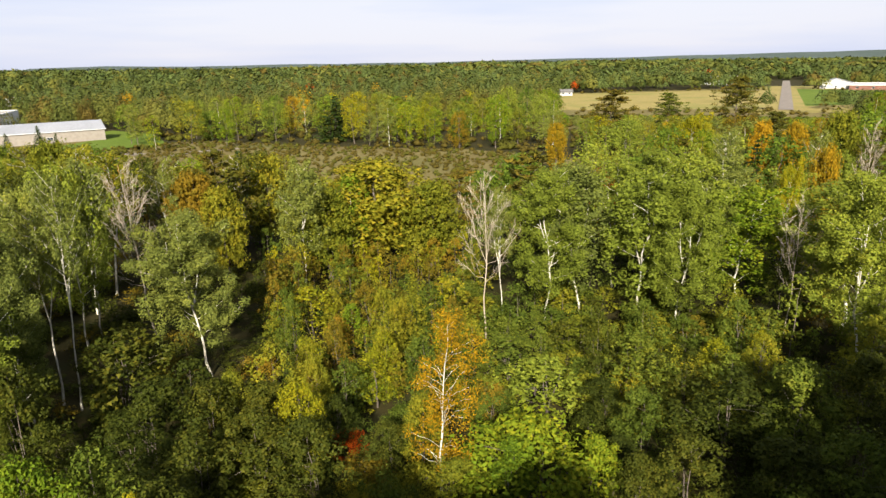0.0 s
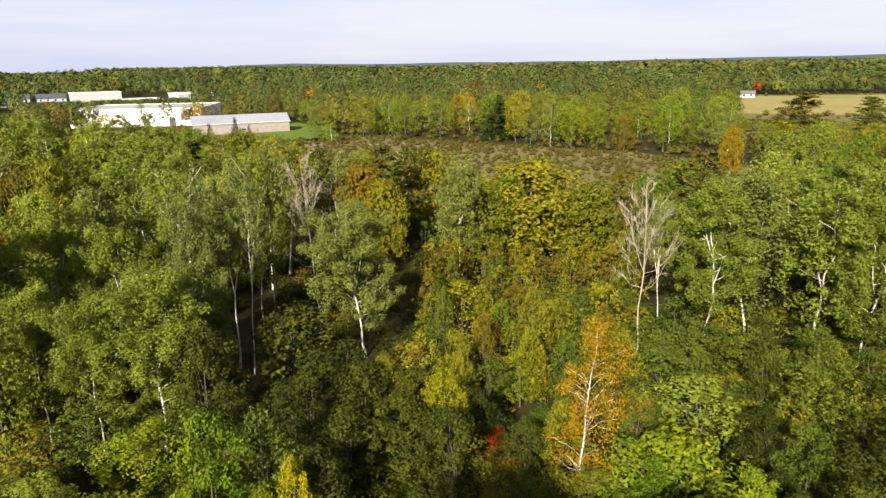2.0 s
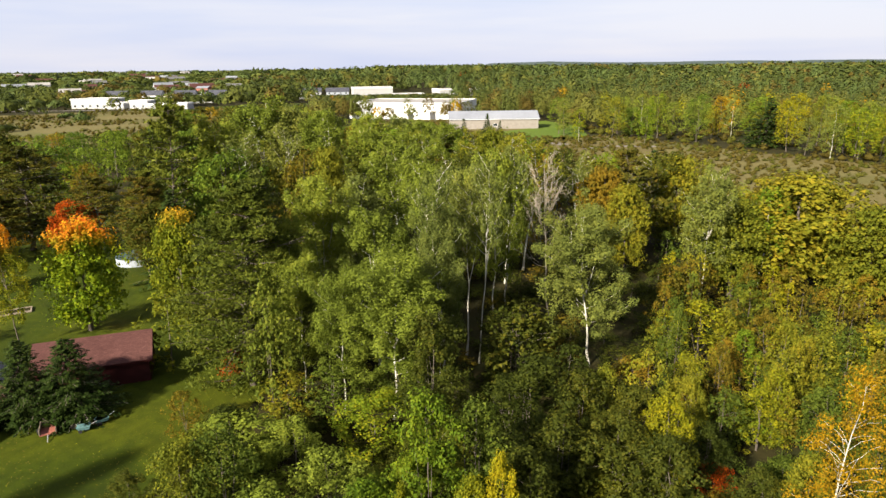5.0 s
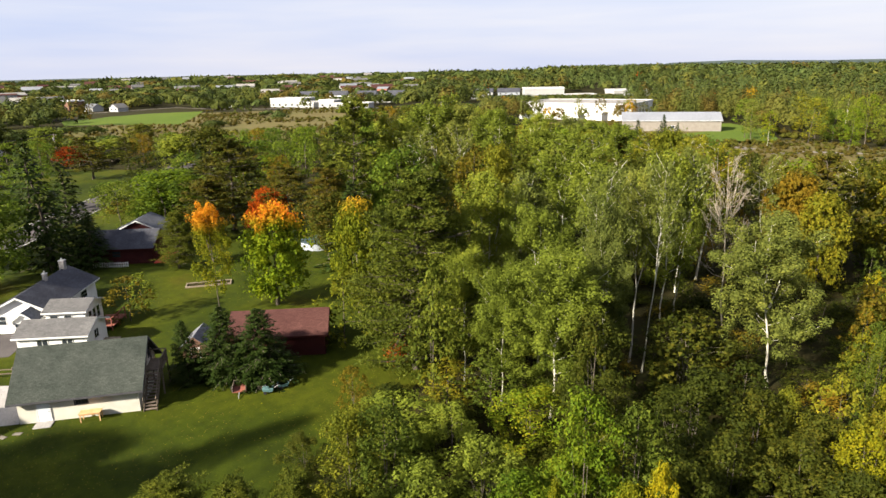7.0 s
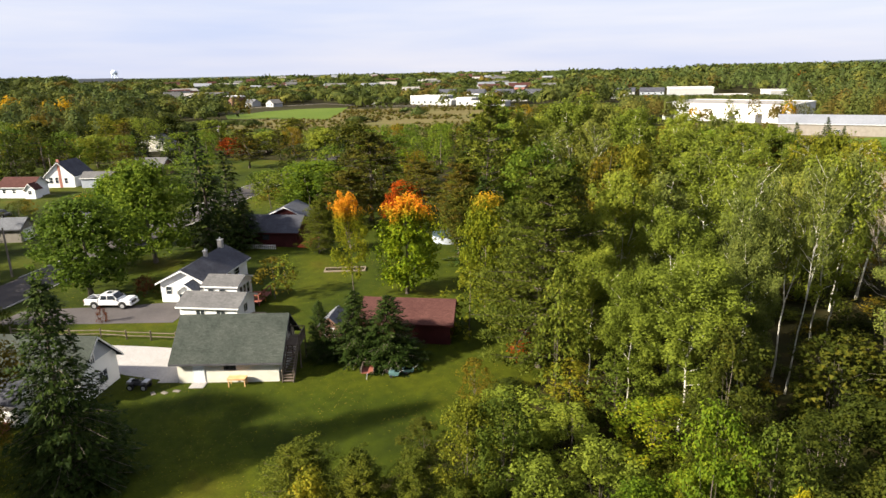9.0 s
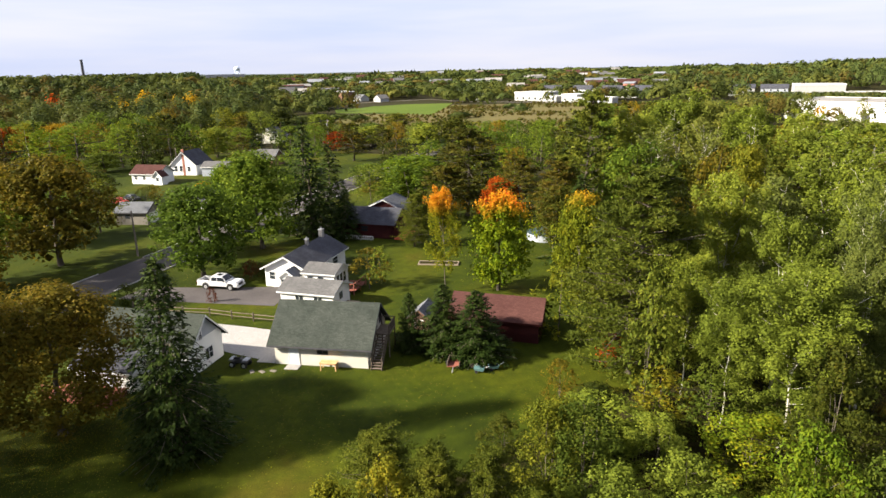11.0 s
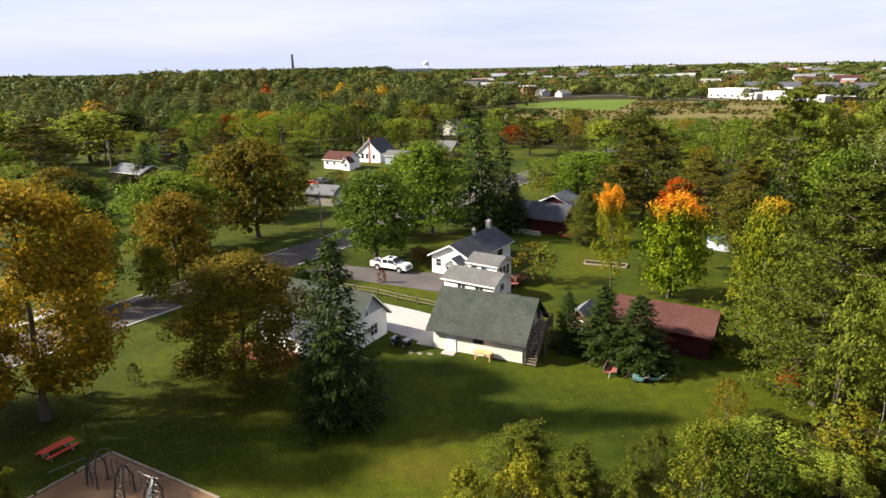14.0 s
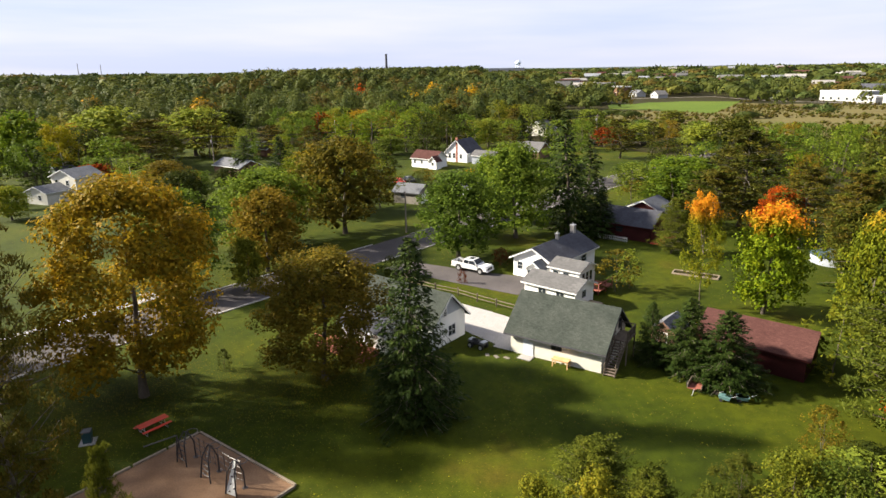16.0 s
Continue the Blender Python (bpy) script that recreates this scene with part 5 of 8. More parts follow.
part("grille", boxes((2.90, -0.55, 0.62, 2.965, 0.55, 0.98), bevel=0.02), M_BLACK, truck)
part("bumper", boxes((2.88, -0.95, 0.42, 3.06, 0.95, 0.60), (-3.08, -0.95, 0.45, -2.93, 0.95, 0.62), bevel=0.03), M_RIM, truck, "chrome bumpers")


def car(x, y, ang, colour, label):
    ob = thing("car", pose(x, y, 0.05, 0, 0, ang), label, "car", "parked cars")
    bm = bmesh.new()
    taper_box(bm, -2.15, 2.15, 0.86, 0.35, 0.82, -2.1, 2.05, 0.84)
    taper_box(bm, -1.6, 1.0, 0.82, 0.82, 1.42, -1.05, 0.4, 0.62)
    bmesh.ops.bevel(bm, geom=bm.edges[:], offset=0.06, segments=2, affect="EDGES")
    part("body", bm, colour, ob)
    bm = bmesh.new()
    taper_box(bm, -1.45, 0.88, 0.835, 0.90, 1.34, -1.08, 0.46, 0.67)
    part("window", bm, M_GLASS, ob)
    for sx in (-1.3, 1.35):
        for sy in (-0.78, 0.78):
            wheel(ob, sx, sy, 0.33, 0.2)
    return ob


car(-157.5, -17.6, 40, M_REDPAINT, "red car parked on the grass lane")
car(-160.5, -15.2, 40, M_BLACK, "black car parked on the grass lane")
car(-131.0, -28.5, 40, M_WHITECAR, "white car parked under the oak")

# split-rail fence between the lawns
FENCE = [(-82.3, -9.6), (-80.0, -6.9), (-77.9, -3.9), (-76.1, -0.9), (-74.0, 1.5), (-72.2, 3.8), (-70.4, 6.1)]
fence = thing("fence", pose(0, 0, 0), "weathered split-rail fence between the lawns", "fence")
for x, y in FENCE:
    part("post", boxes((x - 0.08, y - 0.08, 0, x + 0.08, y + 0.08, 1.15), bevel=0.02), M_WOOD, fence)
for (x0, y0), (x1, y1) in zip(FENCE, FENCE[1:]):
    for z in (0.45, 0.88):
        part("rail", rod(bmesh.new(), (x0, y0, z), (x1, y1, z + 0.03), 0.055, 6), M_WOOD, fence)

# loft stairs and landing on the garage's gable
stairs = thing("staircase", pose(*loc2(-59.8, 4.8, A1, 9.5, 0), 0, 0, 0, A1), "weathered wooden outside stairs and landing of the garage", "stairs")
for i in range(12):
    part("tread", boxes((0.35, -0.3 + i * 0.24, 0.16 + i * 0.19, 1.35, -0.02 + i * 0.24, 0.20 + i * 0.19)), M_WOOD, stairs)
for x in (0.30, 1.36):
    bm = bmesh.new()
    prism(bm, [(-0.35, 0.0), (-0.05, 0.0), (2.85, 2.30), (2.85, 2.55), (2.65, 2.55), (-0.35, 0.22)], x, x + 0.045)
    bmesh.ops.transform(bm, matrix=Matrix(((0, 1, 0, 0), (1, 0, 0, 0), (0, 0, 1, 0), (0, 0, 0, 1))), verts=bm.verts)
    part("stringer", bm, M_WOOD, stairs)
    part("handrail", rod(bmesh.new(), (x + 0.02, -0.25, 1.05), (x + 0.02, 2.75, 3.40), 0.045, 6), M_WOOD, stairs)
    for i in range(5):
        part("baluster", boxes((x, -0.2 + i * 0.66, 0.2 + i * 0.52, x + 0.05, -0.14 + i * 0.66, 1.09 + i * 0.52)), M_WOOD, stairs)
part("landing", boxes((0.02, 2.72, 2.42, 1.55, 5.3, 2.54)), M_WOOD, stairs)
for x, y in ((1.45, 2.8), (1.45, 5.2), (0.1, 5.2)):
    part("post", boxes((x - 0.06, y - 0.06, 0, x + 0.06, y + 0.06, 3.5)), M_WOOD, stairs)
part("handrail", boxes((1.42, 2.74, 3.42, 1.50, 5.26, 3.50), (0.06, 5.17, 3.42, 1.42, 5.25, 3.50)), M_WOOD, stairs)
for i in range(14):
    part("baluster", boxes((1.44, 2.9 + i * 0.165, 2.54, 1.48, 2.94 + i * 0.165, 3.42)), M_WOOD, stairs)

# work table at the garage wall
table = thing("work_table", pose(*loc2(-59.8, 4.8, A1, 4.9, -1.05), 0, 0, 0, A1), "plain pine work table at the garage wall", "table")
for k in range(5):
    part("board", boxes((0, k * 0.165, 0.80, 1.7, k * 0.165 + 0.155, 0.85)), M_TABLEWOOD, table)
for x in (0.06, 1.56):
    for y in (0.05, 0.70):
        part("leg", boxes((x, y, 0, x + 0.09, y + 0.09, 0.80)), M_TABLEWOOD, table)
part("apron", boxes((0.05, 0.03, 0.70, 1.65, 0.07, 0.80), (0.05, 0.75, 0.70, 1.65, 0.79, 0.80)), M_TABLEWOOD, table)
step = thing("doorstep", pose(*loc2(-59.8, 4.8, A1, 1.3, -1.15), 0.02, 0, 0, A1), "concrete slab at the garage door", "doorstep")
part("slab", boxes((0, 0, 0, 1.4, 1.1, 0.08), bevel=0.02), M_CONCRETE, step)
for u, v in ((-0.6, -1.6), (-1.6, -1.9), (-2.6, -2.0)):
    st = thing("stepping_stone", pose(*loc2(-59.8, 4.8, A1, u + 1.0, v), 0.0, 0, 0, A1 + 20 * u), "flat pale stepping stone in the grass", "stone", "stepping stones")
    part("stone", boxes((-0.35, -0.2, 0, 0.35, 0.2, 0.07), bevel=0.03), M_GRAVEL, st)

# quad bike beside the white house
quad = thing("quad_bike", pose(-60.7, 1.5, 0, 0, 0, 55), "black quad bike parked on the grass", "quad bike")
bm = bmesh.new()
taper_box(bm, -0.85, 0.85, 0.28, 0.40, 0.80, -0.75, 0.7, 0.22)
bmesh.ops.bevel(bm, geom=bm.edges[:], offset=0.06, segments=2, affect="EDGES")
part("body", bm, M_BLACK, quad)
part("seat", boxes((-0.65, -0.17, 0.80, 0.05, 0.17, 0.92), bevel=0.04), M_RUBBER, quad)
part("fender", boxes((-1.0, -0.55, 0.66, -0.35, 0.55, 0.72), (0.35, -0.55, 0.66, 1.0, 0.55, 0.72), bevel=0.03), M_BLACK, quad)
part("handlebar", rod(rod(bmesh.new(), (0.30, -0.42, 1.08), (0.30, 0.42, 1.08), 0.025), (0.42, 0, 0.7), (0.30, 0, 1.08), 0.03), M_BLACK, quad)
part("rack", boxes((0.45, -0.4, 0.80, 0.98, 0.4, 0.83), (-1.0, -0.4, 0.80, -0.6, 0.4, 0.83)), M_STEEL, quad)
for x in (-0.65, 0.65):
    for y in (-0.45, 0.45):
        wheel(quad, x, y, 0.30, 0.24)

# ramp and the pile of odds and ends by the spruces
ramp_ob = thing("loading_ramp", pose(-52.3, 20.9, 0, 0, 0, 60), "small wooden trailer tipped on the lawn", "trailer")
part("bed", boxes((-0.6, -0.9, 0.28, 0.6, 0.9, 0.36)), M_REDDECK, ramp_ob)
part("side_board", boxes((-0.62, -0.9, 0.36, -0.55, 0.9, 0.72), (0.55, -0.9, 0.36, 0.62, 0.9, 0.72), (-0.55, 0.83, 0.36, 0.55, 0.9, 0.72)), M_WOOD, ramp_ob)
part("tongue", rod(bmesh.new(), (0, -0.9, 0.3), (0, -1.7, 0.08), 0.04), M_STEEL, ramp_ob)
for y in (-0.7, 0.7):
    part("wheel", rod(bmesh.new(), (y, 0.1, 0.25), (y + 0.12 * (1 if y > 0 else -1), 0.1, 0.25), 0.25, 14), M_RUBBER, ramp_ob)
jrng = random.Random(4)
bucket = None
for i in range(9):
    x, y = -50.6 + jrng.uniform(-0.7, 0.7), 23.4 + jrng.uniform(-1.0, 1.0)
    k = i % 3
    if k == 0:
        b = thing("bucket", pose(x, y, 0, 0, 0, jrng.uniform(0, 90)), "white plastic bucket standing in the grass", "bucket", "buckets")
        part("pail", rod(bmesh.new(), (0, 0, 0), (0, 0, 0.38), 0.14, 12, 0.17), M_TRIM, b)
        part("rim", rod(bmesh.new(), (0, 0, 0.36), (0, 0, 0.40), 0.185, 12), M_TRIM, b)
    elif k == 1:
        b = thing("planter", pose(x, y, 0, 0, 0, jrng.uniform(0, 90)), "weathered wooden planter box among the odds and ends", "planter", "planters")
        part("box", boxes((-0.4, -0.2, 0, 0.4, -0.16, 0.3), (-0.4, 0.16, 0, 0.4, 0.2, 0.3), (-0.4, -0.16, 0, -0.36, 0.16, 0.3), (0.36, -0.16, 0, 0.4, 0.16, 0.3)), M_WOOD, b)
        part("soil", boxes((-0.36, -0.16, 0.0, 0.36, 0.16, 0.24)), M_FLOOR, b)
    else:
        b = thing("garden_cart", pose(x, y, 0, 0, 0, jrng.uniform(0, 90)), "teal garden cart with small wheels", "cart", "carts")
        part("tub", taper_box(bmesh.new(), -0.4, 0.4, 0.25, 0.22, 0.52, -0.5, 0.5, 0.33), M_CART, b)
        part("handle", rod(bmesh.new(), (0.5, 0, 0.5), (1.0, 0, 0.75), 0.02), M_STEEL, b)
        for s in (-0.28, 0.28):
            part("wheel", rod(bmesh.new(), (-0.25, s, 0.15), (-0.25, s * 1.2, 0.15), 0.15, 10), M_RUBBER, b)

# decks of the houses
deck = thing("deck", pose(*loc2(-66.3, -12.6, ang_of(0.58, 0.81), 1.0, -6.2), 0, 0, 0, ang_of(0.58, 0.81)), "red-stained wooden deck with a railing", "deck")
for k in range(17):
    part("board", boxes((0, k * 0.15, 0.50, 6.6, k * 0.15 + 0.14, 0.54)), M_REDDECK, deck)
part("skirt", boxes((0, -0.06, 0, 6.6, -0.02, 0.5), (6.62, -0.02, 0, 6.66, 2.5, 0.5)), M_REDDECK, deck)
for i in range(8):
    part("post", boxes((i * 0.94 - 0.04, -0.08, 0.5, i * 0.94 + 0.04, 0.0, 1.45)), M_REDDECK, deck)
part("handrail", boxes((-0.1, -0.1, 1.45, 6.7, 0.02, 1.50)), M_REDDECK, deck)
deck2 = thing("deck", pose(*loc2(-84.8, 6.6, A2, 10.9, -0.6), 0, 0, 0, A2), "small brown wooden deck beside the white house", "deck")
part("platform", boxes((0, 0, 0.45, 2.4, 4.0, 0.55)), M_REDDECK, deck2)
for x, y in ((0.1, 0.1), (2.3, 0.1), (2.3, 3.9), (2.3, 2.0)):
    part("post", boxes((x - 0.05, y - 0.05, 0, x + 0.05, y + 0.05, 1.5)), M_REDDECK, deck2)
part("handrail", boxes((2.24, 0.06, 1.42, 2.36, 3.94, 1.5), (0.06, 0.04, 1.42, 2.24, 0.12, 1.5)), M_REDDECK, deck2)
deck3 = thing("step_platform", pose(*loc2(-75.2, 7.4, A2, 7.1, 0.9), 0, 0, 0, A2), "pale wooden platform beside the low garage", "platform")
part("platform", boxes((0, 0, 0.3, 1.7, 2.8, 0.42), bevel=0.01), M_TIMBER, deck3)
part("leg", boxes((0.1, 0.1, 0, 0.2, 0.2, 0.3), (1.5, 0.1, 0, 1.6, 0.2, 0.3), (1.5, 2.6, 0, 1.6, 2.7, 0.3), (0.1, 2.6, 0, 0.2, 2.7, 0.3)), M_TIMBER, deck3)
for u in (0.35, 0.95):
    b = thing("barrel", pose(*loc2(-75.2, 7.4, A2, 7.1 + u, 0.5), 0), "dark plastic rain barrel", "barrel", "barrels")
    part("drum", rod(rod(bmesh.new(), (0, 0, 0), (0, 0, 0.45), 0.26, 14, 0.30), (0, 0, 0.45), (0, 0, 0.9), 0.30, 14, 0.26), M_BLACK, b)
skirt = thing("deck", pose(*loc2(-106.4, 22.5, A2, 9.1, -0.2), 0, 0, 0, A2), "red-edged patio beside the dark red house", "deck")
part("platform", boxes((0, 0, 0, 1.8, 6.6, 0.2), bevel=0.02), M_REDPAINT, skirt)
rail = thing("railing", pose(*loc2(-106.4, 22.5, A2, 0.6, -1.6), 0, 0, 0, A2), "white picket railing before the dark red house", "railing")
for i in range(16):
    part("picket", boxes((i * 0.34, 0, 0, i * 0.34 + 0.10, 0.04, 0.85)), M_TRIM, rail)
part("rail", boxes((0, 0.045, 0.2, 5.2, 0.08, 0.28), (0, 0.045, 0.62, 5.2, 0.08, 0.70)), M_TRIM, rail)
bed = thing("garden_bed", pose(-84.5, 31.5, 0, 0, 0, 62), "low timber-edged garden bed on the lawn", "garden bed")
part("edging", boxes((-3, -0.9, 0, 3, -0.75, 0.22), (-3, 0.75, 0, 3, 0.9, 0.22), (-3, -0.75, 0, -2.85, 0.75, 0.22), (2.85, -0.75, 0, 3, 0.75, 0.22)), M_TIMBER, bed)
part("soil", boxes((-2.85, -0.75, 0, 2.85, 0.75, 0.12)), M_FLOOR, bed)
pool = thing("swimming_pool", pose(-90.5, 53.0, 0), "round above-ground pool under a grey-teal cover", "pool")
part("wall", rod(bmesh.new(), (0, 0, 0), (0, 0, 1.15), 3.0, 28), M_GREYWALL, pool)
part("cover", rod(bmesh.new(), (0, 0, 1.151), (0, 0, 1.2), 3.08, 28), paint("pool_cover", (0.05, 0.075, 0.08), 0.9), pool)

# ---- the park ----
AP = ang_of(0.565, 0.825)
px0, py0 = -44.1, -20.85
play = thing("playground", pose(px0, py0, 0, 0, 0, AP), "wood-chip playground surface with a timber border", "playground", kind="structure")
part("wood_chips", boxes((0.1, -14.0, 0.0, 11.4, -0.1, 0.07)), M_CHIPS, play)
for i in range(5):
    part("border_timber", boxes((i * 2.3 + 0.01, -0.1, 0, i * 2.3 + 2.29, 0.1, 0.2), bevel=0.02), M_TIMBER, play)
    part("border_timber", boxes((11.42, -2.8 * (i + 1) + 0.11, 0, 11.62, -2.8 * i - 0.12, 0.2), bevel=0.02), M_TIMBER, play)
    part("border_timber", boxes((-0.12, -2.8 * (i + 1) + 0.11, 0, 0.08, -2.8 * i - 0.12, 0.2), bevel=0.02), M_TIMBER, play)


def curve_rod(bm, pts, r, sides=6):
    v, f = tube(np.array(pts, float), np.full(len(pts), r), sides)
    vs = [bm.verts.new(p) for p in v]
    for q in f:
        bm.faces.new([vs[i] for i in q])
    return bm


def arch(a, b, c, h, panel):
    """A climber: two legs that lean together over a rung ladder or panel, and a third that carries the top ring."""
    ax, ay = a
    m = pose(ax, ay, 0)
    ob = thing("climber", m, "dark steel climbing arch with rungs on the wood chips" if not panel else "dark steel climbing arch with a pale holed panel", "climber", "climbers")
    B = Vector((b[0] - ax, b[1] - ay, 0))
    C = Vector((c[0] - ax, c[1] - ay, 0))
    top = (B / 2 + C) / 2 + Vector((0, 0, h))
    side = B.normalized() * 0.16
    for p0, e in ((Vector((0, 0, 0)), -side), (B, side)):
        t1 = p0.lerp(top + e, 0.55) + Vector((0, 0, 0.35)) - C.normalized() * 0.12
        part("leg", curve_rod(bmesh.new(), [p0, p0.lerp(t1, 0.5) + Vector((0, 0, 0.1)), t1, top + e], 0.055), M_PLAYSTEEL, ob)
    part("leg", curve_rod(bmesh.new(), [C, C + Vector((0, 0, h * 0.55)), top.lerp(C, 0.3) + Vector((0, 0, h * 0.27)), top], 0.055), M_PLAYSTEEL, ob)
    part("foot_plate", rod(bmesh.new(), C + Vector((0, 0, 0.06)), C + Vector((0, 0, 0.10)), 0.2, 12), M_PLAYSTEEL, ob)
    ring = [top + C.normalized() * 0.45 + Vector((0.42 * math.cos(k * math.pi / 6), 0.42 * math.sin(k * math.pi / 6), -0.12)) for k in range(13)]
    part("ring", curve_rod(bmesh.new(), ring, 0.03), M_PLAYSTEEL, ob)
    if panel:
        bm = bmesh.new()
        e = side * 0.9
        pts = [Vector((0, 0, 0.15)), B + Vector((0, 0, 0.15)), B.lerp(top, 0.5) + Vector((0, 0, 0.22)), top + e * 0.5, top - e * 0.5, top * 0.5 + Vector((0, 0, 0.22))]
        f = bm.faces.new([bm.verts.new(p) for p in pts])
        bmesh.ops.triangulate(bm, faces=bm.faces[:])
        bmesh.ops.solidify(bm, geom=bm.faces[:], thickness=0.05)
        pn = part("panel", bm, M_BLUEPANEL, ob, "pale climbing panel with dark holds")
        for k in range(7):
            q = B * (0.3 + 0.4 * (k % 2)) * (1 - 0.08 * k) + top * (0.10 + 0.11 * k) * 0.95 + Vector((0, 0, 0.15))
            bm = bmesh.new()
            bmesh.ops.create_icosphere(bm, subdivisions=1, radius=0.09, matrix=Matrix.Translation(q))
            part("hold", bm, M_PLAYSTEEL, pn)
    else:
        for k in range(6):
            s = 0.12 + 0.13 * k
            part("rung", rod(bmesh.new(), Vector((0, 0, 0)).lerp(top - side, s) + Vector((0, 0, 0.16)), B.lerp(top + side, s) + Vector((0, 0, 0.16)), 0.03, 6), M_PLAYSTEEL, ob)
    return ob


arch((-40.16, -20.95), (-39.55, -19.96), (-40.83, -19.81), 2.5, False)
arch((-38.37, -18.41), (-37.66, -17.42), (-39.15, -17.37), 2.5, False)
arch((-36.58, -15.93), (-36.22, -15.04), (-37.30, -14.82), 2.5, True)
for (x0, y0), (x1, y1) in (((-40.5, -19.6), (-39.2, -17.6)), ((-38.9, -17.2), (-37.4, -15.0))):
    net = thing("climbing_net", pose(0, 0, 0), "dark rope net hung between the climbing arches", "climbing net", "climbing nets")
    d = Vector((x1 - x0, y1 - y0, 0))
    for k in range(4):
        z = 0.6 + 0.5 * k
        part("rope", curve_rod(bmesh.new(), [Vector((x0, y0, z)) + d * s - Vector((0, 0, 0.15 * math.sin(math.pi * s))) for s in (0, 0.25, 0.5, 0.75, 1.0)], 0.022, 4), M_PLAYSTEEL, net)
    for k in range(5):
        q = Vector((x0, y0, 0)) + d * (k / 4)
        part("rope", rod(bmesh.new(), q + Vector((0, 0, 0.5)), q + Vector((0, 0, 2.1)), 0.022, 4), M_PLAYSTEEL, net)
swing = thing("playground_beam", pose(-38.8, -22.5, 0, 0, 0, -40), "dark steel beam of a playground frame", "playground frame")
part("beam", rod(bmesh.new(), (-2.4, 0, 2.0), (0, 0, 2.2), 0.05), M_PLAYSTEEL, swing)
part("post", rod(rod(bmesh.new(), (-2.4, -0.5, 0), (-2.4, 0, 2.0), 0.05), (-2.4, 0.5, 0), (-2.4, 0, 2.0), 0.05), M_PLAYSTEEL, swing)

pt = thing("picnic_table", pose(-44.55, -24.9, 0, 0, 0, ang_of(-0.82, 0.575)), "red picnic table with attached benches on the lawn", "picnic table")
for k in range(5):
    part("top_board", boxes((-1.22, -0.375 + k * 0.152, 0.73, 1.22, -0.375 + k * 0.152 + 0.142, 0.77)), M_REDPAINT, pt)
for s in (-1, 1):
    for k in range(2):
        y = s * 0.66 + (k - 0.5) * 0.15
        part("bench_board", boxes((-1.22, y - 0.068, 0.43, 1.22, y + 0.068, 0.47)), M_REDPAINT, pt)
for x in (-0.85, 0.85):
    part("frame", curve_rod(curve_rod(bmesh.new(), [(x, -0.72, 0.42), (x, -0.66, 0.05), (x, -0.30, 0.05), (x, -0.28, 0.72)], 0.03), [(x, 0.72, 0.42), (x, 0.66, 0.05), (x, 0.30, 0.05), (x, 0.28, 0.72)], 0.03), M_STEEL, pt)
    part("brace", rod(bmesh.new(), (x, -0.72, 0.41), (x, 0.72, 0.41), 0.025), M_STEEL, pt)
can = thing("litter_bin", pose(-42.67, -29.24, 0, 0, 0, 20), "dark teal litter bin with a dark lid", "bin")
part("body", taper_box(bmesh.new(), -0.30, 0.30, 0.30, 0.04, 0.95, -0.34, 0.34, 0.34), M_TEAL, can)
part("lid", boxes((-0.37, -0.37, 0.95, 0.37, 0.37, 1.05), bevel=0.04), M_BLACK, can)
part("slab", boxes((-0.6, -0.6, 0.0, 0.6, 0.6, 0.04)), M_CONCRETE, can)

# ---- poles and wires ----
def utility_pole(x, y, h, ang, arm=True, label="grey wooden utility pole with a crossarm"):
    ob = thing("utility_pole", pose(x, y, 0, 0, 0, ang), label, "utility pole", "utility poles")
    part("pole", rod(bmesh.new(), (0, 0, 0), (0, 0, h), 0.17, 10, 0.11), M_POLE, ob)
    if arm:
        ar = part("crossarm", boxes((-1.2, -0.06, h - 0.75, 1.2, 0.06, h - 0.6)), M_POLE, ob)
        for u in (-1.1, -0.45, 0.45, 1.1):
            part("insulator", rod(bmesh.new(), (u, 0, h - 0.6), (u, 0, h - 0.42), 0.05, 8), M_STEEL, ar)
        part("transformer", rod(bmesh.new(), (0.32, 0.15, h - 2.4), (0.32, 0.15, h - 1.5), 0.22, 12), M_STEEL, ob, "grey pole transformer")
    return ob


POLES = [(-160.0, -155.0, 9.4), (-194.5, -79.5, 9.0), (-228.0, -15.5, 9.8), (-258.0, 50.0, 9.4)]
for x, y, h in POLES:
    utility_pole(x, y, h, ang_of(-0.45, 0.89) + 90)
utility_pole(-108.6, -10.8, 7.4, 20, False, "plain wooden pole at the street corner")
utility_pole(-207.0, -6.0, 8.0, 20, False, "plain wooden pole behind the white house")


def wire(a, b, sag=1.0, r=0.02):
    ob = thing("cable", pose(0, 0, 0), "thin black overhead cable between the poles", "cable", "overhead cables")
    pts = [Vector(a).lerp(Vector(b), s) - Vector((0, 0, sag * 4 * s * (1 - s))) for s in np.linspace(0, 1, 12)]
    part("strand", curve_rod(bmesh.new(), pts, r, 4), M_WIRE, ob)


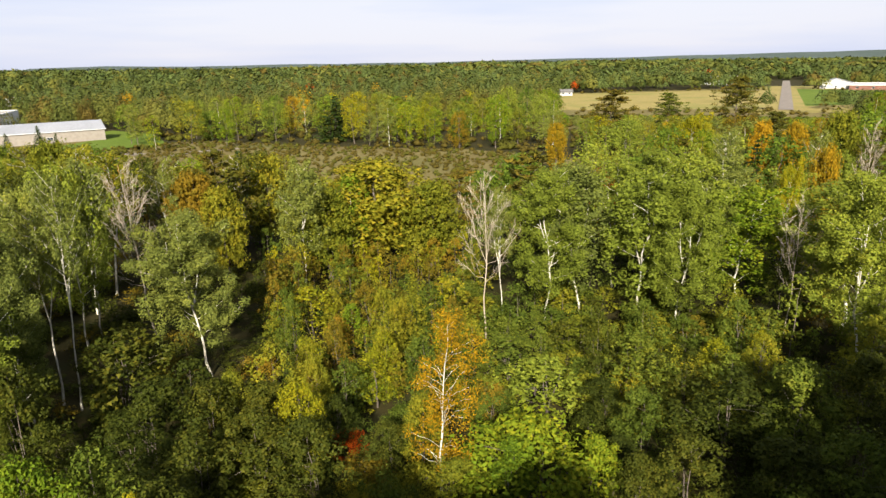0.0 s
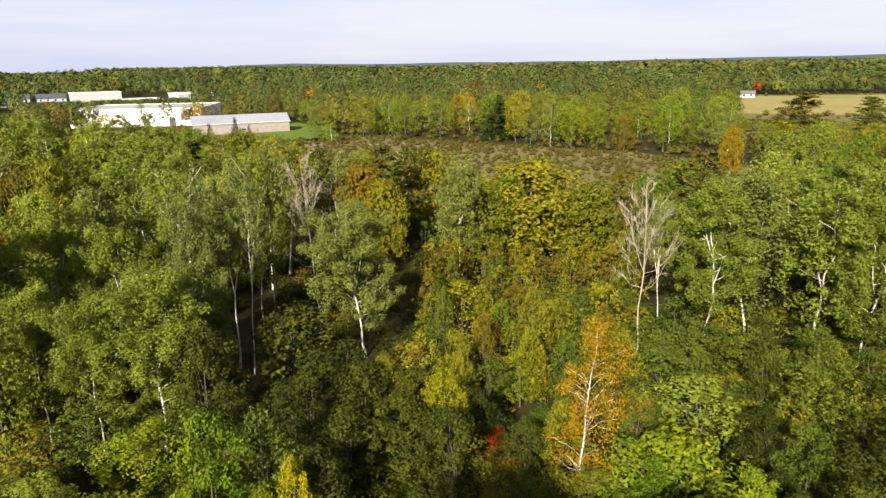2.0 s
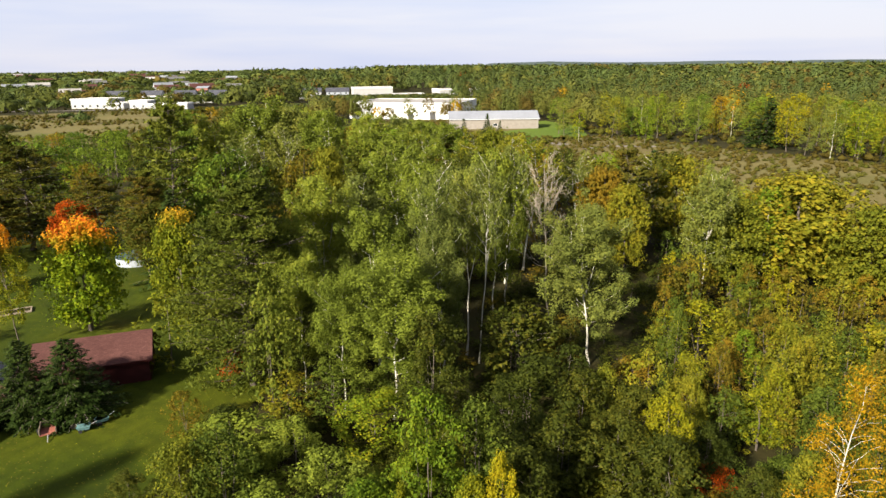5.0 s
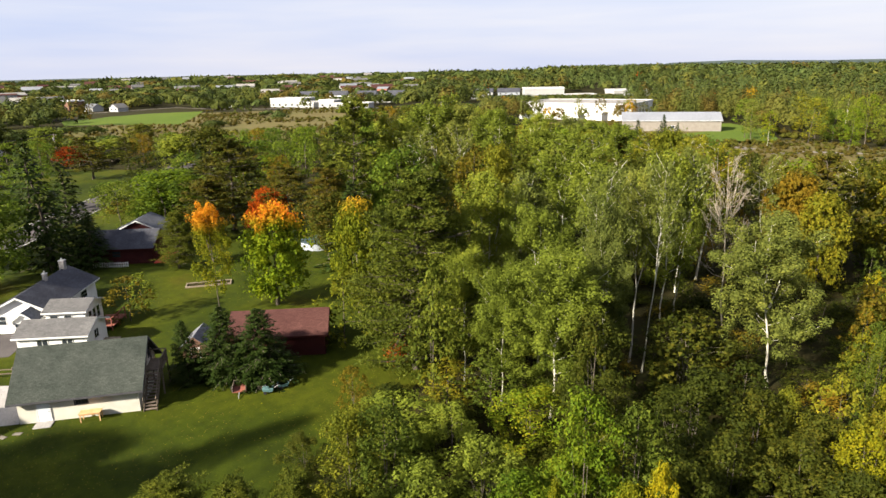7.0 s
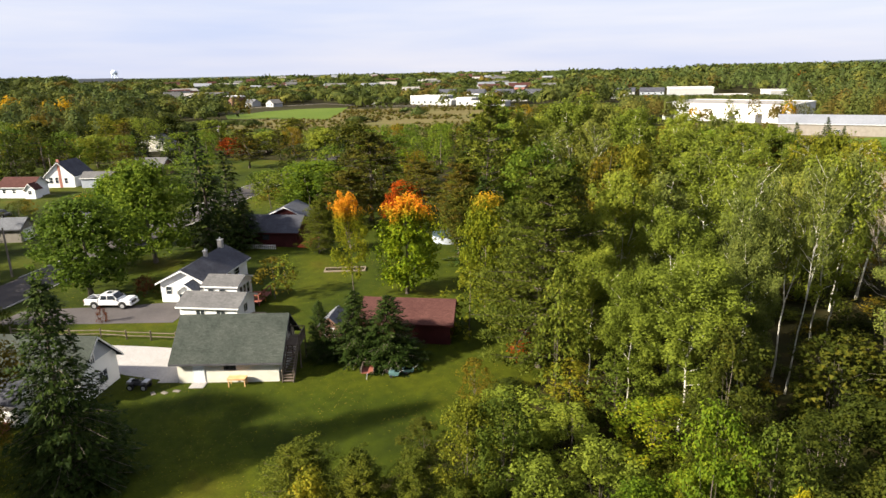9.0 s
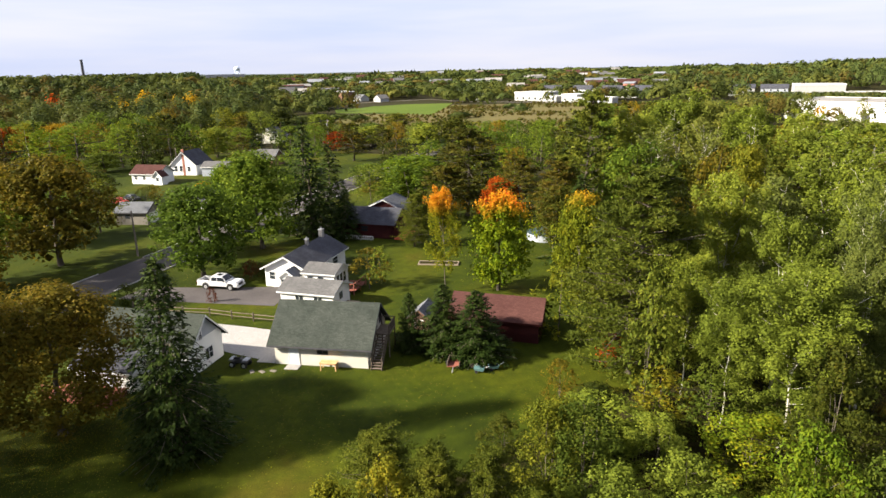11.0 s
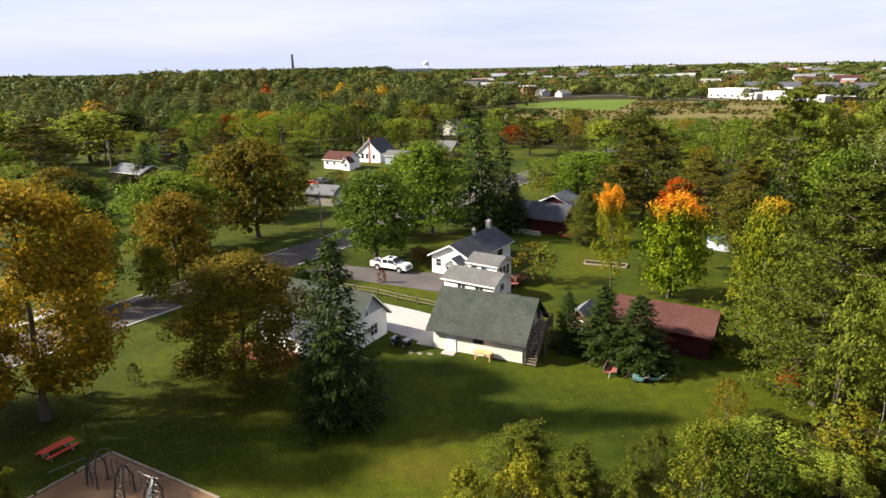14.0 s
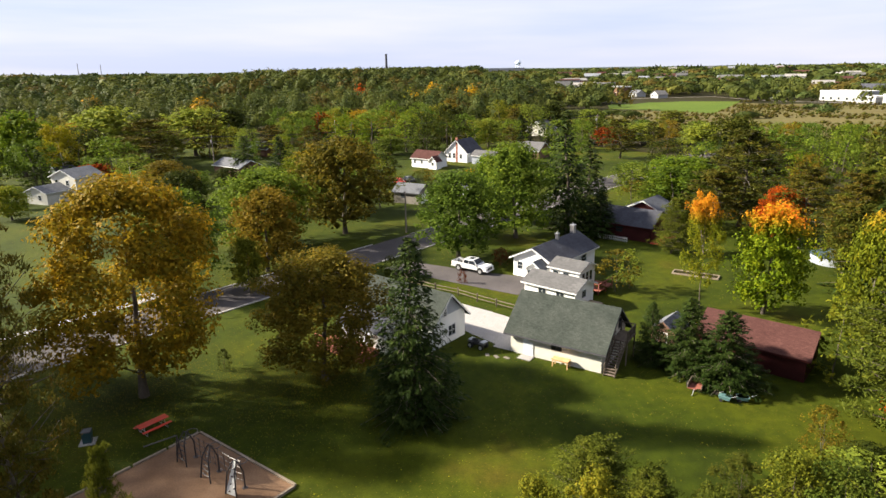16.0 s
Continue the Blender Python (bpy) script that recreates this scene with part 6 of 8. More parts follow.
for (x0, y0, h0), (x1, y1, h1) in zip(POLES, POLES[1:]):
    for u in (-1.1, -0.45, 1.1):
        dx, dy = math.cos(radians(ang_of(-0.45, 0.89) + 90)) * u, math.sin(radians(ang_of(-0.45, 0.89) + 90)) * u
        wire((x0 + dx, y0 + dy, h0 - 0.42), (x1 + dx, y1 + dy, h1 - 0.42), 1.2, 0.045)
    wire((x0, y0, h0 - 2.0), (x1, y1, h1 - 2.0), 1.0, 0.05)
wire((-108.6, -10.8, 7.2), (-104.0, -38.0, 4.5), 0.8)
wire((-108.6, -10.8, 7.0), (-194.5, -79.5, 7.0), 1.0)
lamp = thing("street_lamp", pose(-69.1, -34.4, 0, 0, 0, 140), "slim grey street lamp beside the street", "street lamp")
part("post", rod(bmesh.new(), (0, 0, 0), (0, 0, 4.0), 0.06, 8, 0.04), M_STEEL, lamp)
part("arm", curve_rod(bmesh.new(), [(0, 0, 3.9), (0.2, 0, 4.1), (0.6, 0, 4.1)], 0.03), M_STEEL, lamp)
part("head", boxes((0.5, -0.12, 4.02, 0.95, 0.12, 4.14), bevel=0.03), M_TRIM, lamp)
mail = thing("mailbox", pose(-76.5, -24.2, 0, 0, 0, 30), "white post with a small mailbox at the kerb", "mailbox")
part("post", boxes((-0.05, -0.05, 0, 0.05, 0.05, 1.0)), M_TRIM, mail)
part("box", boxes((-0.25, -0.1, 1.0, 0.25, 0.1, 1.25), bevel=0.04), M_TRIM, mail)

# ---- the town far off ----
M_TOWNWHITE = siding("far_white_wall", (0.259, 0.259, 0.252), (0.317, 0.317, 0.306), 0.5)


def far_house(label, x, y, ang, L, D, hw, hr, wall, roof, wins=3, ridge="x"):
    ww = [("F", L * (i + 0.5) / wins - 0.7, 1.2, 1.4, 1.4) for i in range(wins)]
    if hw > 5:
        ww += [("F", L * (i + 0.5) / wins - 0.7, 4.2, 1.4, 1.4) for i in range(wins)]
    return building(label, x, y, ang, L, D, hw, hr, wall, roof, ridge, 0.5, wins=ww, bars=(1, 1), fascia=False)


for x, y, a, L, D, h in ((-505, 262, 28, 30, 22, 7.0), (-476, 268, 28, 18, 18, 4.2), (-458, 280, 28, 14, 12, 6.0), (-441, 284, 28, 12, 12, 3.8), (-425, 292, 28, 12, 10, 4.2), (-560, 404, 35, 34, 20, 5), (-520, 330, 32, 60, 20, 6)):
    flat_block("low white commercial building beside the marsh", x, y, a, L, D, h, M_TOWNWHITE, M_FLATROOF, max(2, int(L / 6)))
for x, y, a in ((-560, 320, 35), (-535, 338, 35), (-508, 352, 35), (-484, 366, 35)):
    far_house("white gabled house with a dark roof beyond the marsh", x, y, a, 18, 12, 6.0, 10.0, M_TOWNWHITE, M_ROOF_DARK, 4)
for x, y, a, wall in ((-432, 428, 42, M_TOWNWHITE), (-406, 436, 42, M_GREYWALL), (-382, 446, 42, M_BROWNWALL)):
    far_house("two-storey town house in the row", x, y, a, 20, 12, 6.5, 9.5, wall, M_ROOF_DARK, 4)
flat_block("white two-storey hall with bands of windows", -372, 434, 46, 34, 24, 10, M_TOWNWHITE, M_FLATROOF, 6)
flat_block("pale store with a flat roof", -318, 488, 52, 42, 24, 6.5, M_TOWNWHITE, M_FLATROOF, 6)
flat_block("low brown store beside the factory", -340, 450, 48, 26, 14, 4.5, M_BROWNWALL, M_FLATROOF, 3)
far_house("small white house at the playing field", -575, 155, 15, 12, 9, 3.2, 6.2, M_TOWNWHITE, M_ROOF_GREY, 2, "y")
far_house("grey-roofed house at the playing field", -600, 142, 15, 14, 9, 3.2, 6.0, M_TOWNWHITE, M_ROOF_MID, 2)
flat_block("dark two-storey block at the playing field", -640, 128, 15, 26, 14, 8, M_BROWNWALL, M_FLATROOF, 4)
flat_block("long low pale shed at the field's edge", -570, 84, 12, 30, 10, 4, M_BEIGE, M_METALROOF, 0)
far_house("small white house under the trees beyond the field", -540, 235, 25, 12, 9, 3.2, 6.0, M_TOWNWHITE, M_ROOF_GREY, 2, "y")
flat_block("long brick warehouse with a pale roof", 372, 530, -38, 90, 40, 4.2, M_FARBRICK, M_METALROOF, 8)
flat_block("grey flat-roofed store behind the warehouse", 420, 545, -38, 60, 34, 9, M_BEIGE, M_FLATROOF, 6)
far_house("white gabled hall beside the road", 366, 560, -32, 24, 20, 5.0, 8.5, M_TOWNWHITE, M_METALROOF, 3, "y")
far_house("long white hall beyond the hay field", 318, 700, -22, 46, 20, 5.0, 8.5, M_TOWNWHITE, M_METALROOF, 6)
far_house("small white house at the hay field", 128, 536, -12, 10, 8, 3.0, 5.0, M_TOWNWHITE, M_ROOF_GREY, 2)
lorry = thing("lorry", pose(108, 483, 0, 0, 0, 165), "white box lorry parked at the field", "lorry")
part("box", boxes((-4.5, -1.2, 1.0, 3.0, 1.2, 3.8), bevel=0.05), M_WHITECAR, lorry)
part("cab", boxes((3.1, -1.1, 0.6, 5.0, 1.1, 2.7), bevel=0.15), M_WHITECAR, lorry)
for x in (-3.0, 3.9):
    for y in (-1.0, 1.0):
        wheel(lorry, x, y, 0.5, 0.3)
for x, y, a in ((-253, 413, 40), (-268, 430, 40), (-236, 440, 40), (450, 560, -38), (470, 610, -38), (500, 590, -38)):
    far_house("pale far house among the trees", x, y, a, 16, 10, 4.0, 7.0, M_TOWNWHITE, M_ROOF_GREY, 3)
trng = random.Random(9)
for i in range(90):
    az, d = trng.uniform(48, 84), trng.uniform(640, 1900)
    x, y = -math.sin(radians(az)) * d, math.cos(radians(az)) * d
    far_house("pale town building above the far trees", x, y, az + trng.uniform(-20, 20), trng.uniform(11, 26), trng.uniform(9, 14), trng.uniform(7, 9.5), trng.uniform(10, 12.5), trng.choice([M_TOWNWHITE, M_TOWNWHITE, M_BEIGE, M_BRICK]),
              trng.choice([M_ROOF_GREY, M_FLATROOF, M_ROOF_RED, M_METALROOF]), 4)
flat_block("long white-blue plant below the water tower", -1899, 46, 87, 102, 40, 23, M_TOWNWHITE, M_METALROOF, 10)
tower = thing("water_tower", pose(-1995, 136, terrain(-1995, 136)) @ Matrix.Diagonal((1.1, 1.1, 1.06, 1)), "pale blue water tower on legs", "water tower")
bm = bmesh.new()
bmesh.ops.create_uvsphere(bm, u_segments=20, v_segments=12, radius=8.0, matrix=Matrix.LocRotScale((0, 0, 36), None, (1, 1, 0.8)))
M_TOWERBLUE = paint("pale_blue_tank", (0.60, 0.68, 0.76), 0.4)
part("tank", bm, M_TOWERBLUE, tower)
for k in range(6):
    c, s = math.cos(k * math.pi / 3), math.sin(k * math.pi / 3)
    part("leg", rod(bmesh.new(), (8 * c, 8 * s, 0), (6.5 * c, 6.5 * s, 34), 0.6), M_TOWERBLUE, tower)
part("riser", rod(bmesh.new(), (0, 0, 0), (0, 0, 31), 1.2), M_TOWERBLUE, tower)
stack = thing("smokestack", pose(-793, -103, terrain(-793, -103)), "tall dark factory chimney on the skyline", "chimney")
part("shaft", rod(bmesh.new(), (0, 0, 0), (0, 0, 28), 1.7, 16, 1.2), M_DARKTRIM, stack)
part("collar", rod(bmesh.new(), (0, 0, 27.2), (0, 0, 28.4), 1.5, 16), M_DARKTRIM, stack)
for x, y, h in ((-2984, -1828, 72), (-3032, -1747, 66)):
    mast = thing("radio_mast", pose(x, y, 0), "thin grey mast on the horizon", "mast", "masts")
    part("shaft", rod(bmesh.new(), (0, 0, 0), (0, 0, h), 2.4, 8, 1.6), M_STEEL, mast)


# ---- the woods further off, and the town among them ----
far_rng = np.random.default_rng(77)


def inside(poly, x, y):
    hit, j = False, len(poly) - 1
    for i in range(len(poly)):
        (xi, yi), (xj, yj) = poly[i], poly[j]
        if (yi > y) != (yj > y) and x < (xj - xi) * (y - yi) / (yj - yi) + xi:
            hit = not hit
        j = i
    return hit


def bearing(x, y):
    return math.degrees(math.atan2(-x, y))


def by_bearing(az, d):
    return -math.sin(radians(az)) * d, math.cos(radians(az)) * d


# open sight lines over low growth: bearings from and to, reach, height of what is seen there
OPEN = [(-36, -13, 395, -3.0), (-11, 9, 165, 1.0), (13, 25, 215, 2.0), (-32.5, -29.5, 900, -2.0), (-42, -33, 610, 3.0), (23, 34, 300, -3.0), (29, 43, 335, 0.0), (56, 83, 345, 1.0), (66, 84, 430, 0.5), (44, 63, 520, 1.5), (32, 44, 640, 3.0),
        (84, 97, 178, 0.5), (112, 127, 138, -1.0), (102, 114, 185, 0.0), (96, 114, 196, 3.0), (76, 80, 150, 0.2), (90, 98, 205, 2.0), (84.2, 89.4, 1850, 13.0)]


def headroom(az, d):
    """How high growth may stand there and still leave the open views open."""
    top = 30.0
    for a0, a1, reach, z in OPEN:
        if a0 <= az <= a1 and d < reach:
            top = min(top, 28 - d * (28 - z) / reach)
    return top


FAR_ROAD = [(196, 338), (216, 328), (470, 752), (430, 765)]
CLEAR = [LAWN, SHED_LAWN, HAY, HAY_GREEN, VERGE, GREEN, FAR_ROAD]
THIN = [SWAMP, MARSH]


def free(x, y):
    return not any(inside(p, x, y) for p in CLEAR) and not any(math.hypot(x - bx, y - by) < br for bx, by, br in BUILT)


def pick(rng, az, d):
    """The kind of tree by part of the country."""
    town = az > 45
    r = rng.uniform() * (1.0 if d < 500 else 0.955)
    if not town and 150 < d < 370:
        # the bright aspen edge of the marsh
        q = rng.uniform()
        return "far_lime" if q < 0.26 else "far_aspen" if q < 0.50 else "far_olive" if q < 0.68 else "far_pale" if q < 0.80 else "far_green" if q < 0.88 else "far_brown" if q < 0.94 else "far_yellow" if q < 0.97 else "far_orange"
    if not town and 370 <= d < 1000 and rng.uniform() < 0.62:
        # then a belt of dark pines
        q = rng.uniform()
        return "far_pine" if q < 0.55 else "far_spruce" if q < 0.72 else "far_brown" if q < 0.86 else "far_maple" if q < 0.997 else "far_red"
    if noise.noise(Vector((az * 0.11, d * 0.004, 2.0))) > 0.12 and rng.uniform() < 0.35 and d > 200:
        return "far_pine" if rng.uniform() < 0.75 else "far_spruce"
    if d > 850 and rng.uniform() < 0.5:
        return "far_pine" if rng.uniform() < 0.5 else "far_maple"
    if town:
        return ("far_green" if r < 0.28 else "far_maple" if r < 0.48 else "far_aspen" if r < 0.58 else "far_olive" if r < 0.68 else "far_spruce" if r < 0.76 else "far_pine" if r < 0.83
                else "far_brown" if r < 0.92 else "far_lime" if r < 0.955 else "far_yellow" if r < 0.968 else "far_gold" if r < 0.98 else "far_orange" if r < 0.99 else "far_red")
    return ("far_aspen" if r < 0.26 else "far_green" if r < 0.38 else "far_lime" if r < 0.50 else "far_olive" if r < 0.64 else "far_maple" if r < 0.72 else "far_brown" if r < 0.80
            else "far_pine" if r < 0.87 else "far_spruce" if r < 0.90 else "far_pale" if r < 0.955 else "far_yellow" if r < 0.975 else "far_gold" if r < 0.988 else "far_orange" if r < 0.996 else "far_red")


# single trees of the middle distance
spots = []
d = 92.0
while d < 300:
    gap = 7.6 + d * 0.024
    n = int(radians(178) * d / gap)
    for i in range(n):
        az = -46 + 178 * (i + far_rng.uniform(-0.4, 0.4)) / n
        dd = d + far_rng.uniform(-0.9, 0.9) * gap
        x, y = by_bearing(az, dd)
        room = headroom(az, dd) - terrain(x, y)
        h = far_rng.uniform(11, 18) if az < 62 else far_rng.uniform(9, 15)
        if any(math.hypot(x - bx, y - by) < br for bx, by, br in BUILT):
            continue
        if not free(x, y):
            # yards: some trees between the houses, none on the street
            if dd < 122 or far_rng.uniform() > (0.85 if dd > 190 or az < 98 and dd > 150 else 0.5) or abs((x + 76.6) * 0.62 + (y + 29.1) * 0.785) < 8:
                continue
        if any(inside(p, x, y) for p in THIN) and far_rng.uniform() > 0.07:
            continue
        if dd < 125 and (az < 45 or az > 62):
            if far_rng.uniform() > 0.55:
                continue
        h = min(h, room)
        if h < 3.2:
            continue
        if az > 62 and far_rng.uniform() < 0.22:
            continue
        spots.append((pick(far_rng, az, dd), x, y, h, 1.5 if az > 62 else 1.0))
    d += gap * 0.92
for key, x, y, h, broad in spots:
    tree(key, x, y, h, h * (0.55 if "maple" not in key and "green" not in key else 0.72) * float(far_rng.uniform(0.85, 1.2)) * (1.0 if "spruce" in key else broad))

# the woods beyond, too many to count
# distance haze is painted into these leaf colours as added blue
HAZED_LEAVES = {"far_green": leafy("hazed_green_woods", [(0.05209, 0.06913, 0.0231), (0.1009, 0.118, 0.03834), (0.1542, 0.1597, 0.0526)], fleck=0.08, patch_size=0.07, grain=0.9, through_light=0.28),
              "far_dark": leafy("hazed_dark_woods", [(0.03391, 0.04924, 0.01745), (0.06259, 0.08228, 0.02984), (0.1056, 0.1184, 0.04168)], fleck=0.08, patch_size=0.07, grain=0.9, through_light=0.28),
              "far_conifer": leafy("hazed_conifer_woods", [(0.0344, 0.0594, 0.02466), (0.0651, 0.0901, 0.03861), (0.107, 0.1258, 0.05255)], fleck=0.08, patch_size=0.07, grain=0.9, through_light=0.12),
              "far_warm": leafy("hazed_olive_woods", [(0.06199, 0.05682, 0.01975), (0.1049, 0.08388, 0.02909), (0.1491, 0.1006, 0.03519)], fleck=0.08, patch_size=0.07, grain=0.9, through_light=0.28),
              "far_bright": leafy("hazed_lime_woods", [(0.06411, 0.08214, 0.02651), (0.1075, 0.1166, 0.03719), (0.1604, 0.1433, 0.04617)], fleck=0.08, patch_size=0.07, grain=0.9, through_light=0.28)}
KINDS = {"far_aspen": HAZED_LEAVES["far_green"], "far_green": HAZED_LEAVES["far_green"], "far_lime": HAZED_LEAVES["far_bright"], "far_olive": HAZED_LEAVES["far_warm"], "far_maple": HAZED_LEAVES["far_dark"], "far_brown": HAZED_LEAVES["far_dark"],
         "far_pine": HAZED_LEAVES["far_conifer"], "far_spruce": HAZED_LEAVES["far_conifer"], "far_pale": HAZED_LEAVES["far_green"],
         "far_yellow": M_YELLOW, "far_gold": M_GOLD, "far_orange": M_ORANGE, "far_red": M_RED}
bins = {}
d = 300.0
while d < 4200:
    gap = max(8.4, d / 50.0) if d < 1200 else d / 38.0
    n = int(radians(180) * d / gap)
    for i in range(n):
        az = -47 + 180 * (i + far_rng.uniform(-0.48, 0.48)) / n
        dd = d + far_rng.uniform(-0.8, 0.8) * gap
        x, y = by_bearing(az, dd)
        room = headroom(az, dd) - terrain(x, y)
        if not free(x, y) or (any(inside(p, x, y) for p in THIN) and far_rng.uniform() > 0.05):
            continue
        h = min(far_rng.uniform(9, 19), room)
        if h < 2.5:
            continue
        if az > 45 and far_rng.uniform() < 0.42:
            continue
        if 50 < az < 84 and d > 430:
            # lower growth among the houses of the town
            h *= 0.72
        bins.setdefault(pick(far_rng, az, dd), []).append((x, y, h, gap * (1.45 if az > 45 else 1.0), terrain(x, y)))
    d += gap * (0.9 if d < 900 else 0.75)
for key, rows in bins.items():
    rows = np.array(rows)
    dist = np.hypot(rows[:, 0], rows[:, 1])
    made = []
    cone = key in ("far_spruce", "far_pine")
    for lo, hi, count, leaf in ((0, 420, 360, 0.048), (420, 800, 130, 0.075), (800, 1500, 56, 0.115), (1500, 9999, 26, 0.16)):
        sel = rows[(dist >= lo) & (dist < hi)]
        if not len(sel):
            continue
        k = len(sel)
        wide = np.clip(sel[:, 3] * 1.05, 5.0, 46) * far_rng.uniform(0.65, 1.3, k) * (0.72 if cone else 1.0)

        def crown(m, inner, outer):
            """m places in the crown of each tree."""
            u = unit(far_rng.normal(size=(k * m, 3)))
            u[:, 2] = np.abs(u[:, 2]) * 1.5 - 0.62
            h, w = np.repeat(sel[:, 2], m), np.repeat(wide, m)
            taper = np.where(u[:, 2] > 0, 1 - 0.75 * u[:, 2], 1.0) if cone else 1.0
            ang = np.arctan2(u[:, 1], u[:, 0])
            lobe = 1 + 0.16 * np.sin(3 * ang + np.repeat(far_rng.uniform(0, 6.3, k), m)) + 0.13 * np.sin(5 * ang + 4 * u[:, 2] + np.repeat(far_rng.uniform(0, 6.3, k), m))
            out = far_rng.uniform(inner, outer, k * m) * lobe
            return u, np.stack([np.repeat(sel[:, 0], m) + u[:, 0] * w * 0.5 * out * taper, np.repeat(sel[:, 1], m) + u[:, 1] * w * 0.5 * out * taper,
                                np.repeat(sel[:, 4], m) + h * (0.56 + 0.44 * u[:, 2] * out)], 1)

        u, pos = crown(count, 0.66, 1.06)
        made.append(leaves(far_rng, pos, u + far_rng.normal(size=u.shape) * 0.14 + np.array([0, 0, 0.2]), np.repeat(wide, count) * leaf, 0.8))
    v, f = join(made)
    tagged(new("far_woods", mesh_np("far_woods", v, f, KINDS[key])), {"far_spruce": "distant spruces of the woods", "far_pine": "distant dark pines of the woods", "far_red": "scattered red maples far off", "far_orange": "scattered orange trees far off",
           "far_yellow": "scattered yellow trees far off"}.get(key, "distant mixed autumn woods"), "woods", kind="stuff")

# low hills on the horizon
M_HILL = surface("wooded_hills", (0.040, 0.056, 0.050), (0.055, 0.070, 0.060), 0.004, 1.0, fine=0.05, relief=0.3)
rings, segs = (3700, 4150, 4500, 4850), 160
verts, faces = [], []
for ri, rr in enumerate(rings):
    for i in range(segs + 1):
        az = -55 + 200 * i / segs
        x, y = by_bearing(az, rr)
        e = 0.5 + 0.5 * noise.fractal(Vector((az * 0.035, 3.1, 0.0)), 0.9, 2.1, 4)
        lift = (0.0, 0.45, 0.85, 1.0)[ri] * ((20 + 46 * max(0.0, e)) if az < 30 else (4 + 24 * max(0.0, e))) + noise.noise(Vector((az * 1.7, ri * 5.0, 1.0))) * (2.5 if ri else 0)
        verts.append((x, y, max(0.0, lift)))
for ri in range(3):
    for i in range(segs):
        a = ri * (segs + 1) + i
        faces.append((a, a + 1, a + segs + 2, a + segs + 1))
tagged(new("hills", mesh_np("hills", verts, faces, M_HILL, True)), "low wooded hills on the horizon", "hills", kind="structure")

# undergrowth that hides the floor of the near wood
under = np.random.default_rng(31)
d = 34.0
while d < 118:
    gap = 4.8 + d * 0.016 if not 50 < d < 84 else 4.6
    n = int(radians(112) * d / gap)
    for i in range(n):
        az = -44 + 112 * (i + under.uniform(-0.45, 0.45)) / n
        dd = d + under.uniform(-0.45, 0.45) * gap
        x, y = by_bearing(az, dd)
        if inside(LAWN, x, y) or x < -38 and y < 40:
            continue
        r = under.uniform()
        warm = -8 < az < 14
        if 13 < az < 36 and 42 < dd < 92:
            # little but low bushes under the tall trunks
            tree("bush" if r < 0.8 else "brown_bush", x, y, float(under.uniform(0.9, 2.2)), float(under.uniform(3.6, 5.6)))
            continue
        if r < 0.52:
            key = ("olive_bush" if r < 0.16 else "brown_bush" if r < 0.26 else "green_bush") if warm else ("bush" if r < 0.26 else "green_bush" if r < 0.44 else "olive_bush")
            tree(key, x, y, float(under.uniform(1.6, 3.2)), float(under.uniform(2.8, 4.8)))
        else:
            key = ("olive_sapling" if r < 0.66 else "brown_sapling" if r < 0.74 else "yellow_sapling" if r < 0.80 else "green_sapling") if warm else ("sapling" if r < 0.75 else "green_sapling" if r < 0.92 else "olive_sapling")
            tree(key, x, y, float(under.uniform(3.0, 5.5) if dd < 52 else under.uniform(4.0, 8.0)), float(under.uniform(3.0, 4.8)))
    d += gap * 0.9

floor_rng = np.random.default_rng(32)
for i in range(110):
    x, y = by_bearing(float(floor_rng.uniform(-36, 4)), float(floor_rng.uniform(46, 74)))
    r = floor_rng.uniform()
    tree("green_bush" if r < 0.4 else "olive_bush" if r < 0.7 else "green_sapling" if r < 0.85 else "olive_sapling", x, y, float(floor_rng.uniform(1.6, 3.2)), float(floor_rng.uniform(3.4, 5.2)))

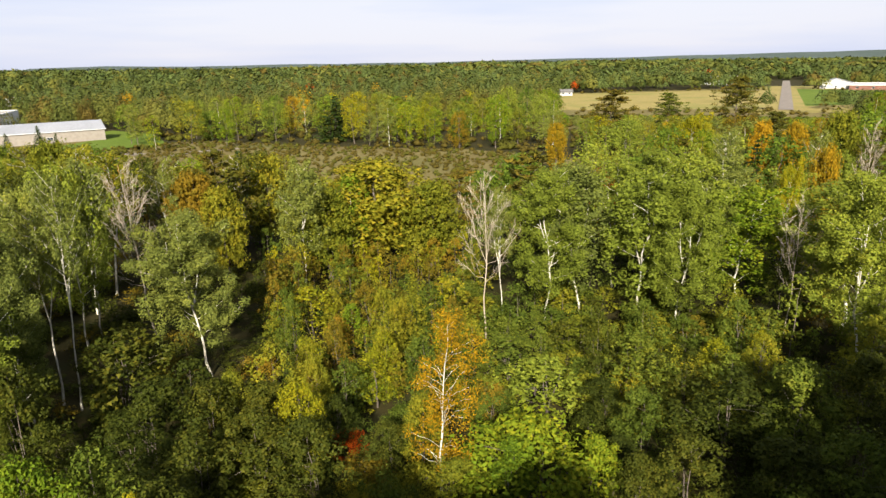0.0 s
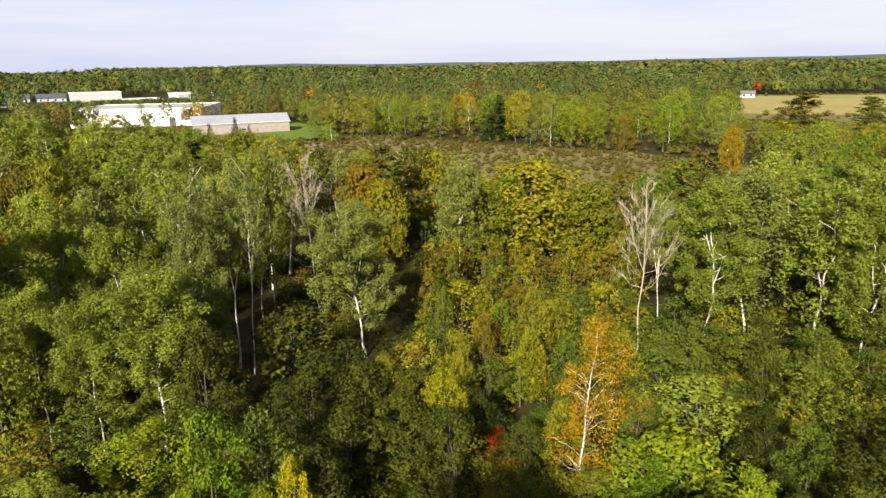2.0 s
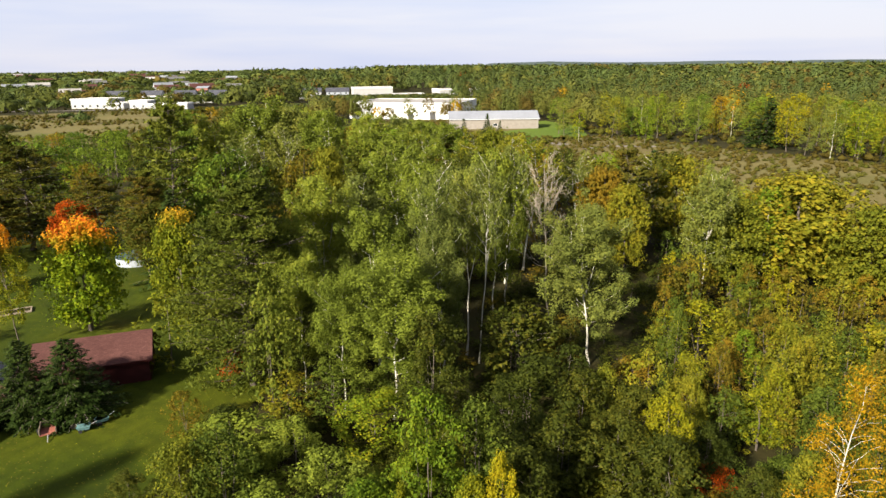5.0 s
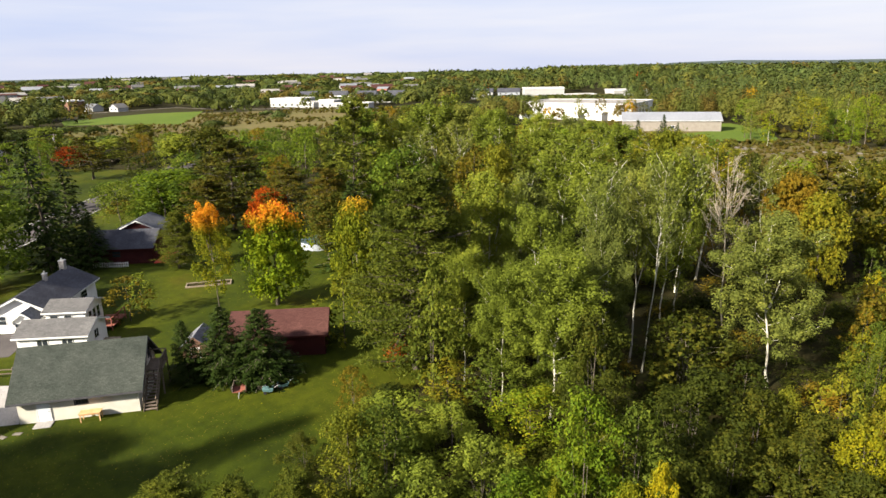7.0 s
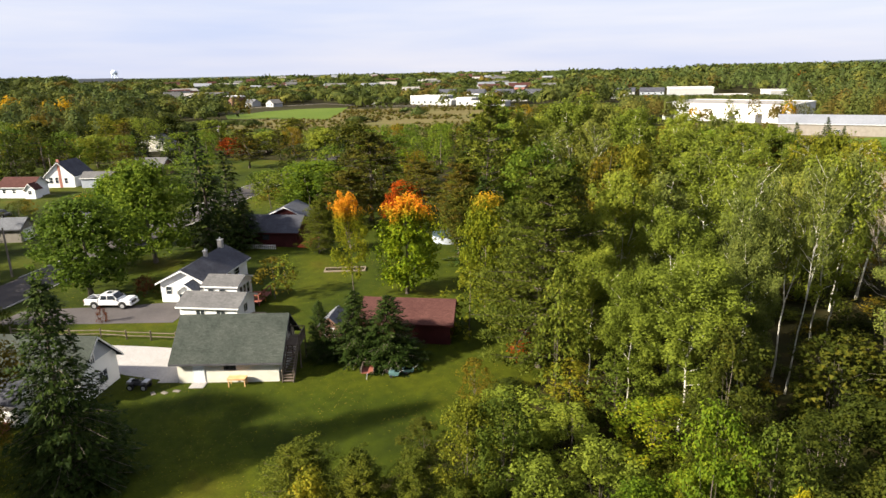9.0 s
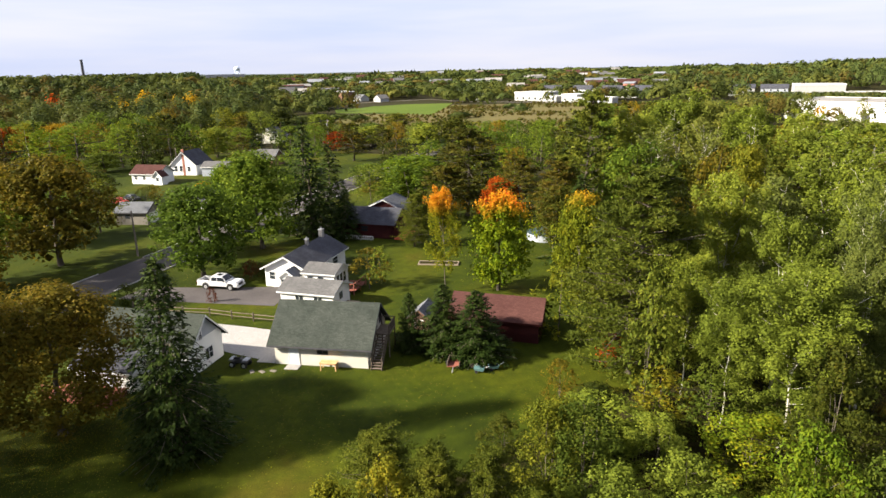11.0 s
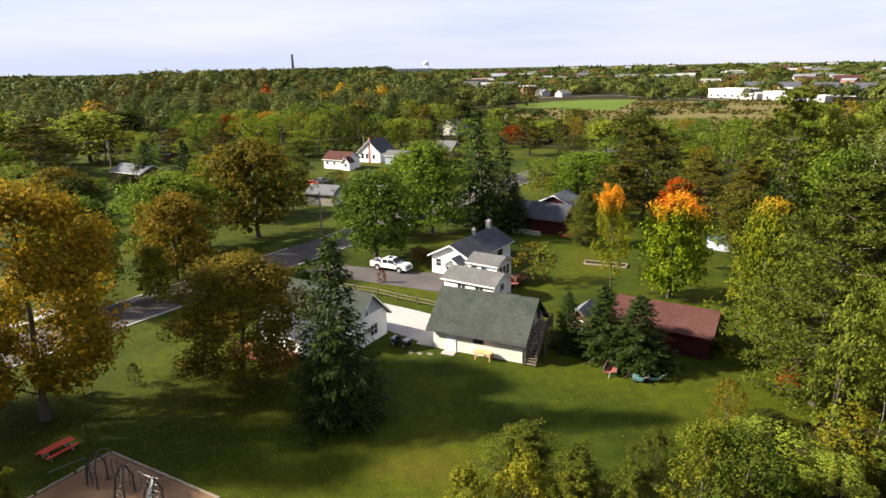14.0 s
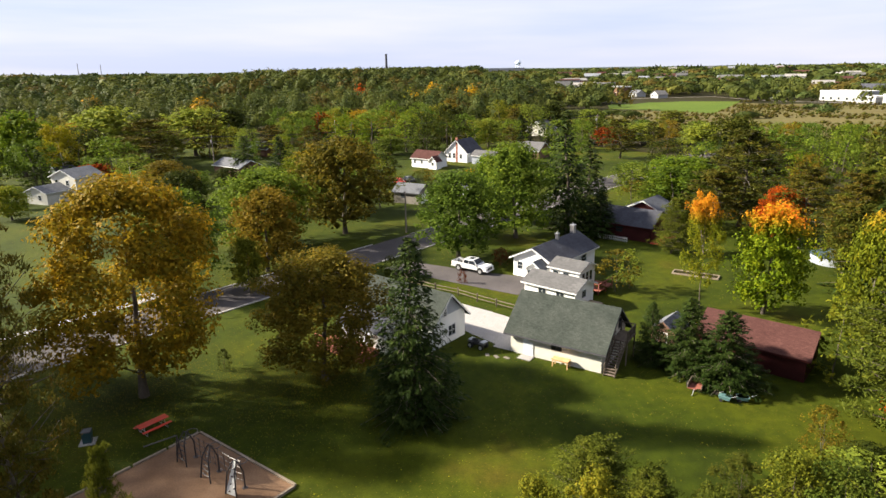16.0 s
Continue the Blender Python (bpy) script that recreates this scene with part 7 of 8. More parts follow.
# low shrubs of the marsh clearing and the rough grassland, too many to count
shrub = np.random.default_rng(12)
for leaf, label, share in ((M_MARSHGREEN, "low olive shrubs of the marsh", 0.4), (M_MARSHLEAF, "low brown shrubs of the marsh", 0.6)):
    sx, sy, sr = [], [], []
    for i in range(int(4200 * share)):
        x, y = float(shrub.uniform(-112, 62)), float(shrub.uniform(118, 262))
        if inside(SWAMP, x, y):
            sx.append(x), sy.append(y), sr.append(shrub.uniform(0.4, 1.0))
    for i in range(int(3600 * share)):
        x, y = float(shrub.uniform(-520, -238)), float(shrub.uniform(62, 300))
        if inside(MARSH, x, y) and not inside(GREEN, x, y) and noise.noise(Vector((x * 0.02, y * 0.02, 4.0))) > -0.2:
            sx.append(x), sy.append(y), sr.append(shrub.uniform(0.4, 1.3))
    for i in range(int(1000 * share)):
        x, y = by_bearing(float(shrub.uniform(-36, 30)), float(shrub.uniform(190, 330)))
        if free(x, y) and not inside(SWAMP, x, y):
            sx.append(x), sy.append(y), sr.append(shrub.uniform(0.8, 2.2))
    for i in range(int(520 * share)):
        x, y = float(shrub.uniform(-225, -92)), float(shrub.uniform(214, 330))
        if inside(SCRUB, x, y) and free(x, y):
            sx.append(x), sy.append(y), sr.append(shrub.uniform(0.6, 2.0))
    for i in range(int(1500 * share)):
        x, y = float(shrub.uniform(30, 520)), float(shrub.uniform(290, 640))
        if inside(ROUGH, x, y) and free(x, y):
            sx.append(x), sy.append(y), sr.append(shrub.uniform(0.8, 2.0))
    sr = np.array(sr)
    at_ = np.stack([sx, sy, sr * 0.5], 1)
    u = unit(shrub.normal(size=(len(sr) * 26, 3)))
    u[:, 2] = np.abs(u[:, 2])
    v, f = join([masses(shrub, at_, sr, 0.7), leaves(shrub, np.repeat(at_, 26, 0) + u * np.repeat(sr, 26)[:, None] * np.array([1, 1, 0.85]), u * 0.5 + shrub.normal(size=u.shape) * 0.5 + np.array([0, 0, 0.5]), np.repeat(sr, 26) * 0.2, 0.7)])
    tagged(new("marsh_shrubs", mesh_np("marsh_shrubs", v, f, leaf)), label, "shrubs", kind="stuff")

# yellowing brush between the birch and the oaks
brush = np.random.default_rng(44)
for i in range(70):
    az, dd = float(brush.uniform(-6, 13)), float(brush.uniform(45, 84))
    x, y = by_bearing(az, dd)
    r = brush.uniform()
    tree("olive_sapling" if r < 0.34 else "brown_sapling" if r < 0.56 else "yellow_sapling" if r < 0.68 else "green_sapling", x, y, float(brush.uniform(3.5, 7.5)), float(brush.uniform(2.2, 3.6)))


# ---- trees ----
# the wood seen ahead at first: aspens, dead trees, oaks
tree("pale_aspen", -19.2, 55.5, 15.9, 8.9)
tree("bare", -26.6, 61.8, 19.3, 5.8)
tree("thin_aspen", -29.8, 45.8, 20.1, 5.3)
tree("thin_aspen", -28.6, 50.2, 20.7, 4.7)
tree("thin_aspen", -33.2, 64.7, 19.9, 5.9)
tree("aspen", -37.5, 72.9, 17.9, 7.0)
tree("pale_aspen", -29.8, 45.0, 16.8, 4.5)
tree("gold_aspen", -38.0, 79.4, 19.0, 8.6)
tree("olive_oak", -5.1, 89.9, 15.3, 16.9, label="large olive-gold oak at the edge of the wood")
tree("olive_oak", 2.9, 86.0, 12.6, 9.3)
tree("olive_oak", -11.1, 83.3, 12.6, 8.3)
tree("bare", 7.6, 61.5, 17.9, 5.9)
tree("thin_aspen", 9.7, 63.0, 15.8, 4.1)
tree("aspen", 14.5, 64.3, 17.2, 7.8)
tree("pale_aspen", 19.1, 66.8, 17.7, 9.4)
tree("aspen", 24.8, 63.7, 17.0, 9.3)
tree("aspen", 27.0, 60.2, 16.6, 7.8)
tree("lime_aspen", 36.7, 65.6, 14.6, 9.5)
tree("aspen", 34.5, 74.4, 17.0, 8.8)
tree("aspen", 25.6, 75.8, 16.4, 8.6)
tree("pale_aspen", 19.4, 75.6, 15.8, 7.7)
tree("bare", 38.0, 58.3, 14.7, 3.8)
tree("aspen", 45.4, 60.1, 16.4, 12.9)
tree("aspen", 41.2, 51.6, 18.7, 9.0)
tree("green_sapling", 35.6, 53.3, 9.0, 5.4)
tree("green_maple", 17.7, 98.4, 14.4, 9.8)
tree("aspen", 41.0, 102.1, 13.9, 9.8)
tree("pale_aspen", 48.1, 93.3, 14.1, 9.3)
tree("aspen", 51.6, 79.8, 13.8, 9.3)
tree("dark_pine", 75.8, 129.4, 17.0, 9.2)
tree("yellow_aspen", 46.8, 74.5, 16.2, 3.1)
tree("brown_oak", -30.2, 90.1, 14.4, 8.1)
tree("gold_aspen", -26.8, 101.5, 14.9, 7.5)
tree("pale_aspen", -14.1, 80.8, 16.4, 6.6)
tree("olive_oak", -22.6, 102.5, 14.8, 8.4)
tree("maple", -42.4, 73.7, 17.5, 9.9)
tree("thin_aspen", -32.7, 86.0, 16.6, 5.7)
tree("olive_oak", -24.9, 84.4, 12.9, 6.3)
tree("orange_birch", 1.5, 36.7, 13.6, 5.0)
tree("dark_pine", 62.3, 195.3, 19.0, 14.0)
tree("pine", 82.6, 201.7, 17.6, 11.1)
tree("yellow_aspen", 63.0, 136.1, 16.8, 7.9)
tree("dark_pine", 98.5, 187.7, 22.3, 13.4)
tree("gold_oak", 70.3, 123.4, 16.2, 5.3)
tree("gold_oak", 36.1, 153.8, 14.0, 5.0)
tree("yellow_maple", 56.7, 138.9, 14.6, 3.2)
tree("red_maple", -79.9, 554.3, 13.6, 10.8)
tree("spruce", -27.8, 248.5, 16.6, 15.3)
tree("thin_aspen", 55.4, 106.4, 16.6, 6.4)
tree("thin_aspen", 62.5, 93.0, 17.5, 5.0)
tree("bare", 63.6, 83.5, 19.2, 3.7)
tree("gold_oak", 56.5, 82.5, 16.8, 4.4)
tree("gold_oak", 71.6, 114.4, 16.7, 5.4)
tree("olive_oak", 86.2, 122.7, 18.0, 7.9)

# young trees and undergrowth below the aspens
tree("yellow_sapling", -10.3, 61.1, 6.8, 6.4)
tree("yellow_sapling", -3.2, 61.9, 5.9, 3.2)
tree("olive_sapling", -6.9, 67.6, 6.7, 5.7)
tree("brown_sapling", -15.2, 68.3, 8.1, 5.2)
tree("lime_sapling", -3.7, 49.9, 3.8, 3.0)
tree("olive_sapling", -0.5, 60.0, 6.0, 4.0)
tree("brown_sapling", 5.9, 65.7, 3.3, 4.3)
tree("lime_sapling", -5.9, 57.7, 5.9, 3.9)
tree("brown_sapling", -7.2, 55.5, 5.7, 3.2)
tree("sapling", -22.6, 46.8, 9.1, 7.5)
tree("sapling", -16.8, 43.9, 7.2, 6.0)
tree("sapling", -17.7, 38.1, 8.5, 6.3)
tree("sapling", -11.6, 42.4, 5.9, 5.7)
tree("olive_sapling", -8.4, 47.3, 5.2, 4.5)
tree("sapling", -9.4, 38.9, 5.2, 6.2)
tree("sapling", -22.8, 32.8, 7.4, 4.9)
tree("olive_sapling", -13.5, 42.9, 6.6, 3.6)
tree("sapling", -13.1, 33.5, 7.4, 6.4)
tree("sapling", -6.8, 39.4, 4.3, 4.6)
tree("sapling", -24.7, 36.4, 11.1, 6.0)
tree("sapling", -5.8, 41.6, 5.2, 3.4)
tree("lime_sapling", -17.7, 25.4, 11.7, 5.0)
tree("green_sapling", -16.1, 27.6, 10.6, 5.1)
tree("yellow_sapling", -13.3, 25.8, 9.3, 2.9)
tree("sapling", -12.6, 28.3, 8.0, 5.1)
tree("red_sapling", -5.1, 40.7, 2.5, 3.2)
tree("sapling", -1.8, 38.0, 4.7, 4.0)
tree("olive_sapling", 0.4, 39.0, 6.4, 4.0)
tree("brown_sapling", -1.5, 50.0, 4.7, 2.9)
tree("lime_bush", 8.0, 35.1, 5.5, 10.4)
tree("olive_bush", -0.2, 34.0, 3.6, 4.5)
tree("green_bush", -1.7, 33.0, 4.1, 4.0)
tree("lime_sapling", 5.6, 34.5, 5.6, 4.1)
tree("lime_sapling", 10.9, 34.3, 5.6, 4.2)
tree("green_sapling", 8.5, 51.3, 4.6, 7.1)
tree("pale_sapling", 10.7, 45.8, 5.3, 7.5)
tree("green_sapling", 17.8, 46.7, 6.7, 6.3)
tree("olive_sapling", 15.6, 53.8, 5.2, 6.4)
tree("green_sapling", 16.1, 38.8, 6.1, 4.7)
tree("sapling", 21.3, 37.4, 8.0, 8.2)
tree("green_sapling", 25.4, 35.9, 9.1, 7.0)
tree("sapling", 28.8, 34.6, 9.9, 6.6)
tree("sapling", 16.3, 32.1, 6.7, 5.7)
tree("sapling", 20.4, 29.6, 7.5, 7.2)
tree("green_sapling", 23.4, 27.4, 9.1, 6.4)
tree("sapling", 12.7, 31.5, 6.2, 4.4)
tree("yellow_sapling", 26.6, 49.3, 4.6, 3.2)
tree("brown_sapling", 27.5, 55.6, 4.1, 4.1)
tree("olive_sapling", 29.3, 47.7, 5.7, 4.3)
tree("yellow_sapling", 31.5, 51.0, 4.4, 2.3)
tree("sapling", 21.7, 45.0, 4.8, 4.4)
tree("olive_sapling", 35.8, 43.0, 8.8, 4.8)
tree("brown_sapling", 41.7, 58.7, 4.7, 4.0)

# the wood beside the lawn
tree("pine", -89.7, 60.0, 23.1, 11.0)
tree("aspen", -88.3, 68.7, 21.2, 9.4)
tree("aspen", -95.9, 84.5, 23.3, 12.4)
tree("pale_aspen", -89.7, 86.8, 21.9, 10.5)
tree("aspen", -83.5, 88.7, 21.0, 10.8)
tree("aspen", -72.3, 85.2, 19.2, 9.9)
tree("green_maple", -101.5, 72.8, 18.5, 9.9)
tree("aspen", -60.0, 79.7, 18.7, 9.8)
tree("gold_aspen", -75.0, 90.7, 17.5, 7.3)
tree("thin_aspen", -79.8, 66.4, 19.0, 7.4)
tree("thin_aspen", -77.7, 71.9, 20.1, 6.6)
tree("dark_pine", -82.1, 49.7, 14.0, 6.9)
tree("spruce", -76.8, 50.5, 12.8, 9.1)
tree("olive_oak", -65.7, 69.7, 17.0, 6.8)
tree("gold_aspen", -61.8, 88.2, 18.4, 8.6)
tree("thin_aspen", -62.3, 82.9, 17.4, 5.5)
tree("aspen", -67.3, 105.0, 17.9, 7.7)
tree("full_pine", -44.4, 35.4, 19.2, 11.2)
tree("yellow_maple", -58.3, 38.6, 14.6, 6.2, label="maple with yellow leaves and an orange top at the lawn")
tree("olive_sapling", -54.3, 33.8, 8.2, 6.6)
tree("aspen", -45.1, 45.1, 18.2, 7.3)
tree("aspen", -36.7, 44.6, 15.8, 6.2)
tree("aspen", -44.5, 40.0, 15.7, 5.8)
tree("aspen", -34.0, 36.4, 12.9, 5.0)
tree("aspen", -29.5, 37.5, 14.7, 7.5)
tree("green_sapling", -38.1, 32.1, 12.7, 4.8)
tree("thin_aspen", -30.6, 51.2, 19.4, 5.7)
tree("aspen", -34.0, 63.1, 19.4, 6.2)
tree("aspen", -35.0, 50.8, 17.0, 6.2)
tree("gold_aspen", -43.7, 89.5, 18.2, 8.0)
tree("aspen", -42.9, 61.1, 18.5, 7.1)
tree("pale_aspen", -46.2, 52.3, 17.3, 7.0)
tree("aspen", -39.1, 36.9, 13.4, 5.1)
tree("red_sapling", -46.3, 34.7, 3.5, 3.3)
tree("gold_aspen", -32.8, 91.9, 14.9, 6.1)
tree("pale_aspen", -29.2, 45.0, 15.2, 5.3)
tree("aspen", -50.8, 38.7, 12.7, 6.2)
tree("brown_oak", -29.4, 86.7, 14.4, 7.4)
tree("pale_sapling", -34.0, 24.5, 5.5, 7.7)
tree("pale_sapling", -29.7, 26.6, 5.7, 5.4)
tree("lime_sapling", -27.7, 32.6, 5.3, 7.2)
tree("lime_sapling", -19.4, 26.3, 6.8, 4.3)
tree("pale_sapling", -24.0, 23.8, 6.8, 5.5)
tree("olive_sapling", -19.8, 30.9, 5.8, 4.3)
tree("yellow_sapling", -14.8, 25.7, 7.4, 3.4)
tree("olive_sapling", -34.3, 22.2, 5.3, 4.6)
tree("sapling", -23.1, 46.2, 8.5, 6.2)
tree("sapling", -24.6, 39.7, 5.0, 5.1)
tree("sapling", -14.2, 40.2, 7.5, 5.2)
tree("yellow_sapling", -7.8, 38.8, 8.2, 4.1)
tree("olive_sapling", -10.9, 45.2, 8.0, 4.1)
tree("sapling", -19.5, 39.0, 5.9, 5.7)
tree("sapling", -14.6, 34.7, 6.3, 5.9)
tree("pale_sapling", -24.3, 19.0, 6.8, 5.9)
tree("lime_sapling", -19.7, 22.3, 7.5, 5.0)
tree("sapling", -15.8, 30.8, 6.4, 4.9)
tree("yellow_sapling", -17.6, 22.7, 7.6, 2.0)
tree("sapling", -10.2, 36.1, 7.2, 5.9)
tree("sapling", -6.6, 34.9, 7.6, 5.7)
tree("green_sapling", -33.3, 34.3, 5.1, 5.7)
tree("green_sapling", -29.4, 38.9, 5.4, 5.3)
tree("olive_sapling", -37.3, 33.0, 4.1, 5.4)
tree("brown_sapling", -42.2, 26.6, 4.1, 2.9)
tree("aspen", -94.1, 116.0, 18.6, 11.5)
tree("pale_aspen", -95.1, 127.9, 17.0, 11.5)
tree("aspen", -84.6, 123.1, 16.8, 11.0)
tree("lime_aspen", -77.8, 121.6, 16.2, 9.5)
tree("gold_aspen", -60.9, 102.6, 17.4, 7.4)
tree("olive_oak", -55.9, 103.2, 17.9, 8.3)
tree("gold_aspen", -49.1, 99.9, 17.0, 6.9)
tree("spruce", -127.3, 229.0, 9.8, 5.0)
tree("spruce", -120.3, 228.2, 7.3, 3.6)
tree("spruce", -133.0, 221.1, 8.2, 4.5)

# trees behind the yards
tree("lime_maple", -173.8, -125.6, 18.5, 17.9)
tree("yellow_aspen", -166.7, -109.6, 15.0, 9.6)
tree("bright_maple", -191.5, -111.3, 18.5, 25.3)
tree("dark_pine", -182.5, -92.4, 14.7, 18.0)
tree("bright_maple", -215.0, -94.0, 16.6, 24.7)
tree("maple", -242.5, -92.9, 14.8, 20.5)
tree("spruce", -173.9, -62.4, 10.6, 8.9)
tree("dark_pine", -214.7, -66.3, 10.1, 11.8)
tree("bright_maple", -260.3, -70.8, 11.7, 18.9)
tree("red_maple", -267.7, -62.0, 11.1, 10.1)
tree("bright_maple", -284.1, -57.3, 12.3, 17.8)
tree("gold_oak", -276.1, -46.1, 11.4, 17.2)
tree("yellow_aspen", -261.1, -20.9, 10.9, 7.3)
tree("maple", -264.8, -9.8, 13.9, 17.4)
tree("bright_maple", -235.0, 6.5, 10.3, 14.4)
tree("spruce", -224.4, 18.7, 12.0, 9.9)
tree("olive_oak", -299.6, 18.1, 11.7, 23.6)
tree("red_maple", -230.4, 47.8, 7.1, 9.3)
tree("gold_oak", -234.0, 54.5, 6.1, 9.5)
tree("bright_maple", -237.3, 62.3, 7.8, 18.3)
tree("red_maple", -158.0, -95.3, 5.7, 11.4)
tree("brown_oak", -150.8, -97.4, 4.1, 7.9)
tree("maple", -112.9, -52.8, 10.8, 10.0)
tree("lime_maple", -119.0, -90.3, 7.0, 8.0)
tree("maple", -195.8, -137.8, 11.6, 18.9)
tree("bright_maple", -213.3, -26.4, 5.9, 11.3)
tree("spruce", -167.2, -50.9, 11.1, 7.7)
tree("bright_maple", -265.8, 49.0, 11.1, 14.2)
tree("maple", -288.0, 35.8, 12.2, 15.2)
tree("pine", -239.5, 72.8, 11.6, 15.3)
tree("bright_maple", -198.1, 70.8, 11.1, 14.7)
tree("maple", -190.2, 77.7, 13.4, 14.4)

# crowns below the camera at the lawn's near edge
tree("full_pine", -32.3, 8.1, 6.9, 5.4)
tree("olive_sapling", -29.8, 4.7, 6.6, 3.7)
tree("full_pine", -28.6, 10.3, 7.8, 3.7)
tree("full_pine", -26.7, 12.4, 8.5, 3.9)
tree("olive_sapling", -30.5, 18.3, 8.2, 4.4)
tree("green_sapling", -29.2, 20.4, 8.6, 5.2)
tree("olive_sapling", -28.9, 7.4, 8.1, 3.7)
tree("full_pine", -27.0, 9.8, 7.8, 3.6)

# trees of the park and the yards
tree("dark_pine", -28.4, -23.6, 24.0, 5.2, label="dark rusty pine at the playground")
tree("full_pine", -22.1, -14.6, 13.0, 2.1)
tree("gold_oak", -49.9, -28.4, 19.4, 14.4)
tree("brown_oak", -53.4, -12.8, 12.3, 11.6)
tree("brown_oak", -86.2, -28.6, 12.3, 10.4)
tree("spruce", -47.0, -3.8, 15.4, 7.4, label="tall dark spruce standing on the lawn")
tree("green_maple", -75.9, -36.4, 14.2, 10.6)
tree("green_maple", -98.8, -33.7, 13.3, 15.5)
tree("brown_oak", -107.9, -21.5, 17.0, 15.6, label="large oak with olive-brown leaves beside the street")
tree("yellow_maple", -125.0, -32.0, 12.5, 12.2)
tree("green_maple", -92.6, -1.2, 13.4, 12.4)
tree("lime_maple", -118.0, 5.3, 12.7, 11.5)
tree("green_maple", -104.6, 8.2, 16.0, 13.0)
tree("spruce", -110.0, 17.6, 20.5, 9.6)
tree("spruce", -116.0, 22.7, 15.1, 9.4)
tree("spruce", -106.0, 22.1, 8.6, 7.2)
tree("lime_maple", -128.4, 42.9, 10.4, 17.3)
tree("brown_bush", -145.4, 38.1, 2.4, 8.0)
tree("green_maple", -155.3, 39.7, 5.4, 8.5)
tree("dark_pine", -112.0, 48.0, 17.0, 13.5)
tree("dark_pine", -110.5, 42.6, 10.4, 9.4)
tree("red_maple", -100.8, 49.9, 9.3, 7.0)
tree("full_pine", -95.3, 31.4, 8.6, 5.4)
tree("dark_pine", -97.7, 51.6, 12.5, 8.8)
tree("slender_maple", -72.3, 27.9, 14.0, 4.6, label="slender tree with an orange top in the yard")
tree("turning_maple", -70.3, 34.4, 13.2, 8.4)
tree("spruce", -57.7, 18.5, 6.2, 3.6)
tree("spruce", -55.6, 21.2, 7.3, 5.4)
tree("spruce", -53.2, 23.8, 7.0, 6.4)
tree("brown_sapling", -77.9, 19.2, 5.8, 5.5, label="small bushy tree in the yard turning brown")
tree("pale_sapling", -79.0, 21.2, 5.4, 3.7)
tree("maple", -80.9, 50.8, 10.8, 8.5)
tree("full_pine", -85.5, 52.9, 14.4, 7.1)
tree("red_bush", -81.2, -0.4, 2.0, 1.3)
tree("red_bush", -89.2, 5.2, 2.5, 3.3)
tree("bush", -84.1, -10.5, 2.8, 2.9)
tree("olive_bush", -72.2, -12.4, 3.2, 7.5)
tree("bush", -87.9, 6.9, 1.7, 3.2)
tree("olive_oak", -76.8, -27.8, 7.6, 4.5)
tree("maple", -153.5, -59.5, 5.0, 9.0)
tree("green_maple", -136.6, -61.0, 6.9, 10.6)
tree("brown_oak", -125.3, -61.5, 10.7, 11.1)
tree("gold_oak", -141.3, -49.3, 5.6, 7.3)
tree("green_maple", -145.9, -76.2, 5.9, 13.1)
tree("sapling", -55.0, -23.0, 2.3, 1.7)

# park pines south of the playground, whose shade lies over the lawn
tree("dark_pine", -45.0, -44.0, 19.0, 9.0)
tree("dark_pine", -36.0, -41.0, 20.0, 9.0)
tree("pine", -28.0, -38.0, 19.0, 9.0)
tree("maple", -52.0, -52.0, 15.0, 12.0)
tree("maple", -40.0, -54.0, 16.0, 12.0)
tree("dark_pine", -43.5, -41.5, 21.0, 9.0)
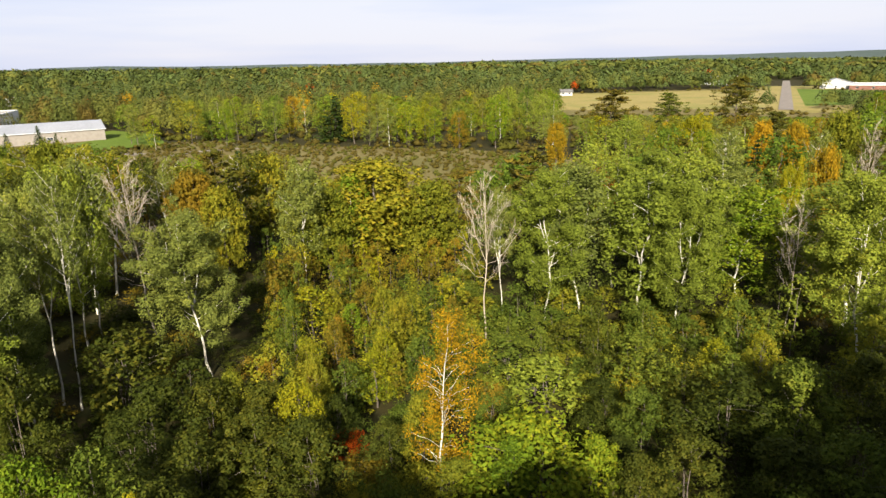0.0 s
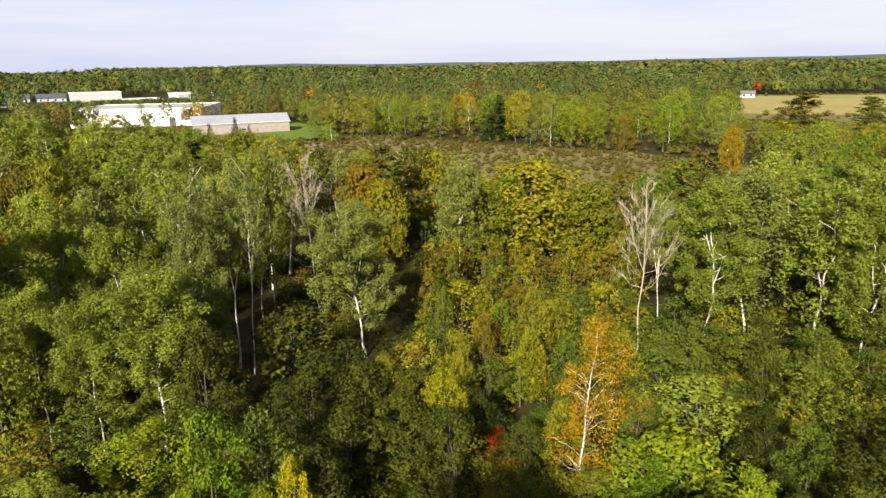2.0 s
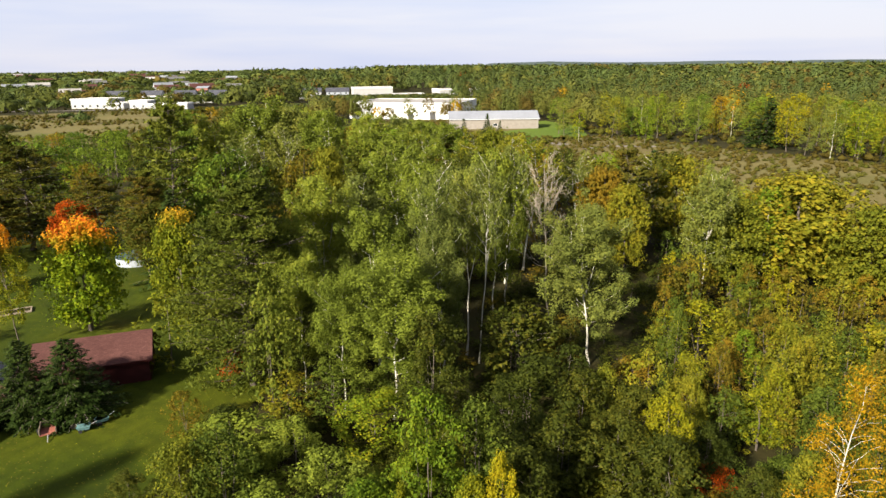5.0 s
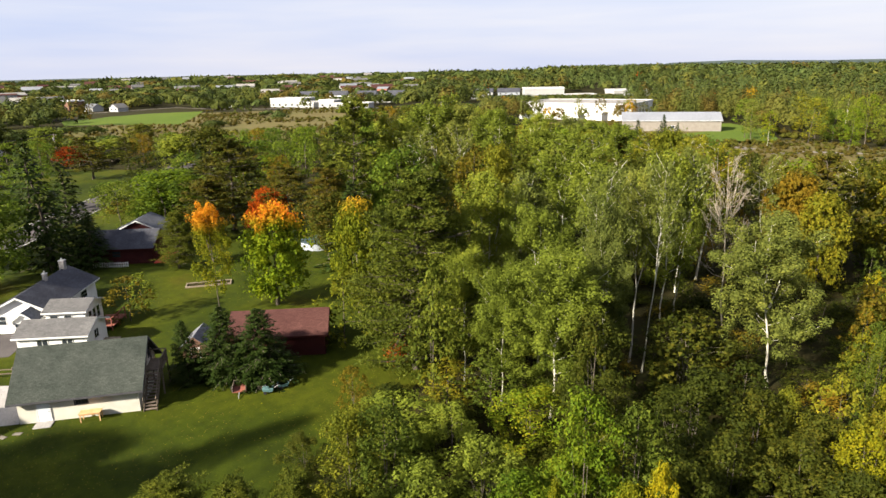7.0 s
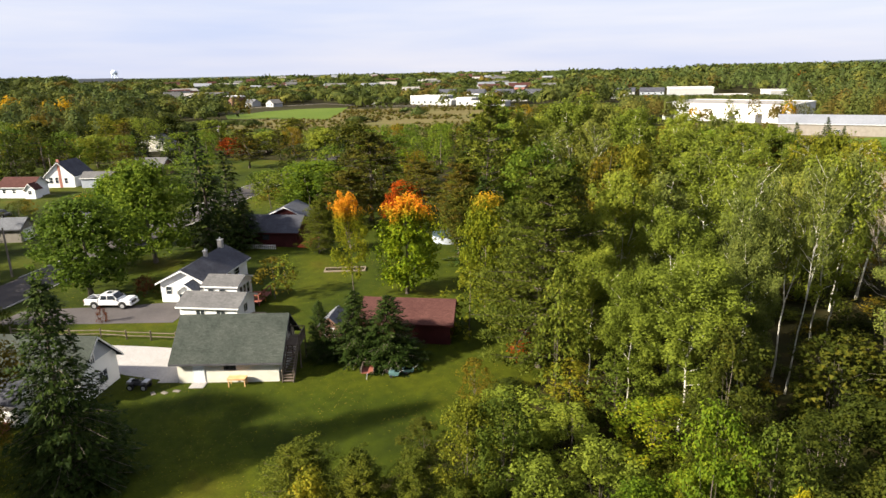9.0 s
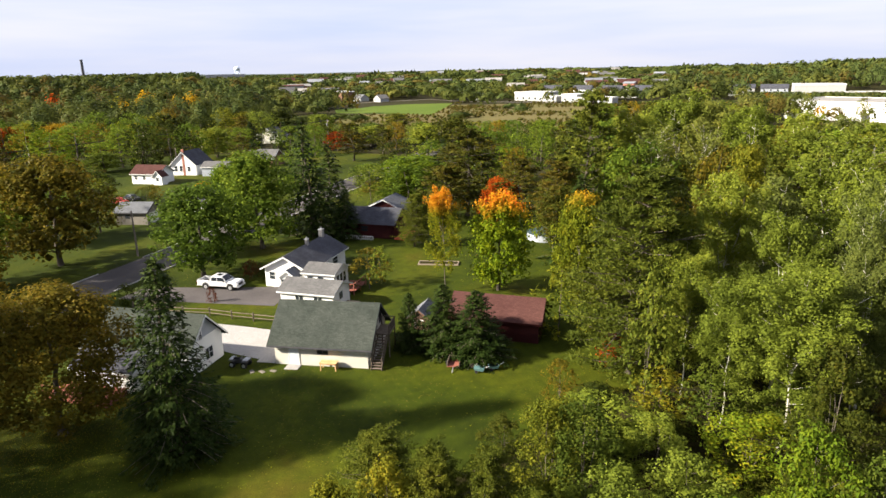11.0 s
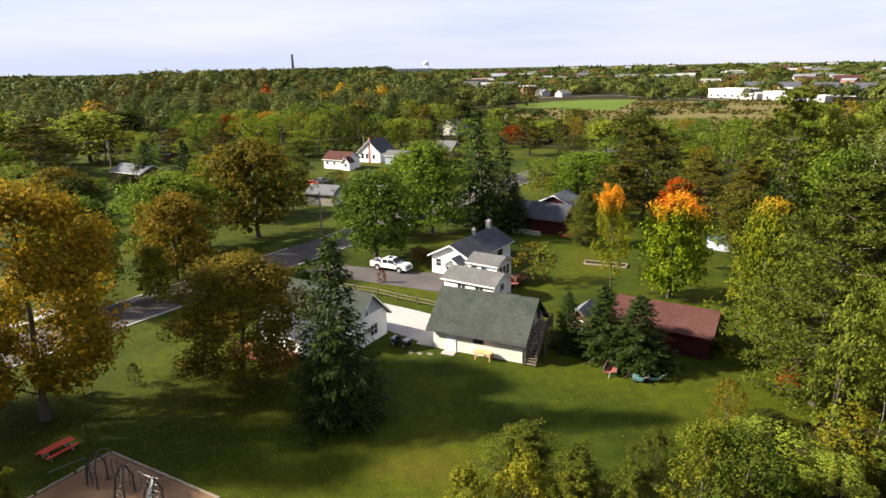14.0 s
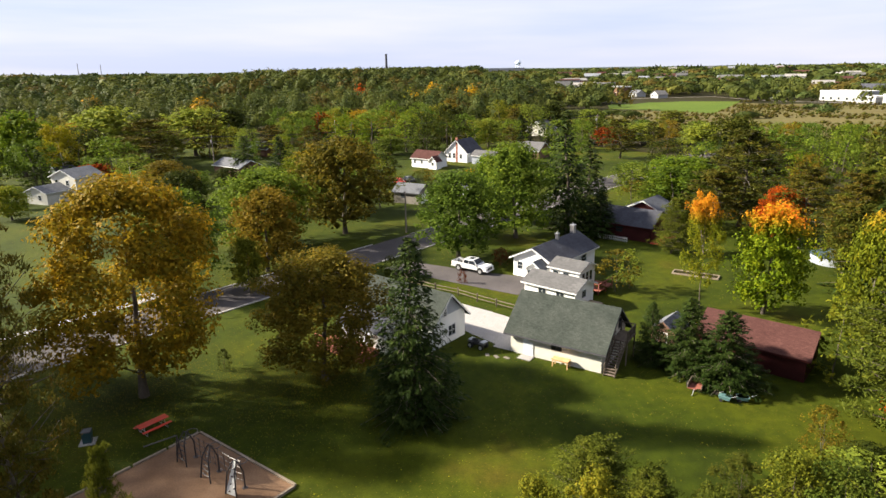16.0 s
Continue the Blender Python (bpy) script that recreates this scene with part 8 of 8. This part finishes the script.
# crowns just below the camera, whose shade falls on the undergrowth ahead
for az, dd in [(a, d) for a in (-42, -36, 13, 18, 24) for d in (9.5, 13.0)]:
    tree("shade_aspen", -dd * math.sin(radians(az + dd)), dd * math.cos(radians(az + dd)), min(18.0, 26.8 - 0.82 * dd), 5.6)
# the wood goes on below and behind the camera and shades the undergrowth ahead
back = np.random.default_rng(8)
for i in range(70):
    bx, by = float(back.uniform(-22, 46)), float(back.uniform(-32, 16))
    away = math.hypot(bx, by)
    bearing_ = math.degrees(math.atan2(-bx, by))
    if 4 < away < 13 and bearing_ < 50 or not -64 < bearing_ < 156:
        tree("shade_aspen", bx, by, min(18.0, 24.0 - 1.0 * away) if by > -4 else float(back.uniform(16.0, 19.0)), float(back.uniform(5.5, 7.5)))
east = np.random.default_rng(18)
for bx in range(17, 42, 4):
    for by in range(-6, 34, 5):
        if by < bx * 0.86 - 1.5 and math.hypot(bx, by) > 12:
            tree("shade_aspen", bx + float(east.uniform(-1, 1)), by + float(east.uniform(-1, 1)), float(east.uniform(16.5, 19.0)), float(east.uniform(5.5, 7.0)))


# ---- fallen leaves on the lawn, thicker under the oaks ----
fall = np.random.default_rng(61)
OAKS = [(-49.9, -28.4, 6.0), (-53.0, -13.6, 4.5), (-86.2, -28.6, 4.0)]
for leaf, label, n_wide, n_oak in ((M_YELLOW, "fallen yellow leaves on the lawn", 5200, 2600), (M_BROWN, "fallen brown leaves on the lawn", 2600, 5200)):
    spot = [np.stack([fall.uniform(-110, -30, n_wide), fall.uniform(-60, 45, n_wide)], 1)]
    for ox, oy, r in OAKS:
        spot.append(fall.normal(size=(n_oak, 2)) * r + np.array([ox, oy]))
    spot = np.concatenate(spot)
    spot = spot[[inside(LAWN, x, y) for x, y in spot]]
    where = np.concatenate([spot, np.full((len(spot), 1), 0.045)], 1)
    v, f = leaves(fall, where, np.array([[0, 0, 1.0]]) + fall.normal(size=where.shape) * 0.25, np.full(len(where), 0.055), 0.7)
    tagged(new("fallen_leaves", mesh_np("fallen_leaves", v, f, leaf)), label, "fallen leaves", kind="stuff")
